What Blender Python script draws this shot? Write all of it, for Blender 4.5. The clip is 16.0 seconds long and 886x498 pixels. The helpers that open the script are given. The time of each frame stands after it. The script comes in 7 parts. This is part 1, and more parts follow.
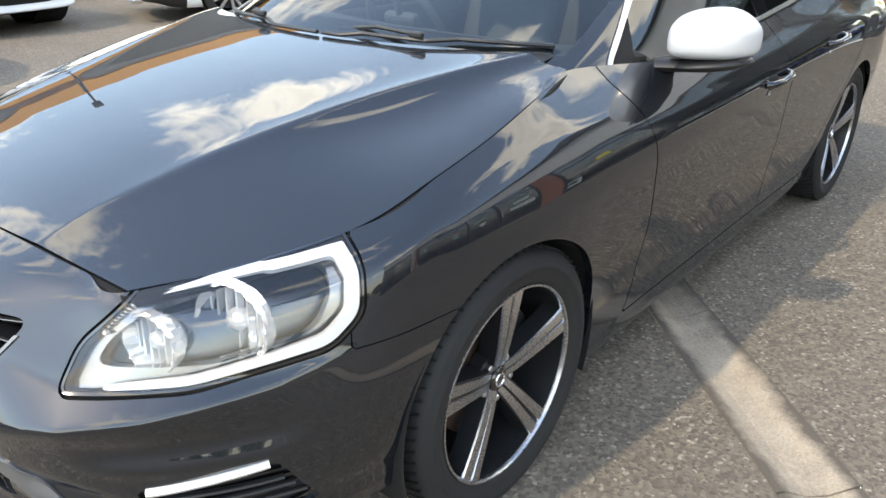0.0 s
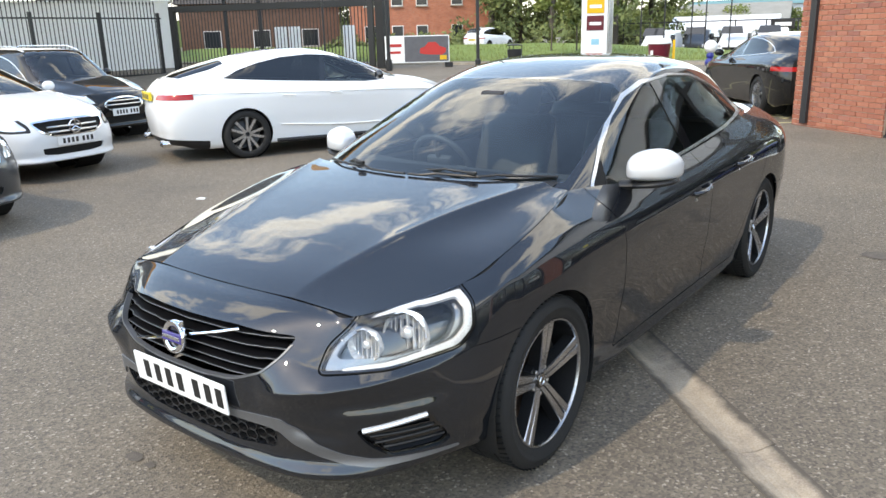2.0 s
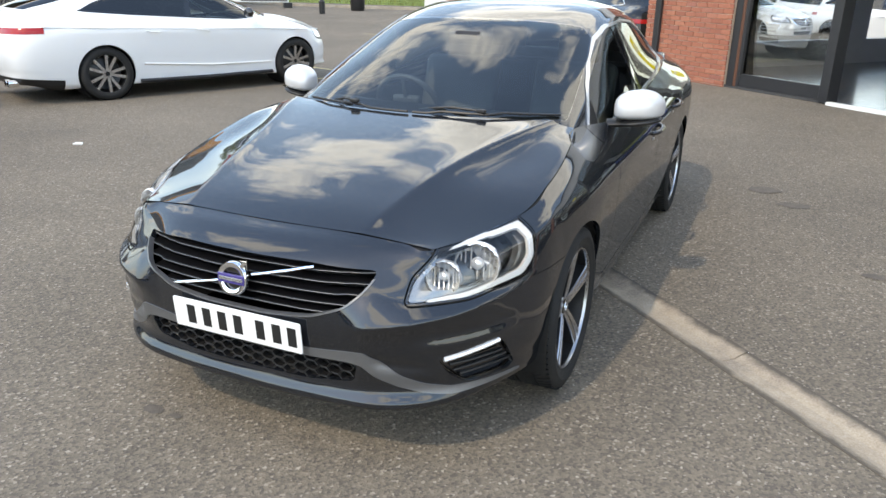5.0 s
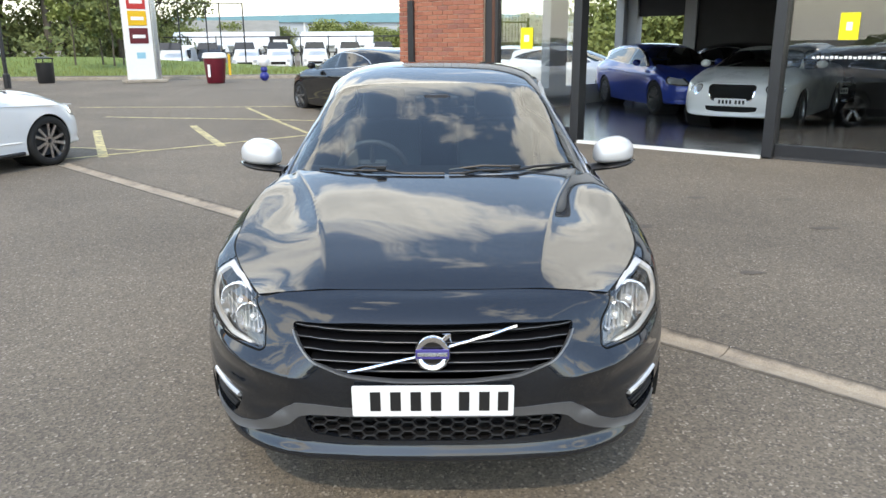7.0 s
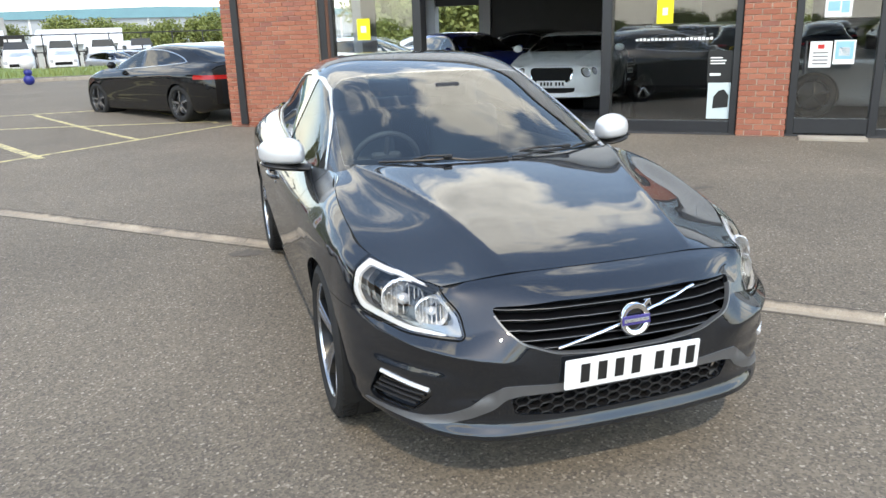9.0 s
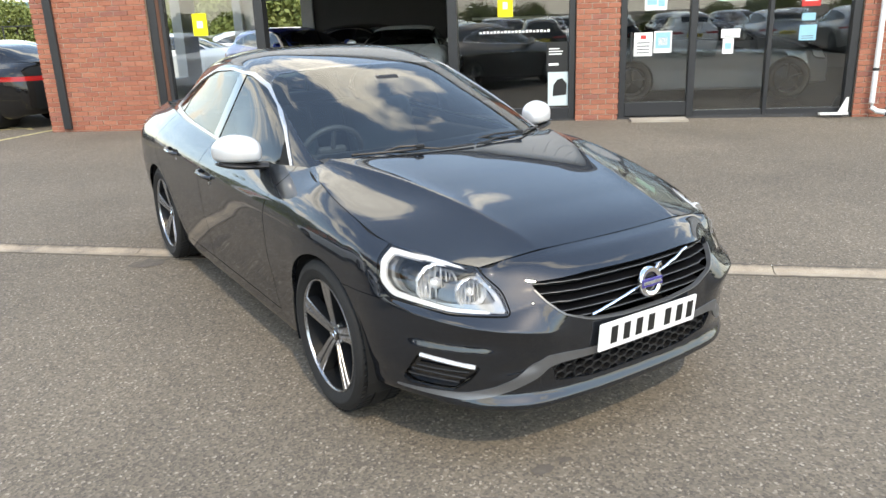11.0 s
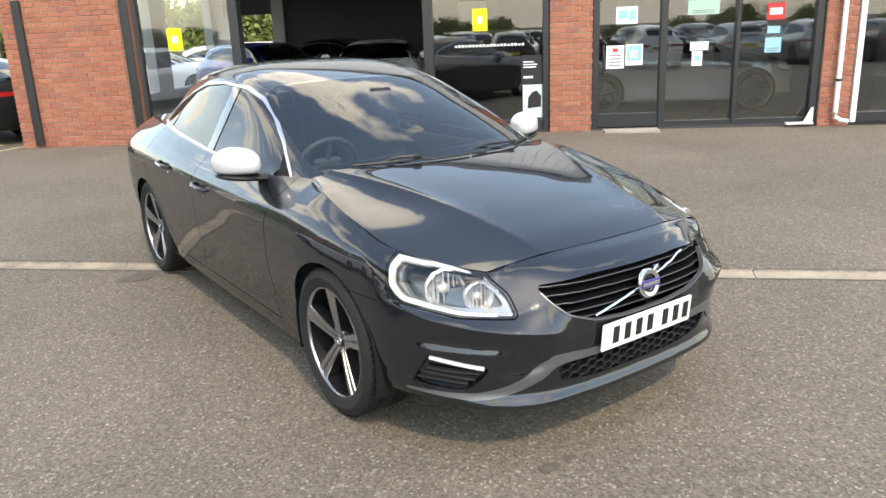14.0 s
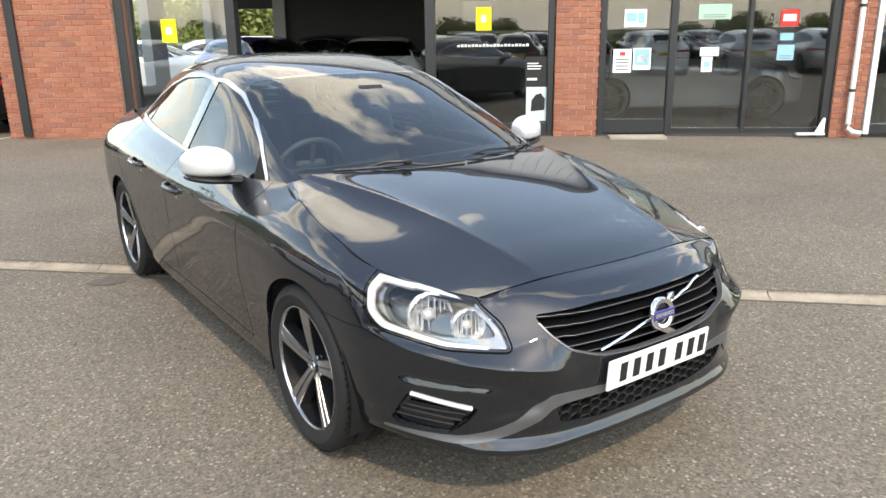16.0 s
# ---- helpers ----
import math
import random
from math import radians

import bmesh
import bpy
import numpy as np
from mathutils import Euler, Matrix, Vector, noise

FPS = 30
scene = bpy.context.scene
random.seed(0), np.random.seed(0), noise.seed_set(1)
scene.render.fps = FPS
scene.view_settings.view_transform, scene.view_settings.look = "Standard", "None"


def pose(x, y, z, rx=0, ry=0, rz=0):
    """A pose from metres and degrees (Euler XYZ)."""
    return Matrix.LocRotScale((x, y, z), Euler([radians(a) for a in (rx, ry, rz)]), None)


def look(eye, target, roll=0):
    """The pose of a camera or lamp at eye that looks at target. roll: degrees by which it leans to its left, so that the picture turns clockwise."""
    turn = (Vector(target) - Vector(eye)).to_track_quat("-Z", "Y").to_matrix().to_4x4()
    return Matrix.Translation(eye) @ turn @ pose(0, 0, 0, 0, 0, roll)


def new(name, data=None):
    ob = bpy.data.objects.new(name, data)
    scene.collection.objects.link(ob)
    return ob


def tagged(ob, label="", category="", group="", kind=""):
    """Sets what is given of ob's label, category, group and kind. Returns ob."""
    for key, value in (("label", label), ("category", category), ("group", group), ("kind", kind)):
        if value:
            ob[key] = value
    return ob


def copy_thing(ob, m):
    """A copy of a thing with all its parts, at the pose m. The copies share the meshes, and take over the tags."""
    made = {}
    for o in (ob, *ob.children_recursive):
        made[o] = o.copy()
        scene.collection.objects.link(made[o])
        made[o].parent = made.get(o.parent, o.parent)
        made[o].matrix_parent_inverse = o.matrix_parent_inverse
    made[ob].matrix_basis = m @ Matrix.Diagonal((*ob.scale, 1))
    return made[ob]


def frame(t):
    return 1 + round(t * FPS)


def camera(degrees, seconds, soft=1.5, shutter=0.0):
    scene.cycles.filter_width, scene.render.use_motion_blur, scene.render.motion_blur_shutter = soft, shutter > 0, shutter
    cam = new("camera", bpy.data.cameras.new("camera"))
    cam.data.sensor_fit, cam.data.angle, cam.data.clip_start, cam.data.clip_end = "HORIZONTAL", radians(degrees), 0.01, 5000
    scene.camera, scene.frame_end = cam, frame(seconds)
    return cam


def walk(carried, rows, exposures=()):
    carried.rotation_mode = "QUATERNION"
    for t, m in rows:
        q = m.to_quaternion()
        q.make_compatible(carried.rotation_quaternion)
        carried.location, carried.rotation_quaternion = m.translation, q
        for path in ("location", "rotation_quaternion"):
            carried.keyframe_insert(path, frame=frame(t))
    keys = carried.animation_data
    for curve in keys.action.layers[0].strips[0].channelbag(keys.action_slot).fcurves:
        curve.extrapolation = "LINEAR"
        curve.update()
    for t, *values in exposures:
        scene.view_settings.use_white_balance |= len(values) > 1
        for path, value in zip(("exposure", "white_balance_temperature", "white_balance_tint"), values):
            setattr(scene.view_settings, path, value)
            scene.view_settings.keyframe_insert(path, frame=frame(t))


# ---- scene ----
cam = camera(61.0, 16.0)
PATH = [
    (0, (1.712, -1.229, 1.362), (0.55, 0.166, 0.521), 0.5),
    (0.5, (1.896, -1.558, 1.421), (0.758, -0.114, 0.632), -2.0),
    (1, (1.986, -1.91, 1.492), (0.925, -0.392, 0.737), -3.0),
    (1.5, (2.057, -2.164, 1.575), (0.948, -0.647, 0.892), -0.4),
    (2, (2.169, -2.287, 1.608), (0.997, -0.763, 1.06), -1.5),
    (2.5, (2.245, -2.374, 1.617), (1.067, -0.85, 1.079), -4.0),
    (3, (2.236, -2.504, 1.601), (1.12, -0.926, 1.088), -4.0),
    (3.5, (2.18, -2.673, 1.603), (1.149, -1.036, 1.093), -2.9),
    (4, (2.075, -2.729, 1.585), (1.107, -1.092, 0.966), -0.6),
    (4.2, (1.995, -2.718, 1.581), (1.051, -1.083, 0.921), -0.7),
    (6.3, (0.563, -3.061, 1.598), (0.301, -1.159, 1.038), 1.6),
    (6.5, (0.406, -3.124, 1.597), (0.222, -1.202, 1.077), 0.5),
    (7, (0.046, -3.171, 1.6), (0.037, -1.243, 1.069), -0.4),
    (7.5, (-0.301, -3.113, 1.596), (-0.223, -1.187, 1.062), -1.3),
    (8, (-0.697, -3.167, 1.627), (-0.469, -1.253, 1.092), -0.7),
    (8.5, (-0.998, -3.094, 1.598), (-0.582, -1.211, 1.067), -1.5),
    (9, (-1.317, -3.025, 1.605), (-0.74, -1.194, 1.045), -1.8),
    (9.5, (-1.627, -3.038, 1.622), (-0.871, -1.271, 1.068), -3.2),
    (10, (-1.806, -2.885, 1.611), (-0.883, -1.208, 1.032), -2.4),
    (10.2, (-1.86, -2.843, 1.614), (-0.907, -1.185, 1.031), -2.3),
    (12.3, (-2.238, -2.77, 1.627), (-1.166, -1.184, 1.05), -2.3),
    (12.5, (-2.238, -2.777, 1.634), (-1.165, -1.186, 1.071), -2.6),
    (13, (-2.238, -2.772, 1.624), (-1.156, -1.186, 1.065), -2.3),
    (13.5, (-2.238, -2.786, 1.624), (-1.154, -1.201, 1.065), -2.4),
    (14, (-2.23, -2.781, 1.624), (-1.133, -1.205, 1.066), -2.3),
    (14.5, (-2.193, -2.746, 1.612), (-1.085, -1.177, 1.057), -2.0),
    (15, (-2.058, -2.641, 1.6), (-0.952, -1.075, 1.031), -1.6),
    (15.5, (-1.969, -2.573, 1.601), (-0.892, -0.984, 1.039), -1.0),
    (16, (-1.994, -2.521, 1.592), (-0.896, -0.945, 1.035), -0.8),
]
walk(cam, [(t, look(eye, target, roll)) for t, eye, target, roll in PATH],
     [(0, 0.30, 8800, 9), (1, 0.18, 8700, 9), (2, -0.07, 8600, 9), (3.5, -0.13, 8600, 9), (7, -0.26, 8350, 8), (9, -0.14, 8350, 8), (10.2, -0.07, 8550, 8), (12.3, 0.02, 9300, 10), (16, 0.02, 9400, 10)])

# ---------------------------------------------------------------- light
SUN_TO = Vector((-0.22, -0.87, 1.0)).normalized()
world = bpy.data.worlds.new("sky")
scene.world = world
world.use_nodes = True
wn, wl = world.node_tree.nodes, world.node_tree.links
wn.clear()
w_out = wn.new("ShaderNodeOutputWorld")
w_bg = wn.new("ShaderNodeBackground")
w_sky = wn.new("ShaderNodeTexSky")
w_sky.sky_type, w_sky.sun_disc = "NISHITA", False
w_sky.sun_elevation = math.asin(SUN_TO.z)
w_sky.sun_rotation = math.atan2(SUN_TO.x, SUN_TO.y)
w_sky.air_density, w_sky.dust_density, w_sky.ozone_density = 1.0, 0.25, 1.2
# broken cumulus: noise over the plane of the cloud base
w_tc = wn.new("ShaderNodeTexCoord")
w_sep = wn.new("ShaderNodeSeparateXYZ")
wl.new(w_tc.outputs["Generated"], w_sep.inputs[0])
w_h = wn.new("ShaderNodeMath")
w_h.operation = "MAXIMUM"
w_h.inputs[1].default_value = 0.0
wl.new(w_sep.outputs["Z"], w_h.inputs[0])
w_a = wn.new("ShaderNodeMath")
w_a.operation = "ADD"
w_a.inputs[1].default_value = 0.22
wl.new(w_h.outputs[0], w_a.inputs[0])
w_div = wn.new("ShaderNodeVectorMath")
w_div.operation = "DIVIDE"
w_comb = wn.new("ShaderNodeCombineXYZ")
for k in range(3):
    wl.new(w_a.outputs[0], w_comb.inputs[k])
wl.new(w_tc.outputs["Generated"], w_div.inputs[0])
wl.new(w_comb.outputs[0], w_div.inputs[1])
w_n1 = wn.new("ShaderNodeTexNoise")
w_n1.inputs["Scale"].default_value = 1.5
w_n1.inputs["Detail"].default_value = 9.0
w_n1.inputs["Roughness"].default_value = 0.6
w_n1.inputs["Distortion"].default_value = 0.35
wl.new(w_div.outputs[0], w_n1.inputs["Vector"])
w_r = wn.new("ShaderNodeValToRGB")
w_r.color_ramp.elements[0].position, w_r.color_ramp.elements[1].position = 0.538, 0.598
wl.new(w_n1.outputs["Fac"], w_r.inputs[0])
# cloud brightness: bright rims, greyer hearts
w_r2 = wn.new("ShaderNodeValToRGB")
w_r2.color_ramp.elements[0].position, w_r2.color_ramp.elements[1].position = 0.53, 0.72
w_r2.color_ramp.elements[0].color = (37.0, 40.0, 44.0, 1)
w_r2.color_ramp.elements[1].color = (16.8, 18.4, 20.8, 1)
wl.new(w_n1.outputs["Fac"], w_r2.inputs[0])
w_mix = wn.new("ShaderNodeMix")
w_mix.data_type = "RGBA"
wl.new(w_r.outputs[0], w_mix.inputs["Factor"])
w_gain = wn.new("ShaderNodeMix")
w_gain.data_type, w_gain.blend_type = "RGBA", "MULTIPLY"
w_gain.inputs["Factor"].default_value = 1.0
w_gain.inputs["B"].default_value = (5.6, 5.75, 5.95, 1)
wl.new(w_sky.outputs[0], w_gain.inputs["A"])
wl.new(w_gain.outputs["Result"], w_mix.inputs["A"])
wl.new(w_r2.outputs[0], w_mix.inputs["B"])
w_hz = wn.new("ShaderNodeMapRange")
w_hz.inputs["From Min"].default_value, w_hz.inputs["From Max"].default_value = 0.02, 0.22
w_hz.inputs["To Min"].default_value, w_hz.inputs["To Max"].default_value = 1.0, 0.0
wl.new(w_h.outputs[0], w_hz.inputs["Value"])
w_mix2 = wn.new("ShaderNodeMix")
w_mix2.data_type = "RGBA"
wl.new(w_hz.outputs[0], w_mix2.inputs["Factor"])
wl.new(w_mix.outputs["Result"], w_mix2.inputs["A"])
w_mix2.inputs["B"].default_value = (18.5, 19.8, 21.3, 1)
wl.new(w_mix2.outputs["Result"], w_bg.inputs["Color"])
w_bg.inputs["Strength"].default_value = 0.115
wl.new(w_bg.outputs[0], w_out.inputs[0])

sun = new("sun", bpy.data.lights.new("sun", "SUN"))
sun.data.energy, sun.data.angle, sun.data.color = 2.4, radians(1.3), (1.0, 0.955, 0.89)
sun.matrix_world = look(SUN_TO * 60, (0, 0, 0))
scene.view_settings.exposure = 0.0

# ---------------------------------------------------------------- materials
def lin(h):
    """Linear colour of a hex string."""
    return tuple((((int(h[k : k + 2], 16) / 255) + 0.055) / 1.055) ** 2.4 for k in (0, 2, 4)) + (1,)


class Mat:
    """A principled material with small helpers for its nodes."""

    def __init__(self, name, color=(0.5, 0.5, 0.5), rough=0.5, metal=0.0, **more):
        self.m = bpy.data.materials.new(name)
        self.m.use_nodes = True
        self.t = self.m.node_tree
        self.b = self.t.nodes["Principled BSDF"]
        self.b.inputs["Base Color"].default_value = (*color[:3], 1)
        self.b.inputs["Roughness"].default_value = rough
        self.b.inputs["Metallic"].default_value = metal
        for k, v in more.items():
            self.b.inputs[k.replace("_", " ")].default_value = v
        self.color = color

    def node(self, kind, **vals):
        n = self.t.nodes.new(kind)
        for k, v in vals.items():
            n.inputs[k.replace("_", " ")].default_value = v
        return n

    def link(self, a, b):
        self.t.links.new(a, b)

    def coords(self, scale=(1, 1, 1), what="Object"):
        tc = self.t.nodes.new("ShaderNodeTexCoord")
        mp = self.t.nodes.new("ShaderNodeMapping")
        mp.inputs["Scale"].default_value = scale
        self.link(tc.outputs[what], mp.inputs["Vector"])
        return mp.outputs[0]

    def noise(self, vec, scale, detail=4.0, rough=0.55):
        n = self.node("ShaderNodeTexNoise", Scale=scale, Detail=detail, Roughness=rough)
        self.link(vec, n.inputs["Vector"])
        return n.outputs["Fac"]

    def ramp(self, fac, stops):
        r = self.t.nodes.new("ShaderNodeValToRGB")
        els = r.color_ramp.elements
        while len(els) < len(stops):
            els.new(0.5)
        for e, (p, c) in zip(els, stops):
            e.position = p
            e.color = (*c[:3], 1) if hasattr(c, "__len__") else (c, c, c, 1)
        self.link(fac, r.inputs[0])
        return r.outputs[0]

    def mix(self, fac, a, b, blend="MIX"):
        n = self.t.nodes.new("ShaderNodeMix")
        n.data_type, n.blend_type = "RGBA", blend
        for sock, v in ((n.inputs["Factor"], fac), (n.inputs["A"], a), (n.inputs["B"], b)):
            if isinstance(v, bpy.types.NodeSocket):
                self.link(v, sock)
            elif hasattr(v, "__len__"):
                sock.default_value = (*v[:3], 1)
            else:
                sock.default_value = v if sock.type == "VALUE" else (v, v, v, 1)
        return n.outputs["Result"]

    def bump(self, height, strength=0.3, distance=0.01):
        n = self.node("ShaderNodeBump", Strength=strength, Distance=distance)
        self.link(height, n.inputs["Height"])
        self.link(n.outputs[0], self.b.inputs["Normal"])
        return self

    def base(self, col):
        self.link(col, self.b.inputs["Base Color"])
        return self

    def rough(self, fac, lo, hi):
        n = self.node("ShaderNodeMapRange")
        n.inputs["To Min"].default_value, n.inputs["To Max"].default_value = lo, hi
        self.link(fac, n.inputs["Value"])
        self.link(n.outputs[0], self.b.inputs["Roughness"])
        return self


def worn(name, color, rough=0.5, metal=0.0, var=0.12, scale=6.0, bump=0.0, **more):
    """A plain surface with soft tone variation at two scales and uneven gloss."""
    k = Mat(name, color, rough, metal, **more)
    v = k.coords()
    big, fine = k.noise(v, scale, 3), k.noise(v, scale * 14, 4)
    both = k.mix(0.5, big, fine)
    lo, hi = [tuple(min(1, c * f) for c in color[:3]) for f in (1 - var, 1 + var)]
    k.base(k.ramp(both, ((0.3, lo), (0.7, hi))))
    k.rough(fine, max(0.02, rough - 0.08), min(1, rough + 0.08))
    if bump:
        k.bump(fine, bump, 0.004)
    return k.m


def paint(name, color, metal=0.0, rough=0.28, flake=0.0, ior=1.5):
    """Car paint: base coat under clear lacquer, with faint dust."""
    k = Mat(name, color, rough, metal, Coat_Weight=1.0, Coat_Roughness=0.012, Coat_IOR=ior, Specular_IOR_Level=0.04)
    v = k.coords()
    dust = k.ramp(k.noise(v, 3.0, 6), ((0.35, 0.0), (0.75, 1.0)))
    spec = k.noise(v, 900.0, 1)
    c2 = tuple(min(1, c * 1.35 + 0.006) for c in color[:3])
    col = k.mix(k.ramp(spec, ((0.45, 0.0), (0.7, 1.0 if flake else 0.25))), color, c2)
    k.base(k.mix(k.mix(0.985, dust, 0.0), col, (0.22, 0.21, 0.2)))
    k.rough(dust, rough, rough + 0.1)
    return k.m


def pane(name, tint=(0.75, 0.82, 0.8), gloss=0.08):
    """Thin window glass: see-through, with a mirror part that grows at a slant."""
    m = bpy.data.materials.new(name)
    m.use_nodes = True
    t = m.node_tree
    t.nodes.clear()
    out = t.nodes.new("ShaderNodeOutputMaterial")
    tr = t.nodes.new("ShaderNodeBsdfTransparent")
    tr.inputs[0].default_value = (*tint, 1)
    gl = t.nodes.new("ShaderNodeBsdfGlossy")
    gl.inputs["Roughness"].default_value = 0.004
    fr = t.nodes.new("ShaderNodeFresnel")
    fr.inputs["IOR"].default_value = 1.5
    ad = t.nodes.new("ShaderNodeMath")
    ad.operation = "ADD"
    ad.inputs[1].default_value = gloss
    ad.use_clamp = True
    mx = t.nodes.new("ShaderNodeMixShader")
    t.links.new(fr.outputs[0], ad.inputs[0])
    t.links.new(ad.outputs[0], mx.inputs[0])
    t.links.new(tr.outputs[0], mx.inputs[1])
    t.links.new(gl.outputs[0], mx.inputs[2])
    t.links.new(mx.outputs[0], out.inputs[0])
    return m


def asphalt():
    k = Mat("asphalt", (0.15, 0.145, 0.14), 0.9)
    v = k.coords()
    vor = k.node("ShaderNodeTexVoronoi", Scale=95.0)
    k.link(v, vor.inputs["Vector"])
    stone = k.ramp(vor.outputs["Color"], ((0.08, (0.084, 0.070, 0.055)), (0.45, (0.178, 0.146, 0.112)), (0.8, (0.268, 0.222, 0.170)), (0.94, (0.52, 0.46, 0.38))))
    fine = k.noise(v, 260.0, 3)
    col = k.mix(0.25, stone, k.ramp(fine, ((0.3, (0.105, 0.092, 0.078)), (0.75, (0.27, 0.24, 0.205)))))
    wide = k.ramp(k.noise(v, 0.45, 5, 0.6), ((0.3, (0.70, 0.695, 0.68)), (0.7, (1.0, 0.985, 0.95))))
    col = k.mix(1.0, col, wide, "MULTIPLY")
    stain = k.ramp(k.noise(v, 1.6, 6, 0.65), ((0.60, 0.0), (0.78, 0.35)))
    col = k.mix(stain, col, (0.075, 0.07, 0.066))
    k.base(col)
    k.rough(fine, 0.78, 0.98)
    h = k.mix(0.5, vor.outputs["Distance"], fine)
    k.bump(h, 0.8, 0.007)
    return k.m


def concrete(name="concrete", tone=1.0):
    k = Mat(name, (0.4, 0.36, 0.3), 0.9)
    v = k.coords(what="Object")
    a = k.ramp(k.noise(v, 2.2, 6, 0.65), ((0.25, (0.15 * tone, 0.115 * tone, 0.08 * tone)), (0.5, (0.33 * tone, 0.275 * tone, 0.205 * tone)), (0.75, (0.45 * tone, 0.40 * tone, 0.32 * tone))))
    f = k.noise(v, 120, 3)
    k.base(k.mix(0.25, a, k.ramp(f, ((0.3, 0.14), (0.7, 0.52)))))
    k.bump(f, 0.4, 0.003)
    return k.m


def brick_mat():
    k = Mat("brick", (0.42, 0.13, 0.07), 0.88)
    oi = k.t.nodes.new("ShaderNodeObjectInfo")
    v = k.coords()
    c = k.ramp(oi.outputs["Random"], ((0.0, (0.27, 0.088, 0.055)), (0.4, (0.34, 0.118, 0.072)), (0.75, (0.40, 0.155, 0.095)), (0.92, (0.31, 0.118, 0.088)), (1.0, (0.22, 0.085, 0.068))))
    f = k.noise(v, 60, 4)
    k.base(k.mix(0.3, c, k.ramp(f, ((0.3, (0.20, 0.065, 0.042)), (0.7, (0.50, 0.20, 0.125))))))
    k.bump(f, 0.35, 0.003)
    return k.m


M_ASPHALT = asphalt()
M_CONCRETE = concrete()
M_BRICK = brick_mat()
M_MORTAR = worn("mortar", (0.50, 0.40, 0.32), 0.95, var=0.2, scale=8, bump=0.3)
M_ALU = worn("anthracite frame", (0.021, 0.022, 0.025), 0.38, var=0.15, scale=3)
M_PAINT = paint("dark grey metallic paint", (0.0078, 0.0100, 0.0140), 0.4, 0.36, 1.0, 1.65)
M_BLACK = worn("black plastic", (0.012, 0.012, 0.013), 0.45, var=0.2, scale=12)
M_GLOSSBLACK = Mat("piano black", (0.006, 0.006, 0.007), 0.08, Coat_Weight=1.0).m
# near-black for hollows, gaps and undersides: their shade sits in the colour
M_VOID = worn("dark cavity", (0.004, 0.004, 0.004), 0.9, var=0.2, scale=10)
M_CHROME = Mat("chrome", (0.86, 0.87, 0.88), 0.06, 1.0).m
M_SATIN = worn("satin aluminium", (0.62, 0.63, 0.64), 0.28, 1.0, var=0.06, scale=20)
M_SILVER = worn("silver mirror paint", (0.66, 0.67, 0.685), 0.34, 0.35, var=0.03, scale=30, Coat_Weight=0.4, Coat_Roughness=0.08)
M_GREYTRIM = worn("satin grey trim", (0.17, 0.174, 0.18), 0.42, 0.6, var=0.08, scale=25)
M_RUBBER = worn("tyre rubber", (0.011, 0.011, 0.011), 0.78, var=0.25, scale=14, bump=0.25)
M_RIM = worn("machined alloy", (0.44, 0.45, 0.47), 0.27, 1.0, var=0.05, scale=30)
M_RIMDARK = worn("dark wheel paint", (0.02, 0.021, 0.023), 0.3, 0.4, var=0.1, scale=20)
M_SCREEN = pane("windscreen glass", (0.62, 0.77, 0.80), 0.05)
M_TINT = pane("tinted side glass", (0.50, 0.58, 0.57), 0.05)
M_PRIVACY = pane("privacy glass", (0.05, 0.055, 0.06), 0.05)
M_LENS = pane("lamp lens", (0.94, 0.95, 0.96), 0.02)
M_WHITE = worn("white acrylic", (0.80, 0.80, 0.79), 0.35, var=0.04, scale=8)
M_INK = worn("black ink", (0.012, 0.012, 0.012), 0.5, var=0.1, scale=20)
M_SEAT = worn("charcoal seat leather", (0.07, 0.07, 0.072), 0.5, var=0.2, scale=18, bump=0.2)
M_DASH = worn("charcoal dashboard", (0.07, 0.071, 0.073), 0.6, var=0.2, scale=25, bump=0.2)

# ---------------------------------------------------------------- mesh tools
def part(name, bm, material, parent=None, label=""):
    """Links a bmesh as one mesh object under a thing or a part."""
    me = bpy.data.meshes.new(name)
    bm.to_mesh(me)
    bm.free()
    me.materials.append(material)
    ob = new(name, me)
    ob.parent = parent
    if label:
        ob["label"] = label
    return ob


def smooth(ob, angle=35):
    me = ob.data
    me.polygons.foreach_set("use_smooth", [True] * len(me.polygons))
    me.set_sharp_from_angle(angle=radians(angle))
    return ob


def thing(name, label, category, m=None, group="", kind=""):
    ob = new(name)
    ob.empty_display_size = 0.2
    if m is not None:
        ob.matrix_world = m
    return tagged(ob, label, category, group, kind)


def box_bm(x0, x1, y0, y1, z0, z1, bevel=0.0, seg=1, bm=None):
    bm = bm or bmesh.new()
    vs = bmesh.ops.create_cube(bm, size=1)["verts"]
    bmesh.ops.transform(bm, matrix=Matrix.Translation(((x0 + x1) / 2, (y0 + y1) / 2, (z0 + z1) / 2)) @ Matrix.Diagonal((abs(x1 - x0), abs(y1 - y0), abs(z1 - z0), 1)), verts=vs)
    if bevel:
        es = list({e for v in vs for e in v.link_edges})
        bmesh.ops.bevel(bm, geom=es, offset=bevel, segments=seg, affect="EDGES", profile=0.5)
    return bm


def box(name, x0, x1, y0, y1, z0, z1, material, parent=None, bevel=0.006, label="", seg=1):
    return part(name, box_bm(x0, x1, y0, y1, z0, z1, bevel, seg), material, parent, label)


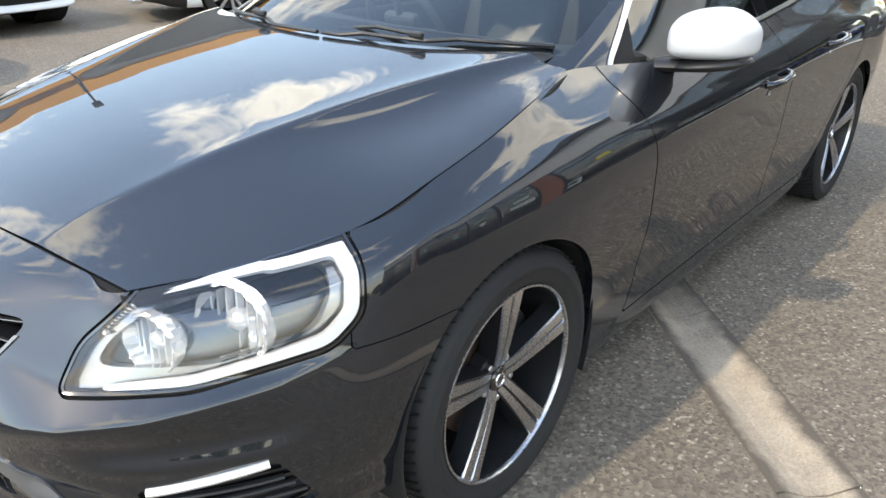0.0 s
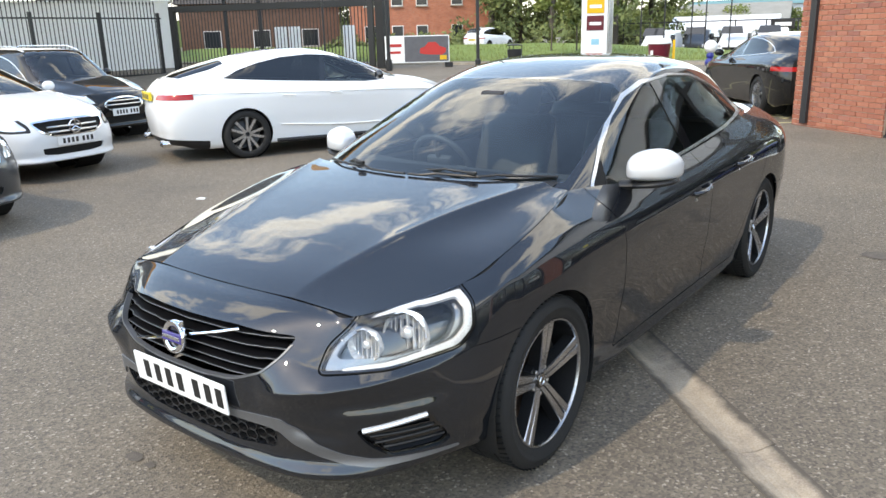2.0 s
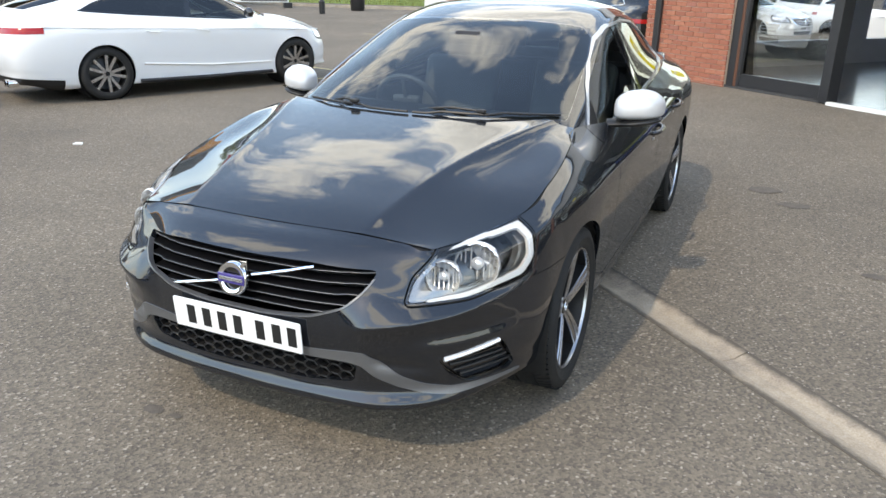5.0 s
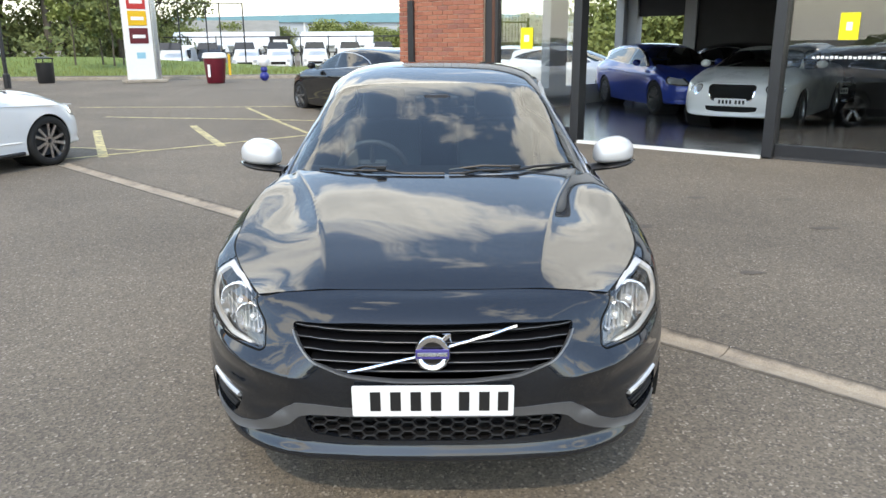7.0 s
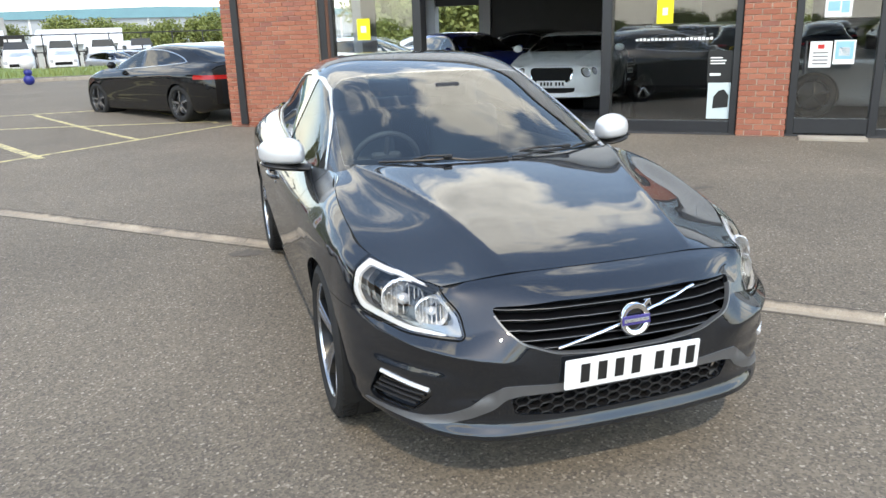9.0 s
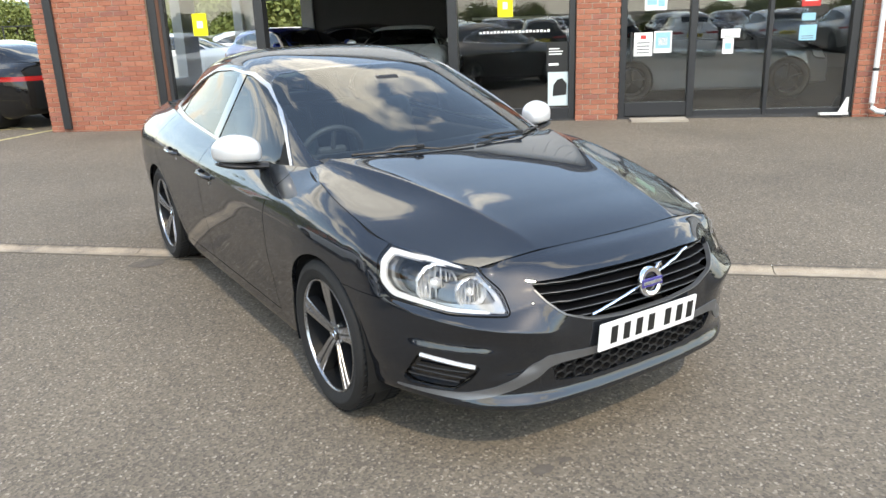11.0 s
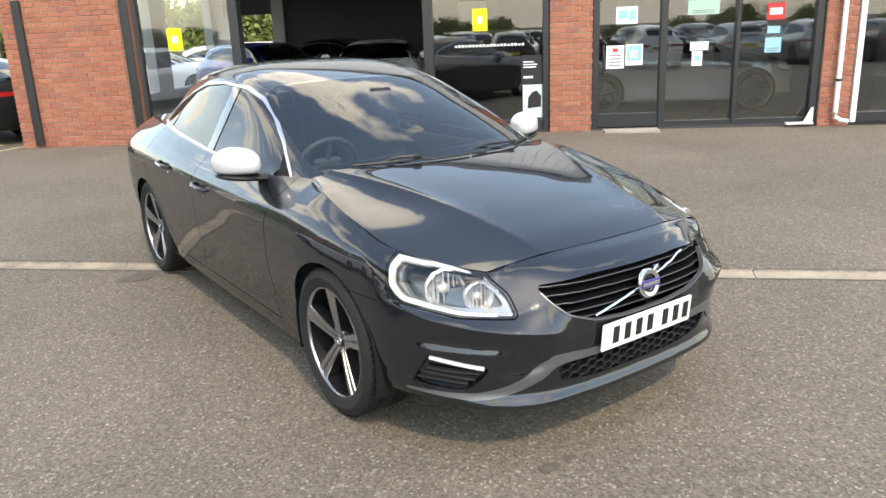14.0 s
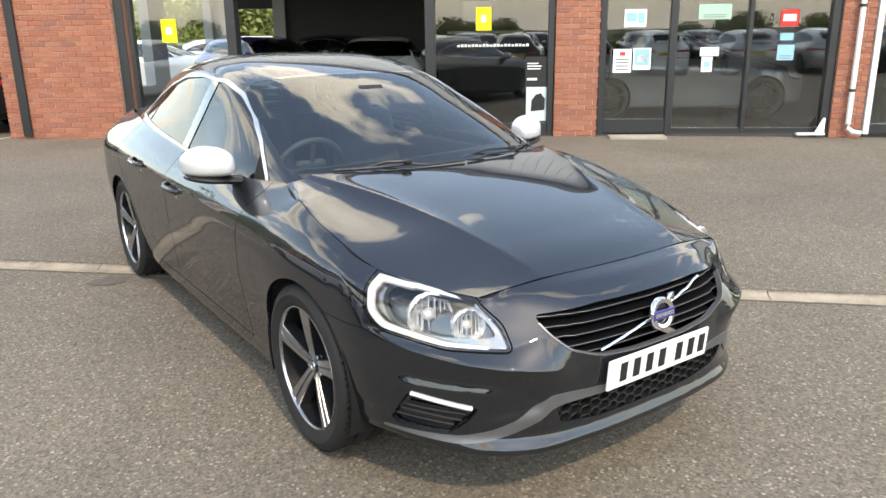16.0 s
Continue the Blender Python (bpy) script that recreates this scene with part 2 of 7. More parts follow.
def lathe_bm(profile, segs=48, axis="X", bm=None):
    """Turns (radius, along) points about an axis."""
    bm = bm or bmesh.new()
    rings = []
    for r, h in profile:
        ring = []
        for k in range(segs):
            a = 2 * math.pi * k / segs
            c, s = r * math.cos(a), r * math.sin(a)
            ring.append(bm.verts.new((h, c, s) if axis == "X" else (c, h, s) if axis == "Y" else (c, s, h)))
        rings.append(ring)
    for p, q in zip(rings, rings[1:]):
        for k in range(segs):
            bm.faces.new((p[k], p[(k + 1) % segs], q[(k + 1) % segs], q[k]))
    bmesh.ops.recalc_face_normals(bm, faces=bm.faces)
    return bm


def tube_bm(points, radius, segs=8, closed=False, bm=None, flat=1.0):
    """A round (or flattened) rod along points."""
    bm = bm or bmesh.new()
    pts = [Vector(p) for p in points]
    n = len(pts)
    rings = []
    for k, p in enumerate(pts):
        a = pts[(k - 1) % n] if closed or k else p
        b = pts[(k + 1) % n] if closed or k < n - 1 else p
        d = (b - a).normalized()
        up = Vector((0, 0, 1)) if abs(d.z) < 0.95 else Vector((0, 1, 0))
        u = d.cross(up).normalized()
        w = u.cross(d)
        rings.append([bm.verts.new(p + u * math.cos(2 * math.pi * j / segs) * radius + w * math.sin(2 * math.pi * j / segs) * radius * flat) for j in range(segs)])
    loop = range(n if closed else n - 1)
    for k in loop:
        p, q = rings[k], rings[(k + 1) % n]
        for j in range(segs):
            bm.faces.new((p[j], p[(j + 1) % segs], q[(j + 1) % segs], q[j]))
    if not closed:
        bm.faces.new(rings[0][::-1])
        bm.faces.new(rings[-1])
    bmesh.ops.recalc_face_normals(bm, faces=bm.faces)
    return bm


def prism_bm(poly, d0, d1, plane="XZ", bevel=0.0, bm=None):
    """A flat outline given thickness: plane XZ runs along y, XY along z, YZ along x."""
    bm = bm or bmesh.new()

    def at(p, d):
        return {"XZ": (p[0], d, p[1]), "XY": (p[0], p[1], d), "YZ": (d, p[0], p[1])}[plane]

    lo = [bm.verts.new(at(p, d0)) for p in poly]
    hi = [bm.verts.new(at(p, d1)) for p in poly]
    n = len(poly)
    fs = [bm.faces.new(lo[::-1]), bm.faces.new(hi)]
    fs += [bm.faces.new((lo[k], lo[(k + 1) % n], hi[(k + 1) % n], hi[k])) for k in range(n)]
    bmesh.ops.recalc_face_normals(bm, faces=fs)
    if bevel:
        es = [e for f in fs[:2] for e in f.edges]
        bmesh.ops.bevel(bm, geom=es, offset=bevel, segments=1, affect="EDGES")
    return bm


def spline(keys):
    """A smooth function through (x, value) keys, flat beyond the ends."""
    xs, ys = np.array([k[0] for k in keys], float), np.array([k[1] for k in keys], float)
    d = np.gradient(ys, xs)

    def f(x):
        x = np.clip(x, xs[0], xs[-1])
        i = np.clip(np.searchsorted(xs, x) - 1, 0, len(xs) - 2)
        h = xs[i + 1] - xs[i]
        t = (x - xs[i]) / h
        return ys[i] * (1 + 2 * t) * (1 - t) ** 2 + d[i] * h * t * (1 - t) ** 2 + ys[i + 1] * t * t * (3 - 2 * t) + d[i + 1] * h * t * t * (t - 1)

    return f


def catmull(P, n, sym=(False, False)):
    """Interpolates along the first axis of P at n points; returns values and parameters.
    sym: which ends lie on the middle plane x = 0, across which the shape goes on as its mirror image."""
    P = np.asarray(P, float)
    m = len(P)
    u = np.linspace(0, m - 1, n)
    i = np.clip(u.astype(int), 0, m - 2)
    t = (u - i).reshape(-1, *[1] * (P.ndim - 1))
    k = np.array([-1, 1, 1])
    ext = np.concatenate([P[1:2] * k if sym[0] else 2 * P[:1] - P[1:2], P, P[-2:-1] * k if sym[1] else 2 * P[-1:] - P[-2:-1]])
    a, b, c, d = ext[i], ext[i + 1], ext[i + 2], ext[i + 3]
    return 0.5 * (2 * b + (c - a) * t + (2 * a - 5 * b + 4 * c - d) * t**2 + (3 * b - a - 3 * c + d) * t**3), u


class Sheet:
    """A curved sheet: points, smooth normals, parameters and faces; it can be cut along any field."""

    def __init__(self, v, n, uv, f):
        self.v, self.n, self.uv, self.f = v, n, uv, f

    @classmethod
    def grid(cls, X, uu=None, vv=None, flip=False):
        r, c = X.shape[:2]
        du, dv = np.gradient(X, axis=0), np.gradient(X, axis=1)
        n = np.cross(du, dv)
        n /= np.linalg.norm(n, axis=2, keepdims=True) + 1e-12
        if flip:
            n = -n
        uu = np.linspace(0, 1, r) if uu is None else uu
        vv = np.linspace(0, 1, c) if vv is None else vv
        U, V = np.meshgrid(uu, vv, indexing="ij")
        f = []
        for i in range(r - 1):
            for j in range(c - 1):
                q = (i * c + j, (i + 1) * c + j, (i + 1) * c + j + 1, i * c + j + 1)
                f.append(q[::-1] if flip else q)
        return cls(X.reshape(-1, 3), n.reshape(-1, 3), np.stack([U, V], 2).reshape(-1, 2), f)

    @classmethod
    def loft(cls, P, nr, nc, flip=False, sym=(False, False)):
        X, uu = catmull(P, nr)
        X, vv = catmull(np.swapaxes(X, 0, 1), nc, sym)
        s = cls.grid(np.swapaxes(X, 0, 1), uu, vv, flip)
        on = np.abs(s.v[:, 0]) < 1e-6
        s.v[on, 0] = 0
        s.n[on, 0] = 0
        s.n[on] /= np.linalg.norm(s.n[on], axis=1, keepdims=True) + 1e-12
        return s

    def cut(self, val):
        """Splits where the field val (one per point) changes sign: (below, above)."""
        val = np.where(np.abs(val) < 1e-7, 1e-7, val)
        v, n, uv = list(self.v), list(self.n), list(self.uv)
        made, below, above = {}, [], []

        def mid(a, b):
            key = (a, b) if a < b else (b, a)
            if key not in made:
                a, b = key
                t = val[a] / (val[a] - val[b])
                made[key] = len(v)
                v.append(v[a] + (v[b] - v[a]) * t)
                m = n[a] + (n[b] - n[a]) * t
                n.append(m / (np.linalg.norm(m) + 1e-12))
                uv.append(uv[a] + (uv[b] - uv[a]) * t)
            return made[key]

        for f in self.f:
            s = [val[k] > 0 for k in f]
            if all(s):
                above.append(f)
            elif not any(s):
                below.append(f)
            else:
                up, lo = [], []
                for k in range(len(f)):
                    a, b = f[k], f[(k + 1) % len(f)]
                    (up if s[k] else lo).append(a)
                    if s[k] != s[(k + 1) % len(f)]:
                        m = mid(a, b)
                        up.append(m)
                        lo.append(m)
                if len(up) > 2:
                    above.append(tuple(up))
                if len(lo) > 2:
                    below.append(tuple(lo))
        return tuple(Sheet(np.array(v), np.array(n), np.array(uv), fs).tidy() for fs in (below, above))

    def tidy(self):
        used = sorted({k for f in self.f for k in f})
        if not used:
            return Sheet(np.zeros((0, 3)), np.zeros((0, 3)), np.zeros((0, 2)), [])
        at = {k: j for j, k in enumerate(used)}
        return Sheet(self.v[used], self.n[used], self.uv[used], [tuple(at[k] for k in f) for f in self.f])

    def moved(self, d):
        return Sheet(self.v + self.n * d, self.n, self.uv, self.f)

    def mirrored(self):
        k = np.array([-1, 1, 1])
        return Sheet(self.v * k, self.n * k, self.uv, [f[::-1] for f in self.f])

    def joined(self, other):
        o = len(self.v)
        return Sheet(np.concatenate([self.v, other.v]), np.concatenate([self.n, other.n]), np.concatenate([self.uv, other.uv]), self.f + [tuple(k + o for k in f) for f in other.f])

    def edges(self):
        """Border edges, directed as in their face."""
        seen = {}
        for f in self.f:
            for k in range(len(f)):
                a, b = f[k], f[(k + 1) % len(f)]
                seen[(a, b)] = seen.get((a, b), 0) + 1
        return [(a, b) for a, b in seen if (b, a) not in seen]

    def show(self, name, material, parent, fold=0.012, label="", skip=None):
        """As an object, its borders folded inwards by fold metres."""
        v, n, f = [tuple(p) for p in self.v], [tuple(p) for p in self.n], list(self.f)
        if fold:
            for a, b in self.edges():
                if skip is not None and skip(self.v[a]) and skip(self.v[b]):
                    continue
                d = self.v[b] - self.v[a]
                mean = self.n[a] + self.n[b]
                mean = mean / (np.linalg.norm(mean) + 1e-12)
                o = np.cross(d, mean)
                o = o / (np.linalg.norm(o) + 1e-12)
                k = len(v)
                for p in (a, b):
                    v.append(tuple(self.v[p]))
                    n.append(tuple(o))
                for p in (b, a):
                    v.append(tuple(self.v[p] - self.n[p] * fold))
                    n.append(tuple(o))
                f.append((k + 1, k, k + 3, k + 2))
        me = bpy.data.meshes.new(name)
        me.from_pydata(v, [], f)
        me.materials.append(material)
        me.polygons.foreach_set("use_smooth", [True] * len(me.polygons))
        me.normals_split_custom_set_from_vertices(n)
        ob = new(name, me)
        ob.parent = parent
        if label:
            ob["label"] = label
        return ob


def inside(p, poly, soft=0.0):
    """Signed distance of 2D points p to an outline: negative inside. soft rounds the corners."""
    p, poly = np.asarray(p, float), np.asarray(poly, float)
    d = np.full(len(p), 1e9)
    s = np.ones(len(p))
    n = len(poly)
    for i in range(n):
        a, b = poly[i], poly[(i + 1) % n]
        e, w = b - a, p - a
        t = np.clip((w @ e) / (e @ e), 0, 1)
        q = w - t[:, None] * e
        d = np.minimum(d, (q * q).sum(1))
        c1, c2 = p[:, 1] >= a[1], p[:, 1] < b[1]
        c3 = e[0] * w[:, 1] > e[1] * w[:, 0]
        flip = (c1 & c2 & c3) | (~c1 & ~c2 & ~c3)
        s = np.where(flip, -s, s)
    return s * np.sqrt(d) - soft


def rounded(poly, r=0.02, seg=4):
    """The outline with its corners rounded."""
    out, n = [], len(poly)
    for i in range(n):
        a, b, c = (np.array(poly[k % n], float) for k in (i - 1, i, i + 1))
        u, w = a - b, c - b
        lu, lw = np.linalg.norm(u), np.linalg.norm(w)
        k = min(r, lu * 0.45, lw * 0.45)
        p, q = b + u / lu * k, b + w / lw * k
        for j in range(seg + 1):
            t = j / seg
            out.append(tuple((1 - t) ** 2 * p + 2 * t * (1 - t) * b + t * t * q))
    return out

# ---------------------------------------------------------------- ground
G_AT, G_DIR = Vector((1.16, 0.87)), Vector((math.cos(radians(-44.5)), math.sin(radians(-44.5))))
G_OUT = Vector((-G_DIR.y, G_DIR.x))  # towards the showroom


def rise(x, y):
    """Height of the yard: flat, and climbing gently from the channel to the showroom."""
    d = (x - G_AT.x) * G_OUT.x + (y - G_AT.y) * G_OUT.y
    s = (x - G_AT.x) * G_DIR.x + (y - G_AT.y) * G_DIR.y
    k = min(max((9.0 - s) / 8.0, 0.0), 1.0)
    far = min(max((s + 14.0) / 4.0, 0.0), 1.0)
    # far climb and fall are shaped to carry what is fitted to the camera's view
    beside = min(max((-0.3 - (x + 0.62) * 0.774 + (y - 10.75) * 0.633) / 3.7, 0.0), 1.0)
    climb = min(max((y - 9.0) / 11.0, 0.0), 1.0)
    fall = 1.05 * min(max((y - 34.0) / 8.0, 0.0), 1.0)
    climb = climb * climb * (3 - 2 * climb) * beside * beside * (3 - 2 * beside)
    return 0.013 * min(max(d - 0.3, 0.0), 8.0) * k * far * (1 - climb) + 0.35 * climb - fall


def ground():
    def steps(lo, hi, fine0, fine1, fine):
        v = list(np.arange(fine0, fine1 + 1e-6, fine))
        g, x = fine, fine1
        while x < hi:
            g *= 1.5
            x = min(x + g, hi)
            v.append(x)
        g, x = fine, fine0
        while x > lo:
            g *= 1.5
            x = max(x - g, lo)
            v.insert(0, x)
        return v

    # channel-aligned sheet, so that the dished channel can sit in a slot of it
    us, vs = steps(-1500, 1500, -16, 14, 0.5), [w for w in steps(-1500, 1500, -6, 12, 0.5) if abs(w) > 0.2]
    vs = sorted(vs + [-0.115, 0.115])
    bm = bmesh.new()
    rows = []
    for u in us:
        row = []
        for w in vs:
            p = G_AT + G_DIR * u + G_OUT * w
            row.append(bm.verts.new((p.x, p.y, rise(p.x, p.y))))
        rows.append(row)
    for a, b in zip(rows, rows[1:]):
        for j in range(len(vs) - 1):
            if vs[j] == -0.115 and -14 <= us[rows.index(a)] < 13.5:
                continue
            bm.faces.new((a[j], b[j], b[j + 1], a[j + 1]))
    bmesh.ops.recalc_face_normals(bm, faces=bm.faces)
    ob = part("ground", bm, M_ASPHALT)
    if ob.data.polygons[0].normal.z < 0:
        ob.data.flip_normals()
    tagged(ob, "worn grey tarmac yard with light aggregate and stains", "ground", kind="structure")


def channel_mat():
    """Tan concrete, with soil and tar creeping in along both edges."""
    k = Mat("channel concrete", (0.35, 0.28, 0.2), 0.92)
    v = k.coords()
    a = k.ramp(k.noise(v, 2.6, 7, 0.68), ((0.28, (0.13, 0.092, 0.058)), (0.5, (0.36, 0.275, 0.18)), (0.74, (0.50, 0.41, 0.29))))
    f = k.noise(v, 140, 4)
    a = k.mix(0.28, a, k.ramp(f, ((0.3, 0.10), (0.7, 0.50))))
    dot = k.t.nodes.new("ShaderNodeVectorMath")
    dot.operation = "DOT_PRODUCT"
    dot.inputs[1].default_value = (G_OUT.x, G_OUT.y, 0)
    k.link(v, dot.inputs[0])
    off = k.t.nodes.new("ShaderNodeMath")
    off.operation = "SUBTRACT"
    off.inputs[1].default_value = G_AT.dot(G_OUT)
    k.link(dot.outputs["Value"], off.inputs[0])
    ab = k.t.nodes.new("ShaderNodeMath")
    ab.operation = "ABSOLUTE"
    k.link(off.outputs[0], ab.inputs[0])
    nz = k.t.nodes.new("ShaderNodeMath")
    nz.operation = "MULTIPLY_ADD"
    nz.inputs[1].default_value, nz.inputs[2].default_value = 0.11, -0.055
    k.link(k.noise(v, 7.0, 6, 0.7), nz.inputs[0])
    sm = k.t.nodes.new("ShaderNodeMath")
    k.link(ab.outputs[0], sm.inputs[0])
    k.link(nz.outputs[0], sm.inputs[1])
    mp = k.node("ShaderNodeMapRange")
    mp.inputs["From Min"].default_value, mp.inputs["From Max"].default_value = 0.064, 0.104
    k.link(sm.outputs[0], mp.inputs["Value"])
    k.base(k.mix(mp.outputs[0], a, (0.095, 0.08, 0.064)))
    k.bump(f, 0.5, 0.004)
    return k.m


M_CHANNEL = channel_mat()
ground()
channel = thing("drainage_channel", "dished concrete drainage channel with cracked joints in the tarmac", "drain channel", kind="structure")
u = -14.0
rc = random.Random(5)
while u < 13.4:
    step = min(rc.choice((0.86, 0.9, 0.92)), 13.5 - u)
    bm = bmesh.new()
    rows = []
    for a in (u + 0.003, u + step - 0.003):
        row = []
        for w, z in ((-0.115, -0.03), (-0.113, 0.004), (-0.09, 0.003), (-0.03, -0.018), (0.03, -0.018), (0.09, 0.003), (0.113, 0.005), (0.115, -0.03)):
            p = G_AT + G_DIR * a + G_OUT * w
            row.append(bm.verts.new((p.x, p.y, z + rc.uniform(-0.002, 0.002))))
        rows.append(row)
    for j in range(7):
        bm.faces.new((rows[0][j], rows[1][j], rows[1][j + 1], rows[0][j + 1]))
    bm.faces.new(rows[0])
    bm.faces.new(rows[1][::-1])
    bmesh.ops.recalc_face_normals(bm, faces=bm.faces)
    part("channel_slab", bm, M_CHANNEL, channel)
    u += step
bm = bmesh.new()
q = [G_AT + G_DIR * a + G_OUT * w for a, w in ((-14, -0.12), (13.5, -0.12), (13.5, 0.12), (-14, 0.12))]
bm.faces.new([bm.verts.new((p.x, p.y, -0.035)) for p in q])
part("channel_bed", bm, M_MORTAR, channel)

# ---------------------------------------------------------------- showroom
SHOW = pose(-0.62, 10.75, 0.10, 0, 0, -39.3)  # x along the front, y into the building
M_GLASS = pane("showroom glass", (0.95, 0.97, 0.965), 0.065)
M_FLOOR = worn("dark polished floor", (0.06, 0.06, 0.063), 0.16, var=0.15, scale=2)
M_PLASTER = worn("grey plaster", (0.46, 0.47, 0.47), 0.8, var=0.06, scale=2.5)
# the room's dimness is put into this dark tone on ceiling and back walls
M_ROOMDARK = worn("dark room tone", (0.06, 0.06, 0.062), 0.8, var=0.1, scale=3)
M_FASCIA = worn("light ribbed cladding", (0.60, 0.61, 0.62), 0.5, 0.1, var=0.08, scale=2)
M_WHITEPVC = worn("white pvc", (0.78, 0.78, 0.76), 0.4, var=0.06, scale=5)
M_YELLOW = worn("yellow card", (0.85, 0.72, 0.02), 0.5, var=0.05, scale=12)
M_PAPER = worn("white paper", (0.82, 0.83, 0.82), 0.7, var=0.03, scale=12)
M_TEAL = worn("pale blue card", (0.25, 0.50, 0.62), 0.6, var=0.06, scale=12)
M_RED = worn("red card", (0.55, 0.03, 0.025), 0.5, var=0.06, scale=12)
M_TIMBER = worn("brown timber", (0.10, 0.04, 0.022), 0.6, var=0.25, scale=6)

building = thing("showroom_wall", "red brick showroom front with dark metal glazing", "building", SHOW, kind="structure")
PIERS = ((-0.20, 1.66), (8.12, 8.735), (12.02, 12.45))
for a, b in PIERS:
    box("pier_core", a + 0.012, b - 0.012, 0.014, 0.33, -0.4, 3.05, M_MORTAR, building, 0)
for y0, y1, z0, z1 in ((0.33, 0.95, -0.4, 3.05), (0.95, 4.75, -0.4, 0.47), (0.95, 4.75, 2.6, 3.05), (4.75, 5.50, -0.4, 3.05), (5.50, 8.30, -0.4, 0.47), (5.50, 8.30, 2.6, 3.05), (8.30, 8.80, -0.4, 3.05)):
    box("side_wall", -0.19, 0.03, y0, y1, z0, z1, M_PLASTER, building, 0)
box("fascia", -0.22, 17.0, -0.06, 0.30, 3.05, 4.4, M_FASCIA, building, 0.01)
for k in range(86):
    box("fascia_rib", -0.15 + k * 0.2, -0.11 + k * 0.2, -0.085, -0.055, 3.08, 4.36, M_FASCIA, building, 0)
box("roof_slab", -0.4, 17.2, -0.25, 8.95, 4.4, 4.52, M_ALU, building, 0.01)
box("ceiling", -0.1, 17.0, 0.3, 8.7, 3.0, 3.05, M_ROOMDARK, building, 0)
tagged(box("floor", -0.1, 17.0, 0.05, 8.7, -0.06, 0.012, M_FLOOR, None, 0), "dark polished showroom floor", "floor", kind="structure").matrix_world = SHOW
# back wall: low plinth, piers and window openings
box("back_plinth", 0.31, 1.57, 8.60, 8.80, 0, 0.47, M_PLASTER, building, 0)
box("back_head", 0.31, 1.57, 8.61, 8.79, 2.10, 3.0, M_ROOMDARK, building, 0)
box("back_pier", 0.03, 0.31, 8.50, 8.80, 0, 3.0, M_PLASTER, building, 0)
box("back_pier", 1.57, 1.87, 8.50, 8.80, 0, 3.0, M_PLASTER, building, 0)
box("back_wall", 1.87, 9.0, 8.60, 8.80, 0, 3.0, M_ROOMDARK, building, 0)
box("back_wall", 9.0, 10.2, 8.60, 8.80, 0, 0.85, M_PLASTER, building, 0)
box("back_head", 9.0, 10.2, 8.60, 8.80, 2.35, 3.0, M_ROOMDARK, building, 0)
box("back_wall", 10.2, 17.0, 8.60, 8.80, 0, 3.0, M_ROOMDARK, building, 0)
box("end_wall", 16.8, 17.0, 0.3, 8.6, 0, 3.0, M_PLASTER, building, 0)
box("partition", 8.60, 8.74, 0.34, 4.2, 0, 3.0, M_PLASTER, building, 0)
box("counter_back", 9.2, 12.0, 4.0, 4.15, 0, 3.0, M_ROOMDARK, building, 0)


def post(a, b, z0=0.0, z1=3.04, n0=0.05, n1=0.17, mat=None, name="frame_post"):
    return box(name, a, b, n0, n1, z0, z1, mat or M_ALU, building, 0.006)


post(1.67, 1.80)
post(1.802, 1.86, mat=M_TIMBER)
post(1.862, 1.92)
post(3.36, 3.50, n0=-0.02, n1=0.20)
post(6.26, 6.40, n0=-0.02, n1=0.20)
post(8.02, 8.11)
post(8.745, 8.84)
post(9.72, 9.82)
post(10.79, 10.85)
post(11.90, 12.01)
for a, b, z0, z1 in ((1.92, 3.36, 0.0, 0.20), (6.40, 8.02, 0.0, 0.17), (8.84, 9.72, 0.02, 0.22), (9.82, 10.79, 0.0, 0.09), (10.85, 11.90, 0.0, 0.09)):
    post(a, b, z0, z1, 0.06, 0.16, name="bottom_rail")
for a, b in ((1.92, 3.36), (3.5, 6.26), (6.40, 8.02), (8.84, 11.90)):
    post(a, b, 2.45, 2.56, 0.06, 0.16, name="transom")


def sheet_glass(name, a, b, z0, z1, n=0.11, thick=0.008):
    ob = box(name, a, b, n, n + thick, z0, z1, M_GLASS, building, 0)
    ob.visible_shadow = False
    return ob


sheet_glass("pane", 1.92, 3.36, 0.2, 2.45)
sheet_glass("pane", 6.40, 8.02, 0.17, 2.45)
sheet_glass("pane", 8.84, 9.72, 0.22, 2.45)
sheet_glass("pane", 9.82, 10.79, 0.09, 2.45)
sheet_glass("pane", 10.85, 11.90, 0.09, 2.45)
for a, b in ((1.92, 3.36), (3.5, 6.26), (6.40, 8.02), (8.84, 11.90)):
    sheet_glass("upper_pane", a, b, 2.56, 3.04)
tagged(box("door_sill", 3.5, 6.26, -0.03, 0.06, -0.05, 0.018, M_WHITEPVC, None, 0.003), "white threshold strip of the open showroom front", "threshold", kind="structure").matrix_world = SHOW
# window beyond the drainpipe
box("window_frame", 12.48, 12.56, -0.01, 0.12, 0, 3.04, M_WHITEPVC, building, 0.005)
box("window_sill", 12.56, 17.0, 0.0, 0.14, 0.0, 0.14, M_ALU, building, 0.005)
sheet_glass("pane", 12.56, 17.0, 0.14, 3.04)


def placed(ob):
    ob.matrix_world = SHOW
    return ob


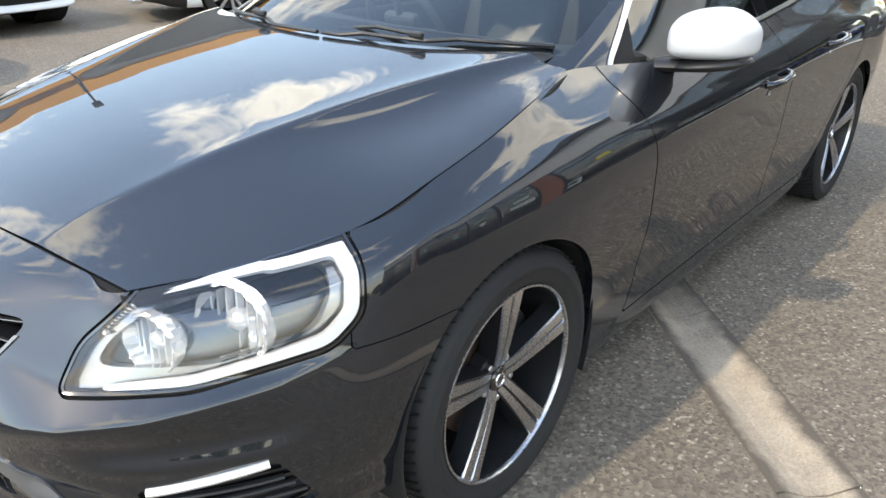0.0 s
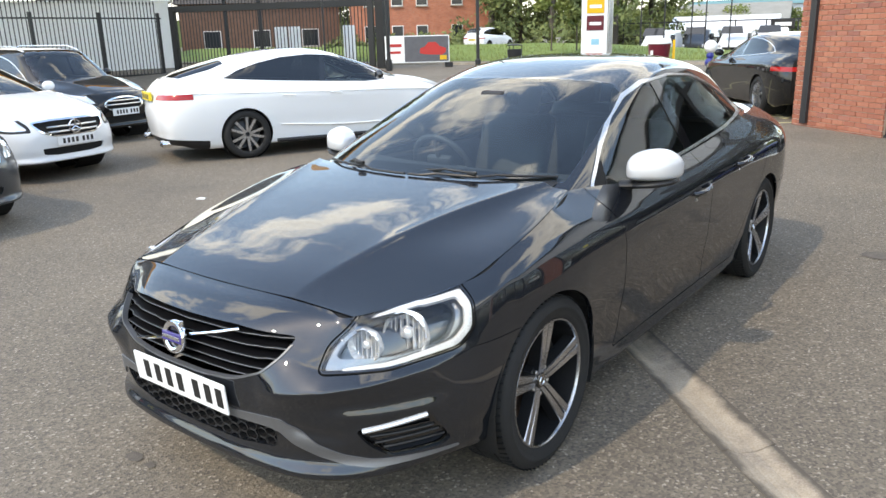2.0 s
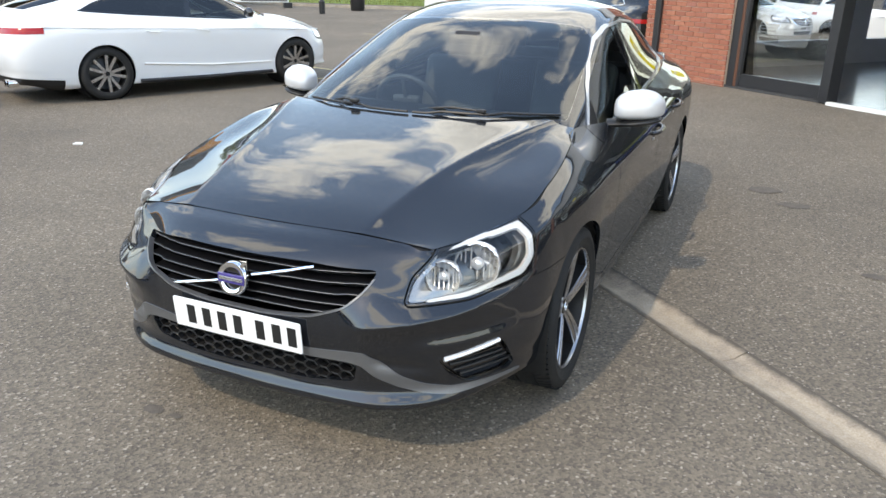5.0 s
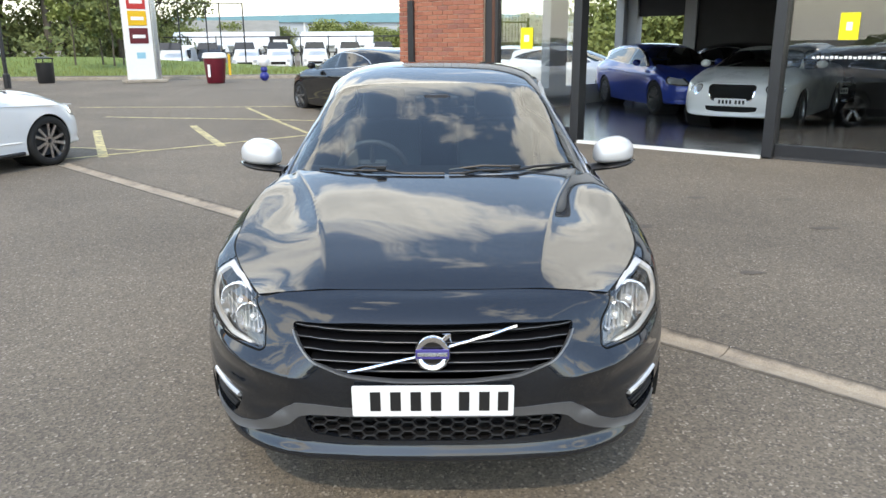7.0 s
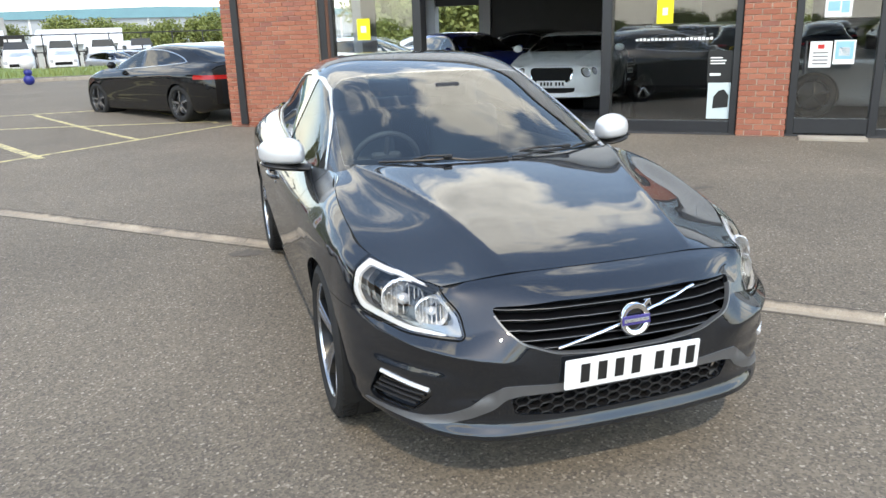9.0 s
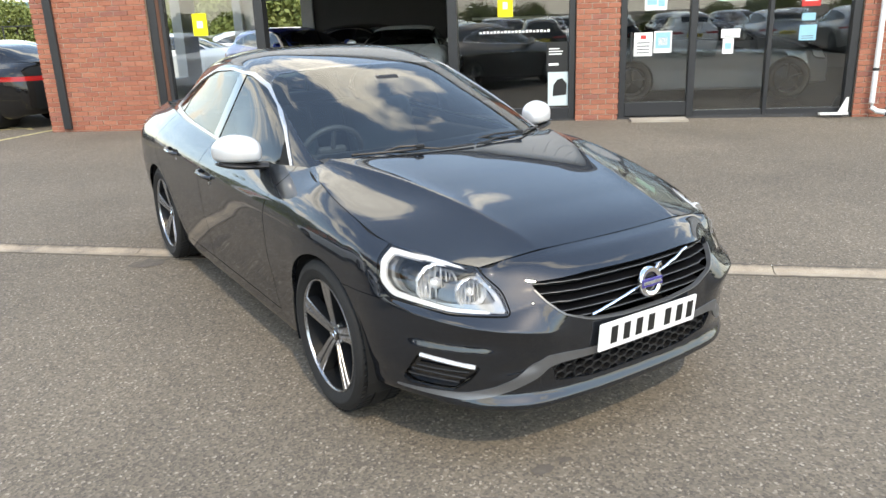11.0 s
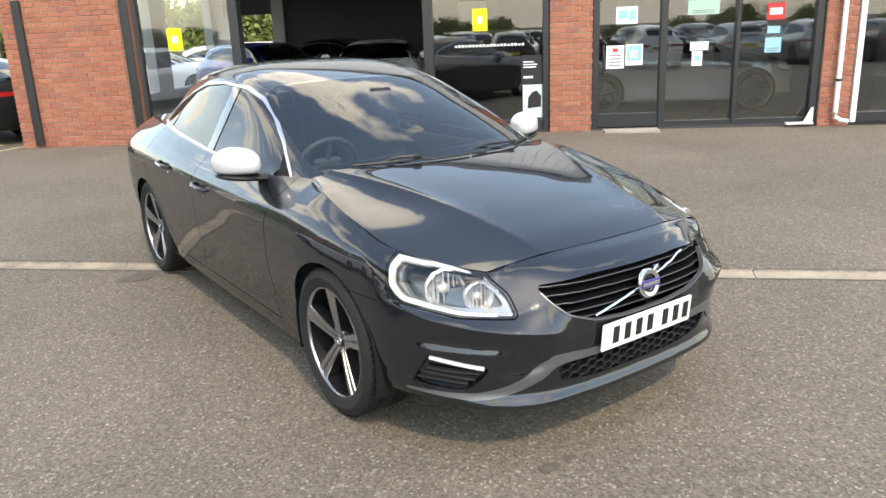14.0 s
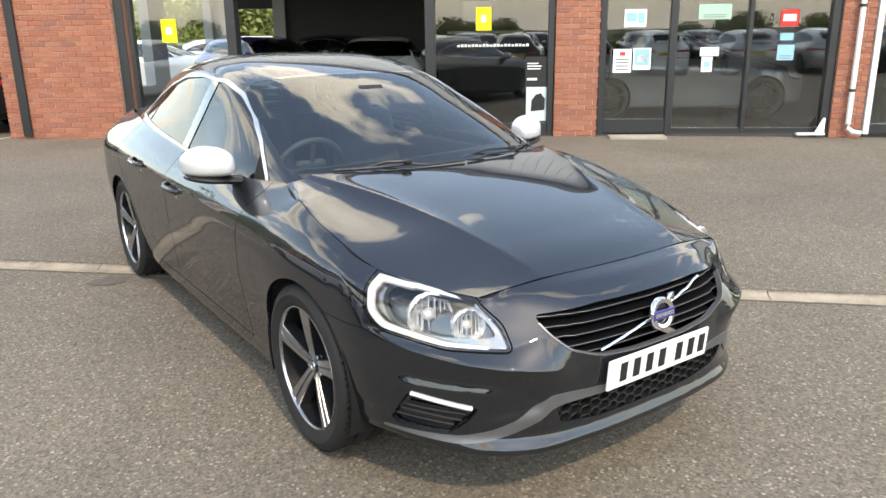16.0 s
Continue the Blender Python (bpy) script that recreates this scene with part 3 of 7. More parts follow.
duct = placed(box("cable_duct", 0.045, 0.175, -0.062, -0.004, 0.02, 2.20, M_ALU, None, 0.006))
tagged(duct, "dark grey vertical metal duct on the brick pier", "duct")
pipe = placed(thing("drainpipe", "white plastic drainpipe with a shoe on the brick pier", "drainpipe"))
pipe_pts = [(12.235, -0.07, 3.0), (12.235, -0.07, 0.16), (12.245, -0.075, 0.09), (12.30, -0.10, 0.045), (12.40, -0.15, 0.03)]
smooth(part("pipe", tube_bm(pipe_pts, 0.036, 14), M_WHITEPVC, pipe), 40)
for z in (0.62, 1.75, 2.7):
    part("pipe_clip", lathe_bm(((0.038, z - 0.02), (0.044, z - 0.018), (0.044, z + 0.018), (0.038, z + 0.02)), 18, "Z"), M_ALU, pipe).location = (12.235, -0.07, 0)
mat_ob = placed(box("door_step", 8.90, 9.70, -0.30, -0.02, -0.04, 0.012, M_CONCRETE, None, 0.006))
tagged(mat_ob, "pale stone step before the glass door", "step")
br = placed(thing("door_bracket", "white L-shaped metal stop at the door foot", "bracket"))
box("bracket_foot", 11.55, 11.93, -0.10, -0.01, 0.0, 0.03, M_WHITEPVC, br, 0.004)
part("bracket_web", prism_bm(((11.93, 0.03), (11.93, 0.24), (11.90, 0.24), (11.80, 0.03)), -0.06, -0.04, "XZ"), M_WHITEPVC, br)


def card(name, a, b, z0, z1, mat, label, bars=(), cat="notice", n=0.104):
    g = placed(thing(name, label, cat))
    box("sheet", a, b, n - 0.003, n, z0, z1, mat, g, 0)
    for x0, x1, y0, y1, m in bars:
        box("print_bar", a + (b - a) * x0, a + (b - a) * x1, n - 0.0045, n - 0.0031, z0 + (z1 - z0) * y0, z0 + (z1 - z0) * y1, m, g, 0)
    return g


lines = tuple((0.15, 0.85, 0.12 + 0.14 * k, 0.17 + 0.14 * k, M_GREYTRIM) for k in range(4))
card("window_card", 2.34, 2.57, 1.38, 1.71, M_YELLOW, "plain yellow card stuck inside the showroom glass", ((0.3, 0.7, 0.35, 0.65, M_PAPER),))
card("window_card", 6.99, 7.21, 1.49, 1.81, M_YELLOW, "plain yellow card stuck inside the showroom glass", ((0.35, 0.65, 0.35, 0.65, M_PAPER),))
card("door_notice", 8.95, 9.21, 0.88, 1.21, M_PAPER, "white paper notice on the glass door", lines + ((0.35, 0.65, 0.72, 0.88, M_RED),))
card("door_notice", 9.23, 9.48, 0.92, 1.22, M_PAPER, "white notice with a pale blue print on the door", ((0.08, 0.92, 0.2, 0.95, M_TEAL), (0.25, 0.75, 0.35, 0.7, M_PAPER)))
card("door_notice", 9.08, 9.39, 1.51, 1.75, M_PAPER, "white and blue notice high on the glass door", ((0.1, 0.55, 0.3, 0.8, M_TEAL), (0.6, 0.9, 0.2, 0.8, M_TEAL)))
card("door_notice", 10.16, 10.42, 1.10, 1.22, M_PAPER, "small white notice on the glass", lines[:2])
card("door_notice", 10.19, 10.34, 0.88, 1.09, M_PAPER, "small white notice with a pale print", ((0.2, 0.8, 0.3, 0.7, M_TEAL),))
card("door_notice", 10.10, 10.55, 1.60, 1.80, worn("pale green card", (0.35, 0.55, 0.45), 0.6, var=0.05), "pale green opening notice on the glass", lines[:2])
card("door_notice", 11.22, 11.47, 1.49, 1.72, M_RED, "red sticker on the glass", ((0.15, 0.85, 0.3, 0.7, M_PAPER),))
card("door_notice", 11.22, 11.45, 1.03, 1.24, M_TEAL, "pale blue stickers on the glass", lines[:2])
card("door_notice", 11.24, 11.42, 1.30, 1.40, M_TEAL, "small blue sticker on the glass")
poster = card("window_poster", 7.72, 8.015, 0.20, 0.69, worn("poster pale blue", (0.55, 0.65, 0.66), 0.5, var=0.05), "pale poster with a dark car shape in the window", cat="poster")
part("poster_shape", prism_bm(((7.79, 0.34), (7.99, 0.36), (7.995, 0.52), (7.93, 0.60), (7.86, 0.58), (7.80, 0.50)), 0.098, 0.1008, "XZ"), M_INK, poster)
card("window_blind", 7.70, 8.015, 0.70, 1.12, M_INK, "black window panel with small pale print", ((0.1, 0.6, 0.75, 0.79, M_PAPER), (0.1, 0.75, 0.66, 0.70, M_PAPER), (0.1, 0.7, 0.57, 0.61, M_PAPER), (0.1, 0.55, 0.2, 0.28, M_PAPER)), "panel")
web = placed(thing("window_lettering", "pale web address strip on the showroom glass", "lettering"))
for k in range(20):
    a = 6.72 + k * 0.052
    box("letter_bar", a, a + 0.036, 0.1005, 0.1025, 1.265, 1.265 + (0.036 if k % 3 else 0.026), M_PAPER, web, 0)
handle = placed(thing("door_pull", "dark upright pull handle on the glass door", "door handle"))
smooth(part("bar", tube_bm([(8.90, 0.02, 0.80), (8.90, 0.02, 1.22)], 0.014, 8), M_ALU, handle))
for z in (0.84, 1.18):
    part("stud", tube_bm([(8.90, 0.02, z), (8.90, 0.11, z)], 0.009, 6), M_ALU, handle)
stk = placed(thing("wall_poster", "black framed poster with white print on the back wall", "poster"))
box("board", 5.6, 8.3, 8.55, 8.595, 1.3, 2.3, M_INK, stk, 0.004)
box("print_bar", 6.0, 7.9, 8.544, 8.549, 1.42, 1.48, M_PAPER, stk, 0)
box("picture", 6.4, 7.1, 8.54, 8.549, 1.72, 2.2, M_PAPER, stk, 0)
# ---------------------------------------------------------------- the dark grey saloon
WB, WR = 2.776, 0.335
AXF, AXR = 0.0, WB


def hood_edge(y):
    return spline(((-0.72, 0.603), (-0.60, 0.663), (-0.45, 0.737), (-0.33, 0.785), (-0.15, 0.803), (0.05, 0.803), (0.22, 0.785), (0.45, 0.735)))(y)


hood_mid = spline(((-0.79, 0.792), (-0.70, 0.828), (-0.5, 0.882), (-0.2, 0.944), (0.05, 0.988), (0.25, 1.018), (0.5, 1.04)))
hood_side = spline(((-0.75, 0.765), (-0.6, 0.772), (-0.40, 0.802), (-0.2, 0.856), (0.0, 0.905), (0.2, 0.952), (0.45, 0.99)))
hood_crease = spline(((-0.78, 0.36), (-0.4, 0.43), (0.0, 0.535), (0.3, 0.64), (0.5, 0.70)))


def hood_z(x, y):
    """Height of the bonnet: a crowned middle, creases that widen to the screen, falling shoulders."""
    x = np.abs(x)
    e, c = hood_edge(y), hood_crease(y)
    mid, side = hood_mid(y), hood_side(y)
    fade = np.clip((y + 0.8) / 0.5, 0, 1)
    crest = mid - (0.022 - 0.012 * fade) * (c / 0.5) ** 2
    inner = mid + (crest - mid) * np.clip(x / c, 0, 1) ** 2.2
    t = np.clip((x - c) / np.maximum(e - c, 0.02), 0, 1.25)
    rear = np.clip((y + 0.42) / 0.42, 0, 1)
    rear = rear * rear * (3 - 2 * rear)
    scoop = 1.5 * rear * np.clip(t, 0, 1) * np.clip(1 - t, 0, 1) ** 2
    outer = crest + (side - crest) * (t * (1.12 - 0.12 * t) + scoop)
    soft = np.sqrt((x - c) ** 2 + 0.006**2)
    return np.where(x < c, inner, outer) + 0.006 * np.exp(-soft / 0.04) * fade


def front_edge(x):
    return -0.778 + 0.16 * x * x


def hood_sheet():
    na, nb = 72, 92
    A, B = np.meshgrid(np.linspace(-1, 1, 2 * na - 1), np.linspace(0, 1, nb), indexing="ij")
    Y = -0.77 + B * 1.0
    for _ in range(12):
        X = A * hood_edge(Y)
        Y = front_edge(X) + B * (0.235 + 0.30 * X * X - front_edge(X))
    X = A * hood_edge(Y)
    Z = hood_z(X, Y)
    return Sheet.grid(np.stack([X, Y, Z], 2))


def outline(*pts):
    return [list(p) for p in pts]


def body_rows():
    """Lengthwise lines of the left half, from under the lip to the bonnet gap and the waist."""
    side_y = (0.02, 0.42, 0.95, 1.6, 2.3, 2.78, 3.25)

    def row(nose, xs, zs, tail):
        return outline(*nose, *[(x, y, z) for x, y, z in zip(xs, side_y, zs)], *tail)

    rows = [
        row([(0, -0.80, 0.225), (0.3, -0.79, 0.225), (0.5, -0.75, 0.225), (0.66, -0.62, 0.228), (0.77, -0.44, 0.232)],
            [0.80, 0.80, 0.80, 0.80, 0.80, 0.80, 0.78], [0.17] * 7, [(0.70, 3.46, 0.22), (0.4, 3.56, 0.22), (0, 3.58, 0.22)]),
        row([(0, -0.925, 0.244), (0.3, -0.913, 0.244), (0.525, -0.868, 0.245), (0.70, -0.728, 0.250), (0.828, -0.475, 0.262)],
            [0.86, 0.865, 0.865, 0.865, 0.865, 0.86, 0.83], [0.19, 0.185, 0.185, 0.185, 0.19, 0.2, 0.22], [(0.72, 3.50, 0.24), (0.4, 3.60, 0.24), (0, 3.62, 0.24)]),
        row([(0, -0.948, 0.268), (0.3, -0.936, 0.268), (0.53, -0.889, 0.269), (0.714, -0.742, 0.273), (0.846, -0.475, 0.291)],
            [0.885, 0.882, 0.88, 0.88, 0.885, 0.885, 0.86], [0.27, 0.262, 0.26, 0.26, 0.27, 0.28, 0.3], [(0.75, 3.55, 0.32), (0.42, 3.64, 0.32), (0, 3.66, 0.32)]),
        row([(0, -0.930, 0.318), (0.3, -0.918, 0.318), (0.52, -0.868, 0.318), (0.712, -0.728, 0.322), (0.853, -0.475, 0.34)],
            [0.896, 0.891, 0.887, 0.887, 0.896, 0.898, 0.873], [0.34, 0.336, 0.335, 0.335, 0.345, 0.35, 0.365], [(0.765, 3.56, 0.385), (0.425, 3.65, 0.385), (0, 3.67, 0.385)]),
        row([(0, -0.943, 0.40), (0.3, -0.931, 0.40), (0.52, -0.885, 0.40), (0.715, -0.74, 0.40), (0.865, -0.475, 0.405)],
            [0.905, 0.898, 0.893, 0.893, 0.905, 0.91, 0.885], [0.41, 0.41, 0.41, 0.41, 0.42, 0.42, 0.43], [(0.78, 3.57, 0.45), (0.43, 3.66, 0.45), (0, 3.68, 0.45)]),
        row([(0, -0.962, 0.52), (0.3, -0.948, 0.52), (0.52, -0.888, 0.52), (0.715, -0.735, 0.525), (0.868, -0.465, 0.535)],
            [0.925, 0.917, 0.910, 0.910, 0.922, 0.927, 0.905], [0.55, 0.545, 0.545, 0.545, 0.56, 0.57, 0.58], [(0.79, 3.58, 0.58), (0.43, 3.67, 0.58), (0, 3.69, 0.58)]),
        row([(0, -0.958, 0.62), (0.3, -0.940, 0.62), (0.515, -0.869, 0.617), (0.706, -0.713, 0.622), (0.860, -0.43, 0.655)],
            [0.927, 0.925, 0.920, 0.922, 0.930, 0.932, 0.91], [0.66, 0.66, 0.665, 0.68, 0.71, 0.73, 0.74], [(0.79, 3.57, 0.74), (0.43, 3.66, 0.74), (0, 3.68, 0.74)]),
        row([(0, -0.925, 0.715), (0.3, -0.90, 0.712), (0.49, -0.822, 0.705), (0.675, -0.705, 0.702), (0.843, -0.40, 0.755)],
            [0.905, 0.920, 0.928, 0.930, 0.928, 0.918, 0.89], [0.79, 0.795, 0.80, 0.82, 0.855, 0.88, 0.89], [(0.77, 3.53, 0.90), (0.42, 3.63, 0.9), (0, 3.65, 0.9)]),
        row([(0, -0.852, 0.772), (0.3, -0.832, 0.768), (0.495, -0.778, 0.755), (0.640, -0.706, 0.742), (0.822, -0.365, 0.79)],
            [0.862, 0.868, 0.893, 0.893, 0.875, 0.845, 0.80], [0.862, 0.885, 0.875, 0.895, 0.94, 0.975, 0.99], [(0.70, 3.47, 1.0), (0.4, 3.58, 1.0), (0, 3.6, 1.0)]),
    ]
    top = []
    for x, y in ((0, 0), (0.3, 0), (0.50, 0), (0.611, -0.703)):
        y = front_edge(x) if x < 0.6 else y
        top.append((x, y, float(hood_z(x, y))))
    for y in (-0.335, 0.02, 0.40):
        x = float(hood_edge(y))
        top.append((x, y, float(hood_z(x, y))))
    top += [(0.83, 0.95, 0.958), (0.815, 1.6, 0.985), (0.79, 2.3, 1.03), (0.745, 2.78, 1.066), (0.68, 3.22, 1.075), (0.60, 3.42, 1.07), (0.35, 3.52, 1.075), (0, 3.54, 1.078)]
    rows.append(outline(*top))
    rows = np.array(rows)

    def between(r, k):
        return (9 * (r[k] + r[k + 1]) - r[k - 1] - r[k + 2]) / 16

    out = []
    for j, r in enumerate(rows):
        a, b = between(r, 4), between(r, 5)
        if j == len(rows) - 1:
            for p in (a, b):
                p[0] = hood_edge(p[1])
                p[2] = hood_z(p[0], p[1])
        out.append(np.concatenate([r[:5], [a], r[5:6], [b], r[6:]]))
    return np.array(out)


def bumper_relief(P):
    """Sculpts the corners of the nose: a shelf under each lamp, a hollow below it, a brow over the fog pod."""
    x, y, z = P[..., 0], P[..., 1], P[..., 2]
    crest = np.interp(x, (0.40, 0.47, 0.56, 0.68, 0.80, 0.88), (0.545, 0.556, 0.570, 0.582, 0.602, 0.640))
    foot = np.interp(x, (0.40, 0.47, 0.56, 0.68, 0.80, 0.88), (0.640, 0.650, 0.625, 0.616, 0.622, 0.655))
    reach = np.interp(x, (0.36, 0.45, 0.58, 0.74, 0.87), (0.0, 0.030, 0.040, 0.024, 0.0)) * (y < -0.2)
    up = np.clip((foot - z) / (foot - crest), 0, 1)
    down = np.exp(-np.clip((crest - z) / 0.055, 0, 9) ** 1.4)
    d = reach * np.where(z > crest, up, down)
    u = 0.7071 * (x + y)
    ends = np.clip((u + 0.20) / 0.08, 0, 1) * np.clip((0.22 - u) / 0.08, 0, 1) * (y < -0.2)
    d = d + 0.007 * ends * np.exp(-(((z - 0.474) / 0.018) ** 2))
    d = d - 0.006 * ends * np.exp(-(((z - 0.515) / 0.022) ** 2))
    inner = np.clip((x - 0.47) / 0.03, 0, 1) * np.clip((0.66 - x) / 0.06, 0, 1) * (y < -0.5)
    d = d - 0.010 * inner * np.exp(-(((z - 0.412 + 0.22 * (x - 0.55)) / 0.022) ** 2))
    out = np.stack([x * 0 + 0.45, x * 0 - 0.89, x * 0], -1)
    return P + out * d[..., None]


def cabin_cols():
    """Cross lines of the left half of the cabin from screen base to boot: middle to waist."""
    def col(*p):
        return outline(*p)

    return np.array([
        col((0, 0.16, 0.985), (0.35, 0.20, 0.985), (0.58, 0.32, 0.98), (0.70, 0.44, 0.975), (0.735, 0.48, 0.962), (0.762, 0.50, 0.93), (0.785, 0.51, 0.90)),
        col((0, 0.45, 1.115), (0.35, 0.48, 1.11), (0.575, 0.58, 1.095), (0.682, 0.68, 1.075), (0.728, 0.72, 1.045), (0.776, 0.73, 0.985), (0.808, 0.74, 0.925)),
        col((0, 0.80, 1.25), (0.35, 0.825, 1.243), (0.555, 0.915, 1.222), (0.648, 0.99, 1.203), (0.69, 1.02, 1.168), (0.762, 1.03, 1.06), (0.835, 1.03, 0.945)),
        col((0, 1.22, 1.388), (0.33, 1.245, 1.382), (0.52, 1.305, 1.362), (0.603, 1.355, 1.338), (0.642, 1.375, 1.305), (0.735, 1.38, 1.13), (0.825, 1.38, 0.965)),
        col((0, 1.70, 1.472), (0.33, 1.70, 1.464), (0.50, 1.70, 1.438), (0.58, 1.70, 1.402), (0.622, 1.70, 1.365), (0.722, 1.70, 1.17), (0.815, 1.70, 0.985)),
        col((0, 2.2, 1.468), (0.32, 2.2, 1.46), (0.48, 2.2, 1.43), (0.555, 2.2, 1.392), (0.60, 2.2, 1.35), (0.70, 2.2, 1.17), (0.795, 2.2, 1.02)),
        col((0, 2.70, 1.40), (0.31, 2.70, 1.392), (0.455, 2.70, 1.358), (0.52, 2.70, 1.318), (0.563, 2.70, 1.275), (0.66, 2.70, 1.15), (0.75, 2.70, 1.05)),
        col((0, 3.08, 1.255), (0.30, 3.07, 1.248), (0.43, 3.04, 1.225), (0.50, 3.0, 1.20), (0.545, 2.98, 1.175), (0.625, 2.97, 1.11), (0.71, 2.96, 1.05)),
        col((0, 3.40, 1.095), (0.28, 3.38, 1.09), (0.42, 3.34, 1.085), (0.48, 3.30, 1.08), (0.53, 3.27, 1.07), (0.60, 3.25, 1.055), (0.67, 3.22, 1.04)),
    ])



hero = thing("saloon_car", "dark grey metallic saloon with silver mirror caps parked on tarmac", "car")


def joint(sheet, field, w=0.0018, back=None):
    """Splits by field(points) with an open joint of width 2w: (inside, outside)."""
    lo, rest = sheet.cut(field(sheet.v) + w)
    mid, hi = rest.cut(field(rest.v) - w)
    if back is not None:
        near, _ = sheet.cut(np.abs(field(sheet.v)) - 0.012)
        back.append(near.moved(-0.011))
    return lo, hi


def diag(v):
    return np.stack([0.7071 * (v[:, 0] + v[:, 1]), v[:, 2]], 1)


def side(v):
    return v[:, 1:]


def face(v):
    return v[:, [0, 2]]


def both(sheet, name, material, fold=0.012, label="", parent=None):
    """The left and the right one of a pair."""
    out = []
    for k in (sheet, sheet.mirrored()):
        out.append(k.show(name, material, parent or hero, fold, label))
    return out


def whole(sheet, name, material, fold=0.012, label="", parent=None):
    return sheet.joined(sheet.mirrored()).show(name, material, parent or hero, fold, label, skip=lambda p: abs(p[0]) < 1e-4)


LAMP = rounded(((-0.205, 0.612), (-0.165, 0.69), (-0.065, 0.772), (0.0, 0.86), (0.225, 0.87), (0.275, 0.815), (0.312, 0.775), (0.312, 0.690), (0.255, 0.640), (0.02, 0.612)), 0.025)
POD = rounded(((-0.10, 0.425), (0.115, 0.458), (0.15, 0.445), (0.215, 0.335), (0.185, 0.318), (0.01, 0.318), (-0.055, 0.365)), 0.018)
GRILLE = rounded(((-0.47, 0.712), (-0.25, 0.728), (0.25, 0.728), (0.47, 0.712), (0.44, 0.655), (0.39, 0.607), (0.28, 0.568), (0.12, 0.553), (-0.12, 0.553), (-0.28, 0.568), (-0.39, 0.607), (-0.44, 0.655)), 0.025)
INTAKE = rounded(((-0.43, 0.413), (0.43, 0.413), (0.41, 0.340), (0.24, 0.322), (-0.24, 0.322), (-0.41, 0.340)), 0.02)
SPEAR = rounded(((0.0, 0.448), (0.30, 0.450), (0.40, 0.458), (0.455, 0.458), (0.50, 0.425), (0.56, 0.375), (0.62, 0.340), (0.69, 0.318), (0.84, 0.306), (0.84, 0.298), (0.70, 0.290), (0.62, 0.304), (0.55, 0.330), (0.48, 0.372), (0.445, 0.408), (0.40, 0.418), (0.0, 0.418)), 0.010)

hood = hood_sheet()
hood = Sheet(hood.v * np.array([0.9955, 1, 1]) + np.array([0, 0.005, 0.0015]), hood.n, hood.uv, hood.f)
band = Sheet.loft(body_rows(), 130, 380, flip=True, sym=(True, True))
band = Sheet.grid(bumper_relief(band.v.reshape(130, 380, 3)), np.linspace(0, 1, 130), np.linspace(0, 1, 380), True)
cabin = Sheet.loft(cabin_cols(), 180, 84, flip=True, sym=(True, False))
backs = []

# wheel arches
def arches(v):
    d = [np.hypot(v[:, 1] - c, (v[:, 2] - WR) * (1.0 if c else 1.0)) - 0.362 for c in (AXF, AXR)]
    return np.where(v[:, 0] > 0.5, np.minimum(*d), 1.0)

_, band = band.cut(arches(band.v))
nose = lambda v: v[:, 1] < -0.3  # noqa: E731
lamp_f = lambda v: np.where(nose(v) & (v[:, 0] > 0.3), inside(diag(v), LAMP), 1.0)  # noqa: E731
lamp, band = joint(band, lamp_f, 0.0025, backs)
pod, band = band.cut(np.where(nose(band.v) & (band.v[:, 0] > 0.3), inside(diag(band.v), POD), 1.0))
grille, band = band.cut(np.where(band.v[:, 1] < -0.6, inside(face(band.v), GRILLE), 1.0))
intake, band = band.cut(np.where(band.v[:, 1] < -0.6, inside(face(band.v), INTAKE), 1.0))
chrome, band = band.cut(np.where((band.v[:, 1] < -0.6) & (band.v[:, 2] < 0.69), inside(face(band.v), GRILLE) - 0.006, 1.0))
spear, band = band.cut(np.where(band.v[:, 1] < -0.45, inside(face(band.v), SPEAR), 1.0))
bumper_f = lambda v: np.where(v[:, 1] < 1, inside(diag(v), ((-2, 0.0), (0.6, 0.0), (0.6, 0.632), (0.285, 0.632), (0.285, 1.2), (-2, 1.2))), 1.0)  # noqa: E731
bumper, band = joint(band, bumper_f, 0.0012, backs)
door1 = ((0.50, 1.2), (0.52, 0.945), (0.565, 0.86), (0.60, 0.74), (0.625, 0.55), (0.615, 0.36), (0.59, 0.268), (1.70, 0.268), (1.70, 0.6), (1.672, 0.8), (1.615, 0.985), (1.60, 1.2))
door2 = ((1.60, 1.2), (1.615, 0.985), (1.672, 0.8), (1.70, 0.6), (1.70, 0.268), (2.24, 0.268), (2.33, 0.40), (2.43, 0.54), (2.58, 0.68), (2.69, 0.80), (2.70, 0.90), (2.62, 1.04), (2.6, 1.2))
front_door, band = joint(band, lambda v: inside(side(v), door1), 0.0027, backs)
rear_door, band = joint(band, lambda v: inside(side(v), door2), 0.0027, backs)
wing, quarter = band.cut(band.v[:, 1] - 1.4)
bumper_rear, quarter = joint(quarter, lambda v: np.where(v[:, 1] > 3.0, v[:, 2] - 0.60, 1.0), 0.0015, backs)

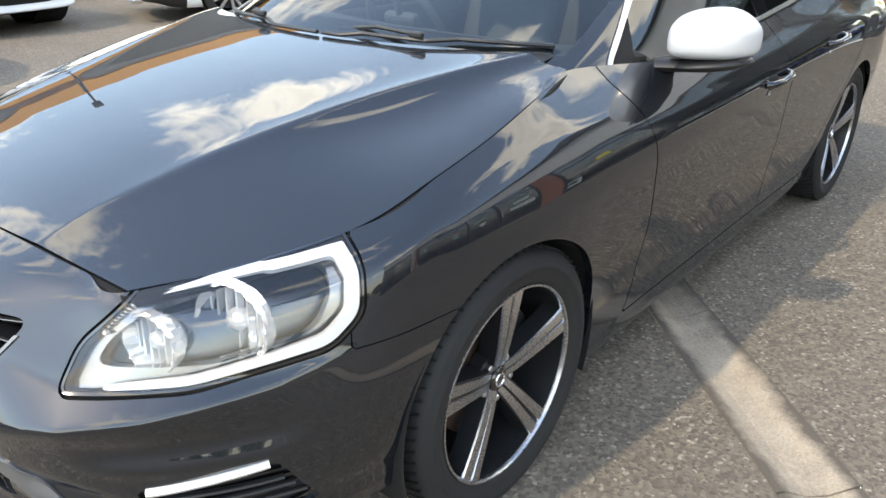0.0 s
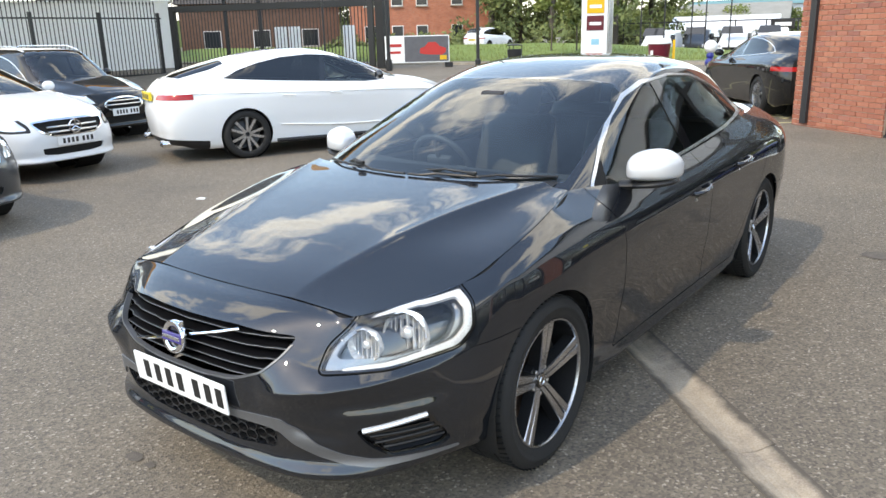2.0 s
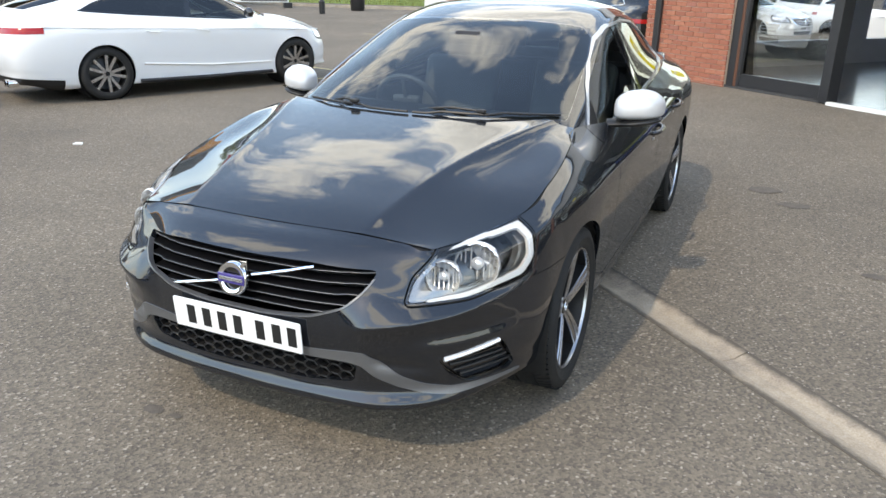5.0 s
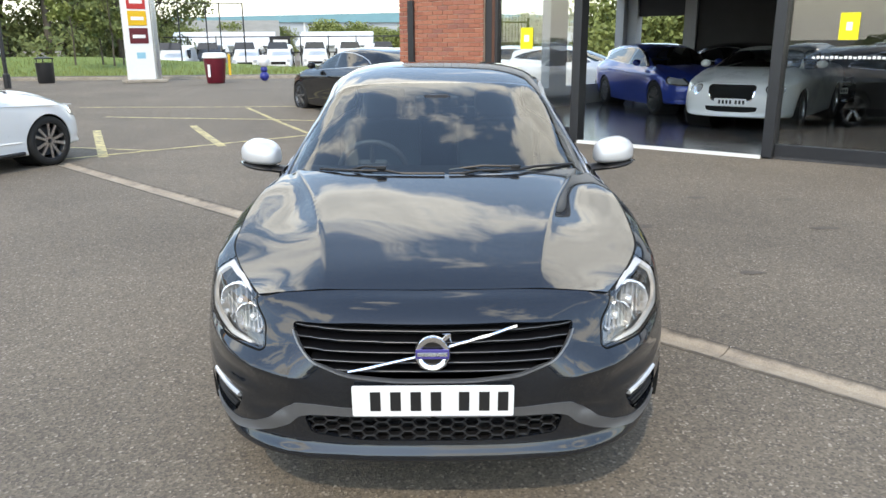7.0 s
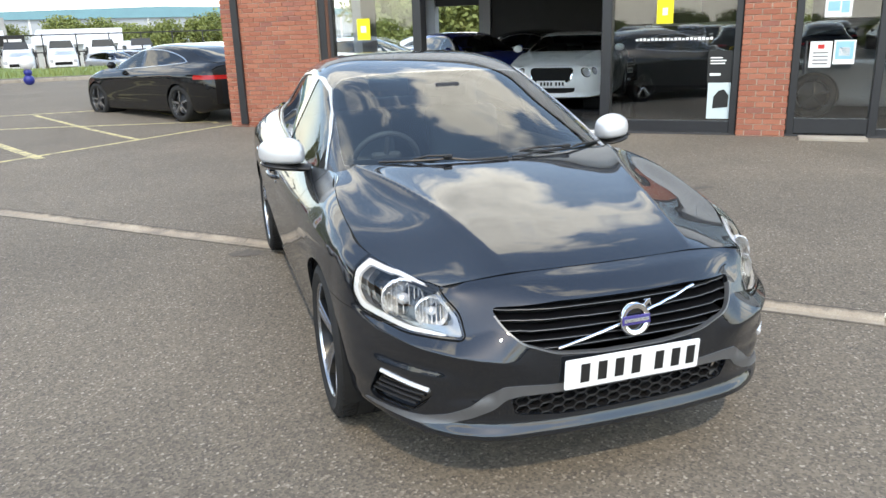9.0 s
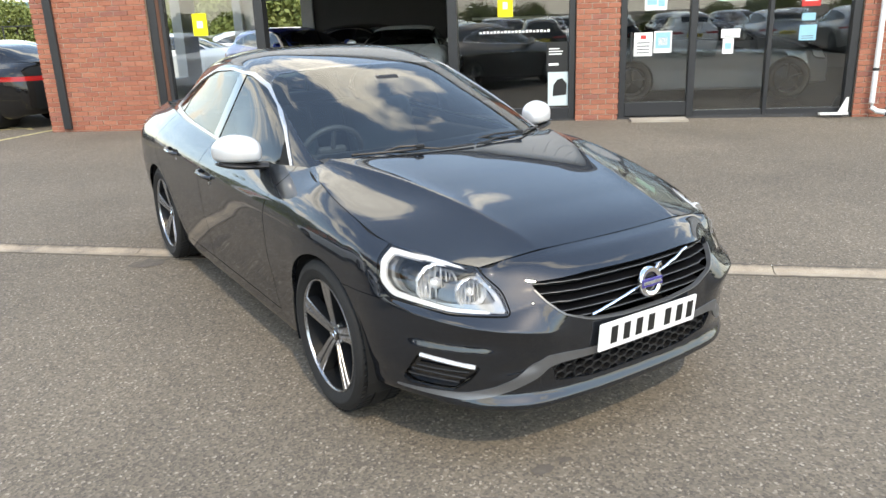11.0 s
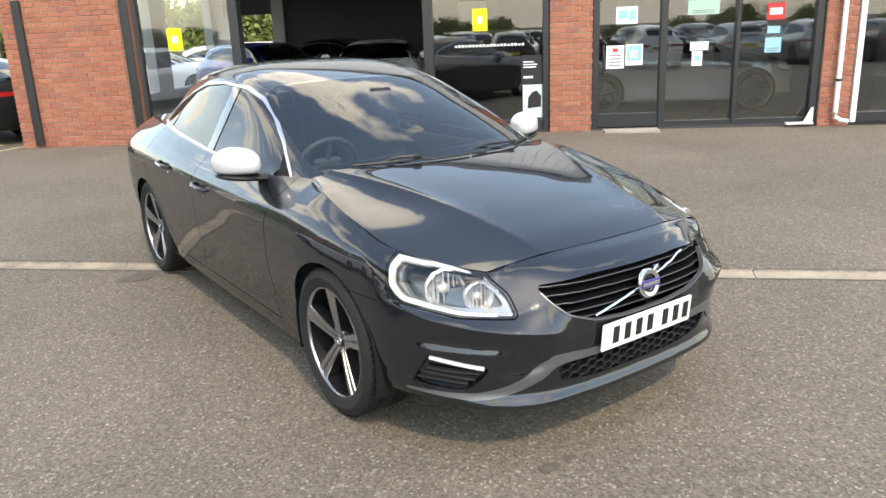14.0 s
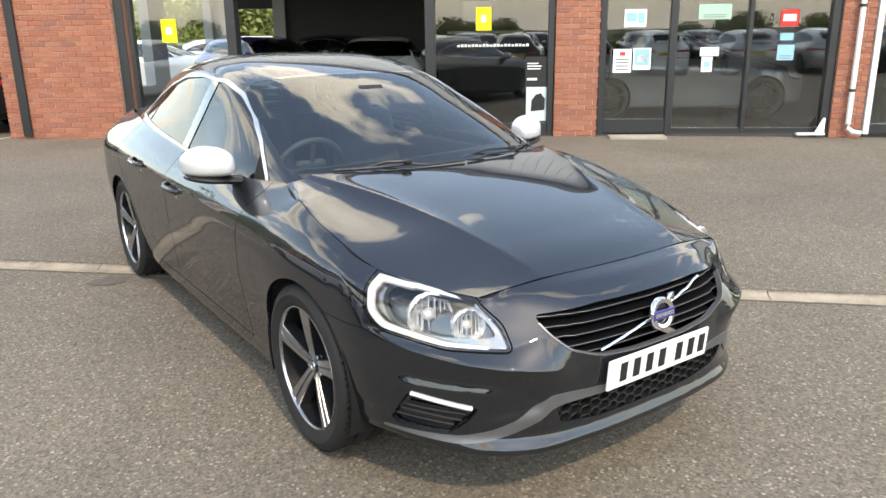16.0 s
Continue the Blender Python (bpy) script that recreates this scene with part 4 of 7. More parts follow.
hood.show("bonnet", M_PAINT, hero, 0.016)
whole(bumper, "front_bumper", M_PAINT, 0.02)
whole(bumper_rear, "rear_bumper", M_PAINT, 0.0)
both(wing, "front_wing", M_PAINT, 0.02)
doors = both(front_door, "front_door", M_PAINT)
doors_rear = both(rear_door, "rear_door", M_PAINT)
both(quarter, "rear_quarter", M_PAINT, 0.02)
# near-black strips behind the open joints stand in for their shaded depth
backing = backs[0]
for b in backs[1:]:
    backing = backing.joined(b)
tagged(whole(backing, "joint_seal", M_VOID, 0), kind="stuff")
whole(spear.moved(0.004), "bumper_blade", M_GREYTRIM, 0.02, "satin grey blade across the lower bumper")
whole(chrome.moved(0.003), "grille_surround", M_GREYTRIM, 0.02, "thin satin rim under the grille")

# near-black tube laid under the bonnet gap, so that it reads as shaded
gap = [(x, float(front_edge(x)), float(hood_z(x, front_edge(x))) - 0.016) for x in np.linspace(0, 0.6, 14)]
gap += [(float(hood_edge(y)), y, float(hood_z(hood_edge(y), y)) - 0.016) for y in np.linspace(-0.69, 0.42, 22)]
part("bonnet_seal", tube_bm([(-x, y, z) for x, y, z in gap[:0:-1]] + gap, 0.012, 6), M_VOID, hero)

# cabin skin: screen, side windows, roof
screen_f = lambda s: inside(s.uv, rounded(((0.16, -2), (2.95, -2), (2.95, 2.0), (2.72, 2.62), (2.2, 2.82), (0.7, 2.93), (0.2, 2.93)), 0.1))  # noqa: E731
screen, cabin = cabin.cut(screen_f(cabin))
rim, screen = screen.cut(-(screen_f(screen) + 0.045))
DLO = rounded(((0.545, 0.925), (0.60, 0.985), (0.80, 1.118), (1.0, 1.222), (1.2, 1.303), (1.42, 1.358), (1.75, 1.378), (2.1, 1.358), (2.42, 1.292), (2.68, 1.205), (2.86, 1.105), (2.80, 1.082), (2.3, 1.038), (1.6, 0.992), (1.0, 0.962), (0.60, 0.915)), 0.03)
low = lambda s: s.uv[:, 1] > 2.5  # noqa: E731
dlo_f = lambda s: np.where(low(s), inside(side(s.v), DLO), 1.0)  # noqa: E731
dlo, cabin = cabin.cut(dlo_f(cabin))
trim, dlo = dlo.cut(-(dlo_f(dlo) + 0.013))
both(trim.moved(0.005), "window_trim", M_SATIN, 0.012, "bright metal window surround")
pil = lambda v, y0, lean, w: np.abs(v[:, 1] - y0 + lean * (v[:, 2] - 1.0)) - w  # noqa: E731
post, dlo = dlo.cut(pil(dlo.v, 1.625, 0.22, 0.052))
bar, dlo = dlo.cut(pil(dlo.v, 2.56, 0.10, 0.011))
edge, dlo = dlo.cut(pil(dlo.v, 0.66, -0.62, 0.055))
both(post, "pillar_cover", M_GLOSSBLACK, 0.004)
both(bar, "window_divider", M_GLOSSBLACK, 0.004)
both(edge, "mirror_sail", M_VOID, 0.004)
win1, rest = dlo.cut(dlo.v[:, 1] - 1.6 + 0.22 * (dlo.v[:, 2] - 1.0))
win2, win3 = rest.cut(rest.v[:, 1] - 2.56 + 0.1 * (rest.v[:, 2] - 1.0))
for w, k in ((win1, "front_window"), (win2, "rear_window"), (win3, "quarter_window")):
    for ob in both(w.moved(-0.004), k, M_TINT, 0):
        ob.visible_shadow = False
rear_f = lambda s: inside(s.uv, rounded(((6.3, -2), (7.75, -2), (7.75, 2.3), (6.5, 2.7), (6.3, 2.2)), 0.1))  # noqa: E731
rear_glass, cabin = cabin.cut(rear_f(cabin))
rear_ob = whole(rear_glass, "rear_screen", M_SCREEN, 0)
rear_ob.visible_shadow = False
whole(cabin, "roof", M_PAINT, 0.008)
whole(rim, "screen_border", M_GLOSSBLACK, 0.004, "black printed border of the windscreen")
screen_ob = whole(screen, "windscreen", M_SCREEN, 0)
screen_ob.visible_shadow = False
# boot lid
X, Y = np.meshgrid(np.linspace(-1, 1, 25), np.linspace(0, 1, 14), indexing="ij")
Yb = 3.02 + Y * 0.51
Xb = X * (0.72 - 0.18 * Y**2)
Sheet.grid(np.stack([Xb, Yb - 0.09 * np.abs(X) ** 3, 1.088 - 0.03 * X**2 + 0.012 * Y**3], 2)).show("boot_lid", M_PAINT, hero, 0.03)
# scuttle panel at the foot of the screen
X, Y = np.meshgrid(np.linspace(-0.67, 0.67, 41), np.linspace(0, 1, 6), indexing="ij")
Yr = 0.225 + 0.30 * X * X
Sheet.grid(np.stack([X, Yr + Y * 0.14, hood_z(X, Yr) - 0.022 + (0.045 - 0.05 * X * X) * Y], 2)).show("scuttle", M_BLACK, hero, 0)
# floor and bulkheads; plain near-black boxes added to block light under the car
box("underbody", -0.78, 0.78, 0.40, 2.35, 0.19, 0.30, M_VOID, hero, 0.03)
box("underbody", -0.52, 0.52, -0.74, 3.4, 0.20, 0.34, M_VOID, hero, 0.03)
box("bulkhead", -0.72, 0.72, 0.28, 0.36, 0.25, 0.97, M_VOID, hero, 0.02)

# wheel houses
for sx in (-1, 1):
    for cy in (AXF, AXR):
        bm = bmesh.new()
        rows = []
        for k in range(29):
            a = math.pi * (k / 28) * 1.24 - 0.38
            rows.append([bm.verts.new((sx * x, cy + r * math.cos(a), WR + r * math.sin(a))) for x, r in ((0.50, 0.30), (0.56, 0.368), (0.72, 0.376), (0.90, 0.372))])
        for p, q in zip(rows, rows[1:]):
            for j in range(3):
                bm.faces.new((p[j], p[j + 1], q[j + 1], q[j]))
        part("wheel_arch_liner", bm, M_VOID, hero)


def wheel(m):
    """An alloy wheel with five split spokes on a low-profile tyre; outer side towards +x, at the origin."""
    w = new("wheel")
    w.parent = hero
    w.matrix_local = m
    tyre = smooth(part("tyre", lathe_bm(((0.246, -0.10), (0.262, -0.112), (0.30, -0.118), (0.325, -0.108), (0.335, -0.085), (0.3355, -0.045), (0.328, -0.043), (0.328, -0.036), (0.3355, -0.034), (0.336, 0.034), (0.328, 0.036), (0.328, 0.043), (0.3355, 0.045), (0.334, 0.085), (0.325, 0.106), (0.312, 0.114), (0.300, 0.1165), (0.298, 0.1185), (0.290, 0.1185), (0.288, 0.117), (0.268, 0.112), (0.252, 0.106), (0.246, 0.098)), 72), M_RUBBER, w), 50)
    bm = bmesh.new()
    for k in range(72):  # tread sipes on the shoulders
        a = 2 * math.pi * k / 72
        for s in (-1, 1):
            vs = bmesh.ops.create_cube(bm, size=1)["verts"]
            bmesh.ops.transform(bm, matrix=Matrix.Rotation(a, 4, "X") @ Matrix.Translation((s * 0.075, 0, 0.3335)) @ Matrix.Rotation(s * 0.35, 4, "Z") @ Matrix.Diagonal((0.055, 0.0045, 0.006, 1)), verts=vs)
    tagged(part("tread_pattern", bm, M_VOID, tyre), kind="stuff")
    smooth(part("rim", lathe_bm(((0.215, -0.10), (0.232, -0.02), (0.236, 0.06), (0.240, 0.088), (0.2405, 0.096)), 64), M_RIMDARK, w))
    smooth(part("rim_lip", lathe_bm(((0.2395, 0.094), (0.2405, 0.103), (0.2425, 0.106), (0.2475, 0.106), (0.2495, 0.101), (0.2495, 0.094)), 64), M_RIM, w, "bright machined rim edge"), 40)

    def strip(bm, t0, t1, r0, r1, x0, x1, dx, w0, w1):
        # a bar from radius r0 to r1, at tangential offsets t0, t1, that rises from x0 to x1
        n = 8
        rows = []
        for k in range(n + 1):
            q = k / n
            r, t, x = r0 + (r1 - r0) * q, t0 + (t1 - t0) * q ** 1.3, x0 + (x1 - x0) * q ** 0.7
            wd = w0 + (w1 - w0) * q
            rows.append([bm.verts.new(p) for p in ((x - dx, t - wd, r), (x, t - wd * 0.86, r), (x, t + wd * 0.86, r), (x - dx, t + wd, r))])
        for p, q in zip(rows, rows[1:]):
            for j in range(3):
                bm.faces.new((p[j], q[j], q[j + 1], p[j + 1]))
        bm.faces.new(rows[0])
        bm.faces.new(rows[-1][::-1])
        return bm

    for k in range(5):
        turn = Matrix.Rotation(2 * math.pi * k / 5, 4, "X")
        for s in (-1, 1):
            bm = strip(bmesh.new(), s * 0.0115, s * 0.0215, 0.030, 0.2395, 0.066, 0.100, 0.006, 0.0092, 0.0172)
            bmesh.ops.recalc_face_normals(bm, faces=bm.faces)
            bmesh.ops.transform(bm, matrix=turn, verts=bm.verts)
            part("spoke_face", bm, M_RIM, w, "machined spoke face")
        bm = strip(bmesh.new(), 0, 0, 0.02, 0.2395, 0.061, 0.095, 0.045, 0.027, 0.044)
        bmesh.ops.recalc_face_normals(bm, faces=bm.faces)
        bmesh.ops.transform(bm, matrix=turn, verts=bm.verts)
        part("spoke", bm, M_RIMDARK, w)
        bm = lathe_bm(((0.0, 0.068), (0.007, 0.068), (0.0085, 0.066), (0.0085, 0.045)), 10)
        bmesh.ops.transform(bm, matrix=Matrix.Rotation(2 * math.pi * (k + 0.5) / 5, 4, "X") @ Matrix.Translation((0, 0, 0.054)), verts=bm.verts)
        part("wheel_nut", bm, M_SATIN, w)
    smooth(part("hub", lathe_bm(((0.0, 0.058), (0.045, 0.058), (0.070, 0.052), (0.075, 0.02)), 40), M_RIMDARK, w))
    cap = smooth(part("centre_cap", lathe_bm(((0.0, 0.072), (0.026, 0.071), (0.031, 0.067), (0.032, 0.058)), 32), M_GLOSSBLACK, w), 30)
    smooth(part("emblem", lathe_bm(((0.013, 0.0722), (0.014, 0.0745), (0.018, 0.0745), (0.019, 0.0722)), 28), M_CHROME, cap))
    smooth(part("brake_disc", lathe_bm(((0.06, 0.012), (0.155, 0.012), (0.158, 0.008), (0.158, -0.012), (0.06, -0.012)), 48), M_DISC, w, "rust-tinged brake disc"), 30)
    bm = prism_bm([(0.10 * math.cos(a), 0.10 * math.sin(a)) for a in (0.2, 0.8)] + [(0.185 * math.cos(a), 0.185 * math.sin(a)) for a in (0.9, 0.5, 0.1)], -0.03, 0.03, "YZ", 0.008)
    part("brake_caliper", bm, M_BLACK, w)
    return w


M_DISC = worn("brake disc", (0.16, 0.10, 0.075), 0.45, 0.7, var=0.3, scale=25)
for sx in (1, -1):
    for cy in (AXF, AXR):
        wheel(pose(sx * 0.796, cy, WR, 0, 0, 0 if sx > 0 else 180))

# grille
M_SLAT = worn("dark grille plastic", (0.006, 0.006, 0.007), 0.34, var=0.15, scale=20, Specular_IOR_Level=0.15)


def nose_y(x, z):
    """Front face of the bumper at a place of the front view."""
    d = (NOSE.v[:, 0] - abs(x)) ** 2 + (NOSE.v[:, 2] - z) ** 2
    return float(NOSE.v[int(np.argmin(d)), 1])


NOSE = Sheet.loft(body_rows(), 60, 160, flip=True)
NOSE = Sheet(NOSE.v[NOSE.v[:, 1] < -0.3], None, None, [])
grille_part = new("grille")
grille_part.parent = hero
# near-black sheet stands in for the shaded depth behind the slats
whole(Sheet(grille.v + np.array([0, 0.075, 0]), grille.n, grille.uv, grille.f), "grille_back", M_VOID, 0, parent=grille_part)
half = spline(((0.553, 0.10), (0.568, 0.27), (0.607, 0.385), (0.655, 0.435), (0.715, 0.462)))
for z in (0.700, 0.668, 0.636, 0.604, 0.575):
    e = float(half(z)) + 0.02
    xs = np.linspace(-e, e, 31)
    bm = bmesh.new()
    rows = []
    for x in xs:
        y = nose_y(x, z) + 0.022
        rows.append([bm.verts.new((x, y + a, z + b)) for a, b in ((0.0, 0.0), (0.002, 0.005), (0.05, 0.010), (0.05, -0.006), (0.004, -0.006))])
    for p, q in zip(rows, rows[1:]):
        for j in range(5):
            bm.faces.new((p[j], p[(j + 1) % 5], q[(j + 1) % 5], q[j]))
    bmesh.ops.recalc_face_normals(bm, faces=bm.faces)
    slat = part("grille_slat", bm, M_SLAT, grille_part)
    part("slat_edge", tube_bm([(x, nose_y(x, z) + 0.0205, z + 0.002) for x in xs], 0.0013, 6), M_GREYTRIM, slat, "thin satin slat edge")
bm = bmesh.new()
for p, q in (((-0.272, 0.580), (-0.05, 0.632)), ((0.055, 0.664), (0.272, 0.716))):
    pts = []
    for t in np.linspace(0, 1, 8):
        x, z = p[0] + (q[0] - p[0]) * t, p[1] + (q[1] - p[1]) * t
        pts.append((x, nose_y(x, z) + 0.002, z))
    tube_bm(pts, 0.0050, 8, bm=bm)
smooth(part("diagonal_bar", bm, M_CHROME, grille_part, "slanting chrome bar"))
badge = new("badge")
badge.parent = hero
badge.matrix_local = pose(0, -0.963, 0.650, -8)
bm = lathe_bm(((0.036, 0.004), (0.038, -0.010), (0.046, -0.014), (0.054, -0.014), (0.058, -0.008), (0.058, 0.004)), 48, "Y")
smooth(part("badge_ring", bm, M_CHROME, badge, "round chrome badge ring"), 50)
part("badge_plate", prism_bm([(0.042 * math.cos(a), 0.042 * math.sin(a)) for a in np.linspace(0, 2 * math.pi, 33)[:-1]], -0.001, 0.004, "XZ"), M_GLOSSBLACK, badge)
M_BLUE = worn("badge blue enamel", (0.055, 0.045, 0.19), 0.25, var=0.08, scale=60)
band_bm = prism_bm(((-0.053, -0.0155), (0.053, -0.0155), (0.053, 0.0155), (-0.053, 0.0155)), -0.018, -0.006, "XZ", 0.002)
strap = part("badge_band", band_bm, M_BLUE, badge, "blue band across the badge")
for x0, x1, z0, z1 in ((-0.047, 0.047, -0.006, 0.006),):
    part("band_bar", box_bm(x0, x1, -0.0195, -0.0178, z0, z1, 0.0006), M_SATIN, strap)
part("badge_arrow", prism_bm(((0.026, 0.044), (0.045, 0.063), (0.027, 0.064), (0.058, 0.066), (0.060, 0.036), (0.054, 0.054), (0.036, 0.036)), -0.012, -0.003, "XZ", 0.001), M_CHROME, badge)

# number plate
plate = new("number_plate")
plate.parent = hero
plate.matrix_local = pose(0, -0.972, 0.488, 5)
part("plate", prism_bm(rounded(((-0.26, -0.0555), (0.26, -0.0555), (0.26, 0.0555), (-0.26, 0.0555)), 0.008), -0.002, 0.004, "XZ", 0.001), M_WHITE, plate, "white number plate with black bars")
for x in (-0.185, -0.12, -0.055, 0.01, 0.075 + 0.025, 0.14 + 0.025, 0.205 + 0.02):
    part("plate_bar", box_bm(x - 0.017, x + 0.017, -0.0035, -0.0019, -0.035, 0.035, 0.0006), M_INK, plate)

# honeycomb intake
mesh_part = new("lower_intake")
mesh_part.parent = hero
# near-black sheet painted as the shade inside the lower opening
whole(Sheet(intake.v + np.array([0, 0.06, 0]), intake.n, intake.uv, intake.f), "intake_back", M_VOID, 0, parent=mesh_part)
bm = bmesh.new()
R = 0.024
for i in range(-13, 14):
    for j in range(-2, 3):
        cx, cz = i * R * 1.5 * 1.18, 0.370 + j * R * 1.74 * 0.80 + (0.80 * R * 0.87 if i % 2 else 0)
        if inside(np.array([[cx, cz]]), INTAKE)[0] > 0.012:
            continue
        ring = [(cx + R * 1.18 * math.cos(math.pi / 3 * k), cz + 0.80 * R * math.sin(math.pi / 3 * k)) for k in range(6)]
        inner = [(cx + R * 1.02 * math.cos(math.pi / 3 * k), cz + 0.80 * R * 0.80 * math.sin(math.pi / 3 * k)) for k in range(6)]
        y = nose_y(cx, 0.37) + 0.014
        a = [bm.verts.new((p[0], y, p[1])) for p in ring]
        b = [bm.verts.new((p[0], y - 0.001, p[1])) for p in inner]
        c = [bm.verts.new((p[0], y + 0.022, p[1])) for p in inner]
        for k in range(6):
            n = (k + 1) % 6
            bm.faces.new((a[k], a[n], b[n], b[k]))
            bm.faces.new((b[k], b[n], c[n], c[k]))
bmesh.ops.recalc_face_normals(bm, faces=bm.faces)
part("honeycomb_mesh", bm, M_BLACK, mesh_part, "black honeycomb grid")

# fog pods with light bar and vents
def on(sheet, u, z):
    """The point and normal of a sheet at (diagonal, height)."""
    q = diag(sheet.v)
    k = int(np.argmin((q[:, 0] - u) ** 2 + (q[:, 1] - z) ** 2))
    return Vector(sheet.v[k]), Vector(sheet.n[k])


pod_in = pod.moved(-0.028)
M_BARLIGHT = worn("clear light bar", (0.86, 0.87, 0.88), 0.12, 0.6, var=0.03, scale=40)
for sx in (1, -1):
    g = new("fog_pod")
    g.parent = hero
    (pod_in if sx > 0 else pod_in.mirrored()).show("pod_back", M_GLOSSBLACK, g, 0)

    def rod(z0, z1, u0, u1, r, depth, material, name, label=""):
        pts = []
        for t in np.linspace(0, 1, 12):
            p, n = on(pod, u0 + (u1 - u0) * t, z0 + (z1 - z0) * t)
            p = p - n * depth
            pts.append((sx * p.x, p.y, p.z))
        ts = np.linspace(0, 1, 12)
        pts = [tuple(q) for q in np.stack([np.polyval(np.polyfit(ts, c, 2), ts) for c in np.array(pts).T], 1)]
        smooth(part(name, tube_bm(pts, r, 10, flat=0.75), material, g, label))

    rod(0.424, 0.448, -0.078, 0.130, 0.0135, 0.004, M_BARLIGHT, "daytime_light", "bright silver light bar")
    for z, a, b in ((0.398, -0.05, 0.155), (0.374, -0.035, 0.175), (0.350, -0.01, 0.19)):
        rod(z, z + 0.006, a, b, 0.007, 0.012, M_BLACK, "vent_slat")

# headlamps
lamp_y = np.clip(lamp.v[:, 1], -0.72, 0.45)
lamp_top = np.hypot(lamp.v[:, 0] - hood_edge(lamp_y), lamp.v[:, 2] - hood_z(hood_edge(lamp_y), lamp_y))
lamp_top = np.minimum(lamp_top, np.maximum(-inside(diag(lamp.v), LAMP), 0))
lamp_mid = lamp.moved(-(0.012 + 0.020 * np.clip(lamp_top / 0.04, 0, 1))[:, None])
WELL = rounded(((-0.150, 0.641), (-0.112, 0.694), (-0.04, 0.738), (0.10, 0.768), (0.225, 0.784), (0.255, 0.73), (0.222, 0.662), (0.05, 0.637)), 0.03)
well, bezel = lamp_mid.cut(inside(diag(lamp_mid.v), WELL))
M_REFLECT = Mat("lamp reflector", (0.95, 0.96, 0.97), 0.14, 0.62).m
M_BEZEL = worn("silver lamp bezel", (0.88, 0.89, 0.90), 0.16, 0.6, var=0.03, scale=40)
M_WELL = worn("smoked lamp well", (0.11, 0.112, 0.116), 0.16, 0.9, var=0.2, scale=25)
M_GUIDE = worn("white light guide", (0.90, 0.91, 0.92), 0.18, 0.0, var=0.03, scale=40, Coat_Weight=1.0)
M_DARKBEZEL = worn("smoked chrome lamp bezel", (0.30, 0.305, 0.31), 0.2, 0.8, var=0.1, scale=30)
ring, _ = lamp.cut(-(inside(diag(lamp.v), LAMP) + 0.007))
lamp_u, lamp_d = diag(lamp_mid.v), lamp_top
arm = np.interp(lamp_u[:, 0], (-0.13, -0.05, 0.12, 0.25, 0.31), (0.007, 0.012, 0.016, 0.023, 0.028))
under = lamp_u[:, 1] < 0.70 + 0.12 * np.clip((lamp_u[:, 0] - 0.05) / 0.2, 0, 1)
arm = np.where(under | (lamp_u[:, 0] > 0.235), arm, np.interp(lamp_u[:, 0], (-0.10, 0.0, 0.24), (0.003, 0.008, 0.016)))
guide, _ = lamp.moved(-0.010).cut(np.maximum(np.maximum(0.009 - lamp_d, lamp_d - 0.009 - arm), -0.125 - lamp_u[:, 0]))
for sx in (1, -1):
    g = new("headlamp")
    g.parent = hero
    flipx = (lambda s: s) if sx > 0 else (lambda s: s.mirrored())
    flipx(bezel).show("bezel", M_DARKBEZEL, g, 0.03, "dark lamp bezel")
    flipx(guide.moved(0.004)).show("light_guide", M_GUIDE, g, 0.012, "bright light strip along the lamp edge")
    flipx(well.moved(-0.045)).show("lamp_housing", M_WELL, g, 0, "smoked lamp housing")
    cover = flipx(lamp).show("lens_cover", M_LENS, g, 0, "clear lamp cover")
    cover.visible_shadow = False
    flipx(ring.moved(0.0015)).show("lens_edge", M_GLOSSBLACK, g, 0)
    for u, z, r, d in ((0.092, 0.712, 0.074, 0.048), (-0.056, 0.688, 0.055, 0.036)):
        p, n = on(lamp, u, z)
        axis = Vector((0.30, -1, 0.05)).normalized()
        c = p - n * d
        bowl = lathe_bm(((r * 1.06, 0.012), (r * 1.05, -0.004), (r * 1.02, -0.010), (r * 0.985, -0.010), (r * 0.95, 0.0), (r * 0.82, 0.03), (r * 0.5, 0.052), (0.002, 0.058)), 40, "Y")
        m = Matrix.Translation((sx * c.x, c.y, c.z)) @ Vector((sx * axis.x, axis.y, axis.z)).to_track_quat("-Y", "Z").to_matrix().to_4x4()
        bmesh.ops.transform(bowl, matrix=m, verts=bowl.verts)
        facet = random.Random(17)
        for v in bowl.verts:
            v.co += Vector((facet.uniform(-1, 1), facet.uniform(-1, 1), facet.uniform(-1, 1))) * 0.0022
        lamp_ob = part("lamp_bowl", bowl, M_REFLECT, g, "chrome lamp reflector")
        fl = bmesh.new()
        for k in range(9):
            a = math.pi * (k + 0.5) / 9
            x = r * 0.86 * math.cos(a)
            hgt = r * 0.86 * math.sin(a)
            box_bm(x - 0.002, x + 0.002, 0.012, 0.03, -hgt, hgt, 0, bm=fl)
        bmesh.ops.transform(fl, matrix=m, verts=fl.verts)
        part("reflector_ribs", fl, M_REFLECT, lamp_ob)
        ball = bmesh.new()
        bmesh.ops.create_uvsphere(ball, u_segments=24, v_segments=12, radius=r * 0.30)
        bmesh.ops.transform(ball, matrix=m @ Matrix.Translation((0, 0.016, 0)), verts=ball.verts)
        smooth(part("bulb_shade", ball, M_REFLECT, lamp_ob))

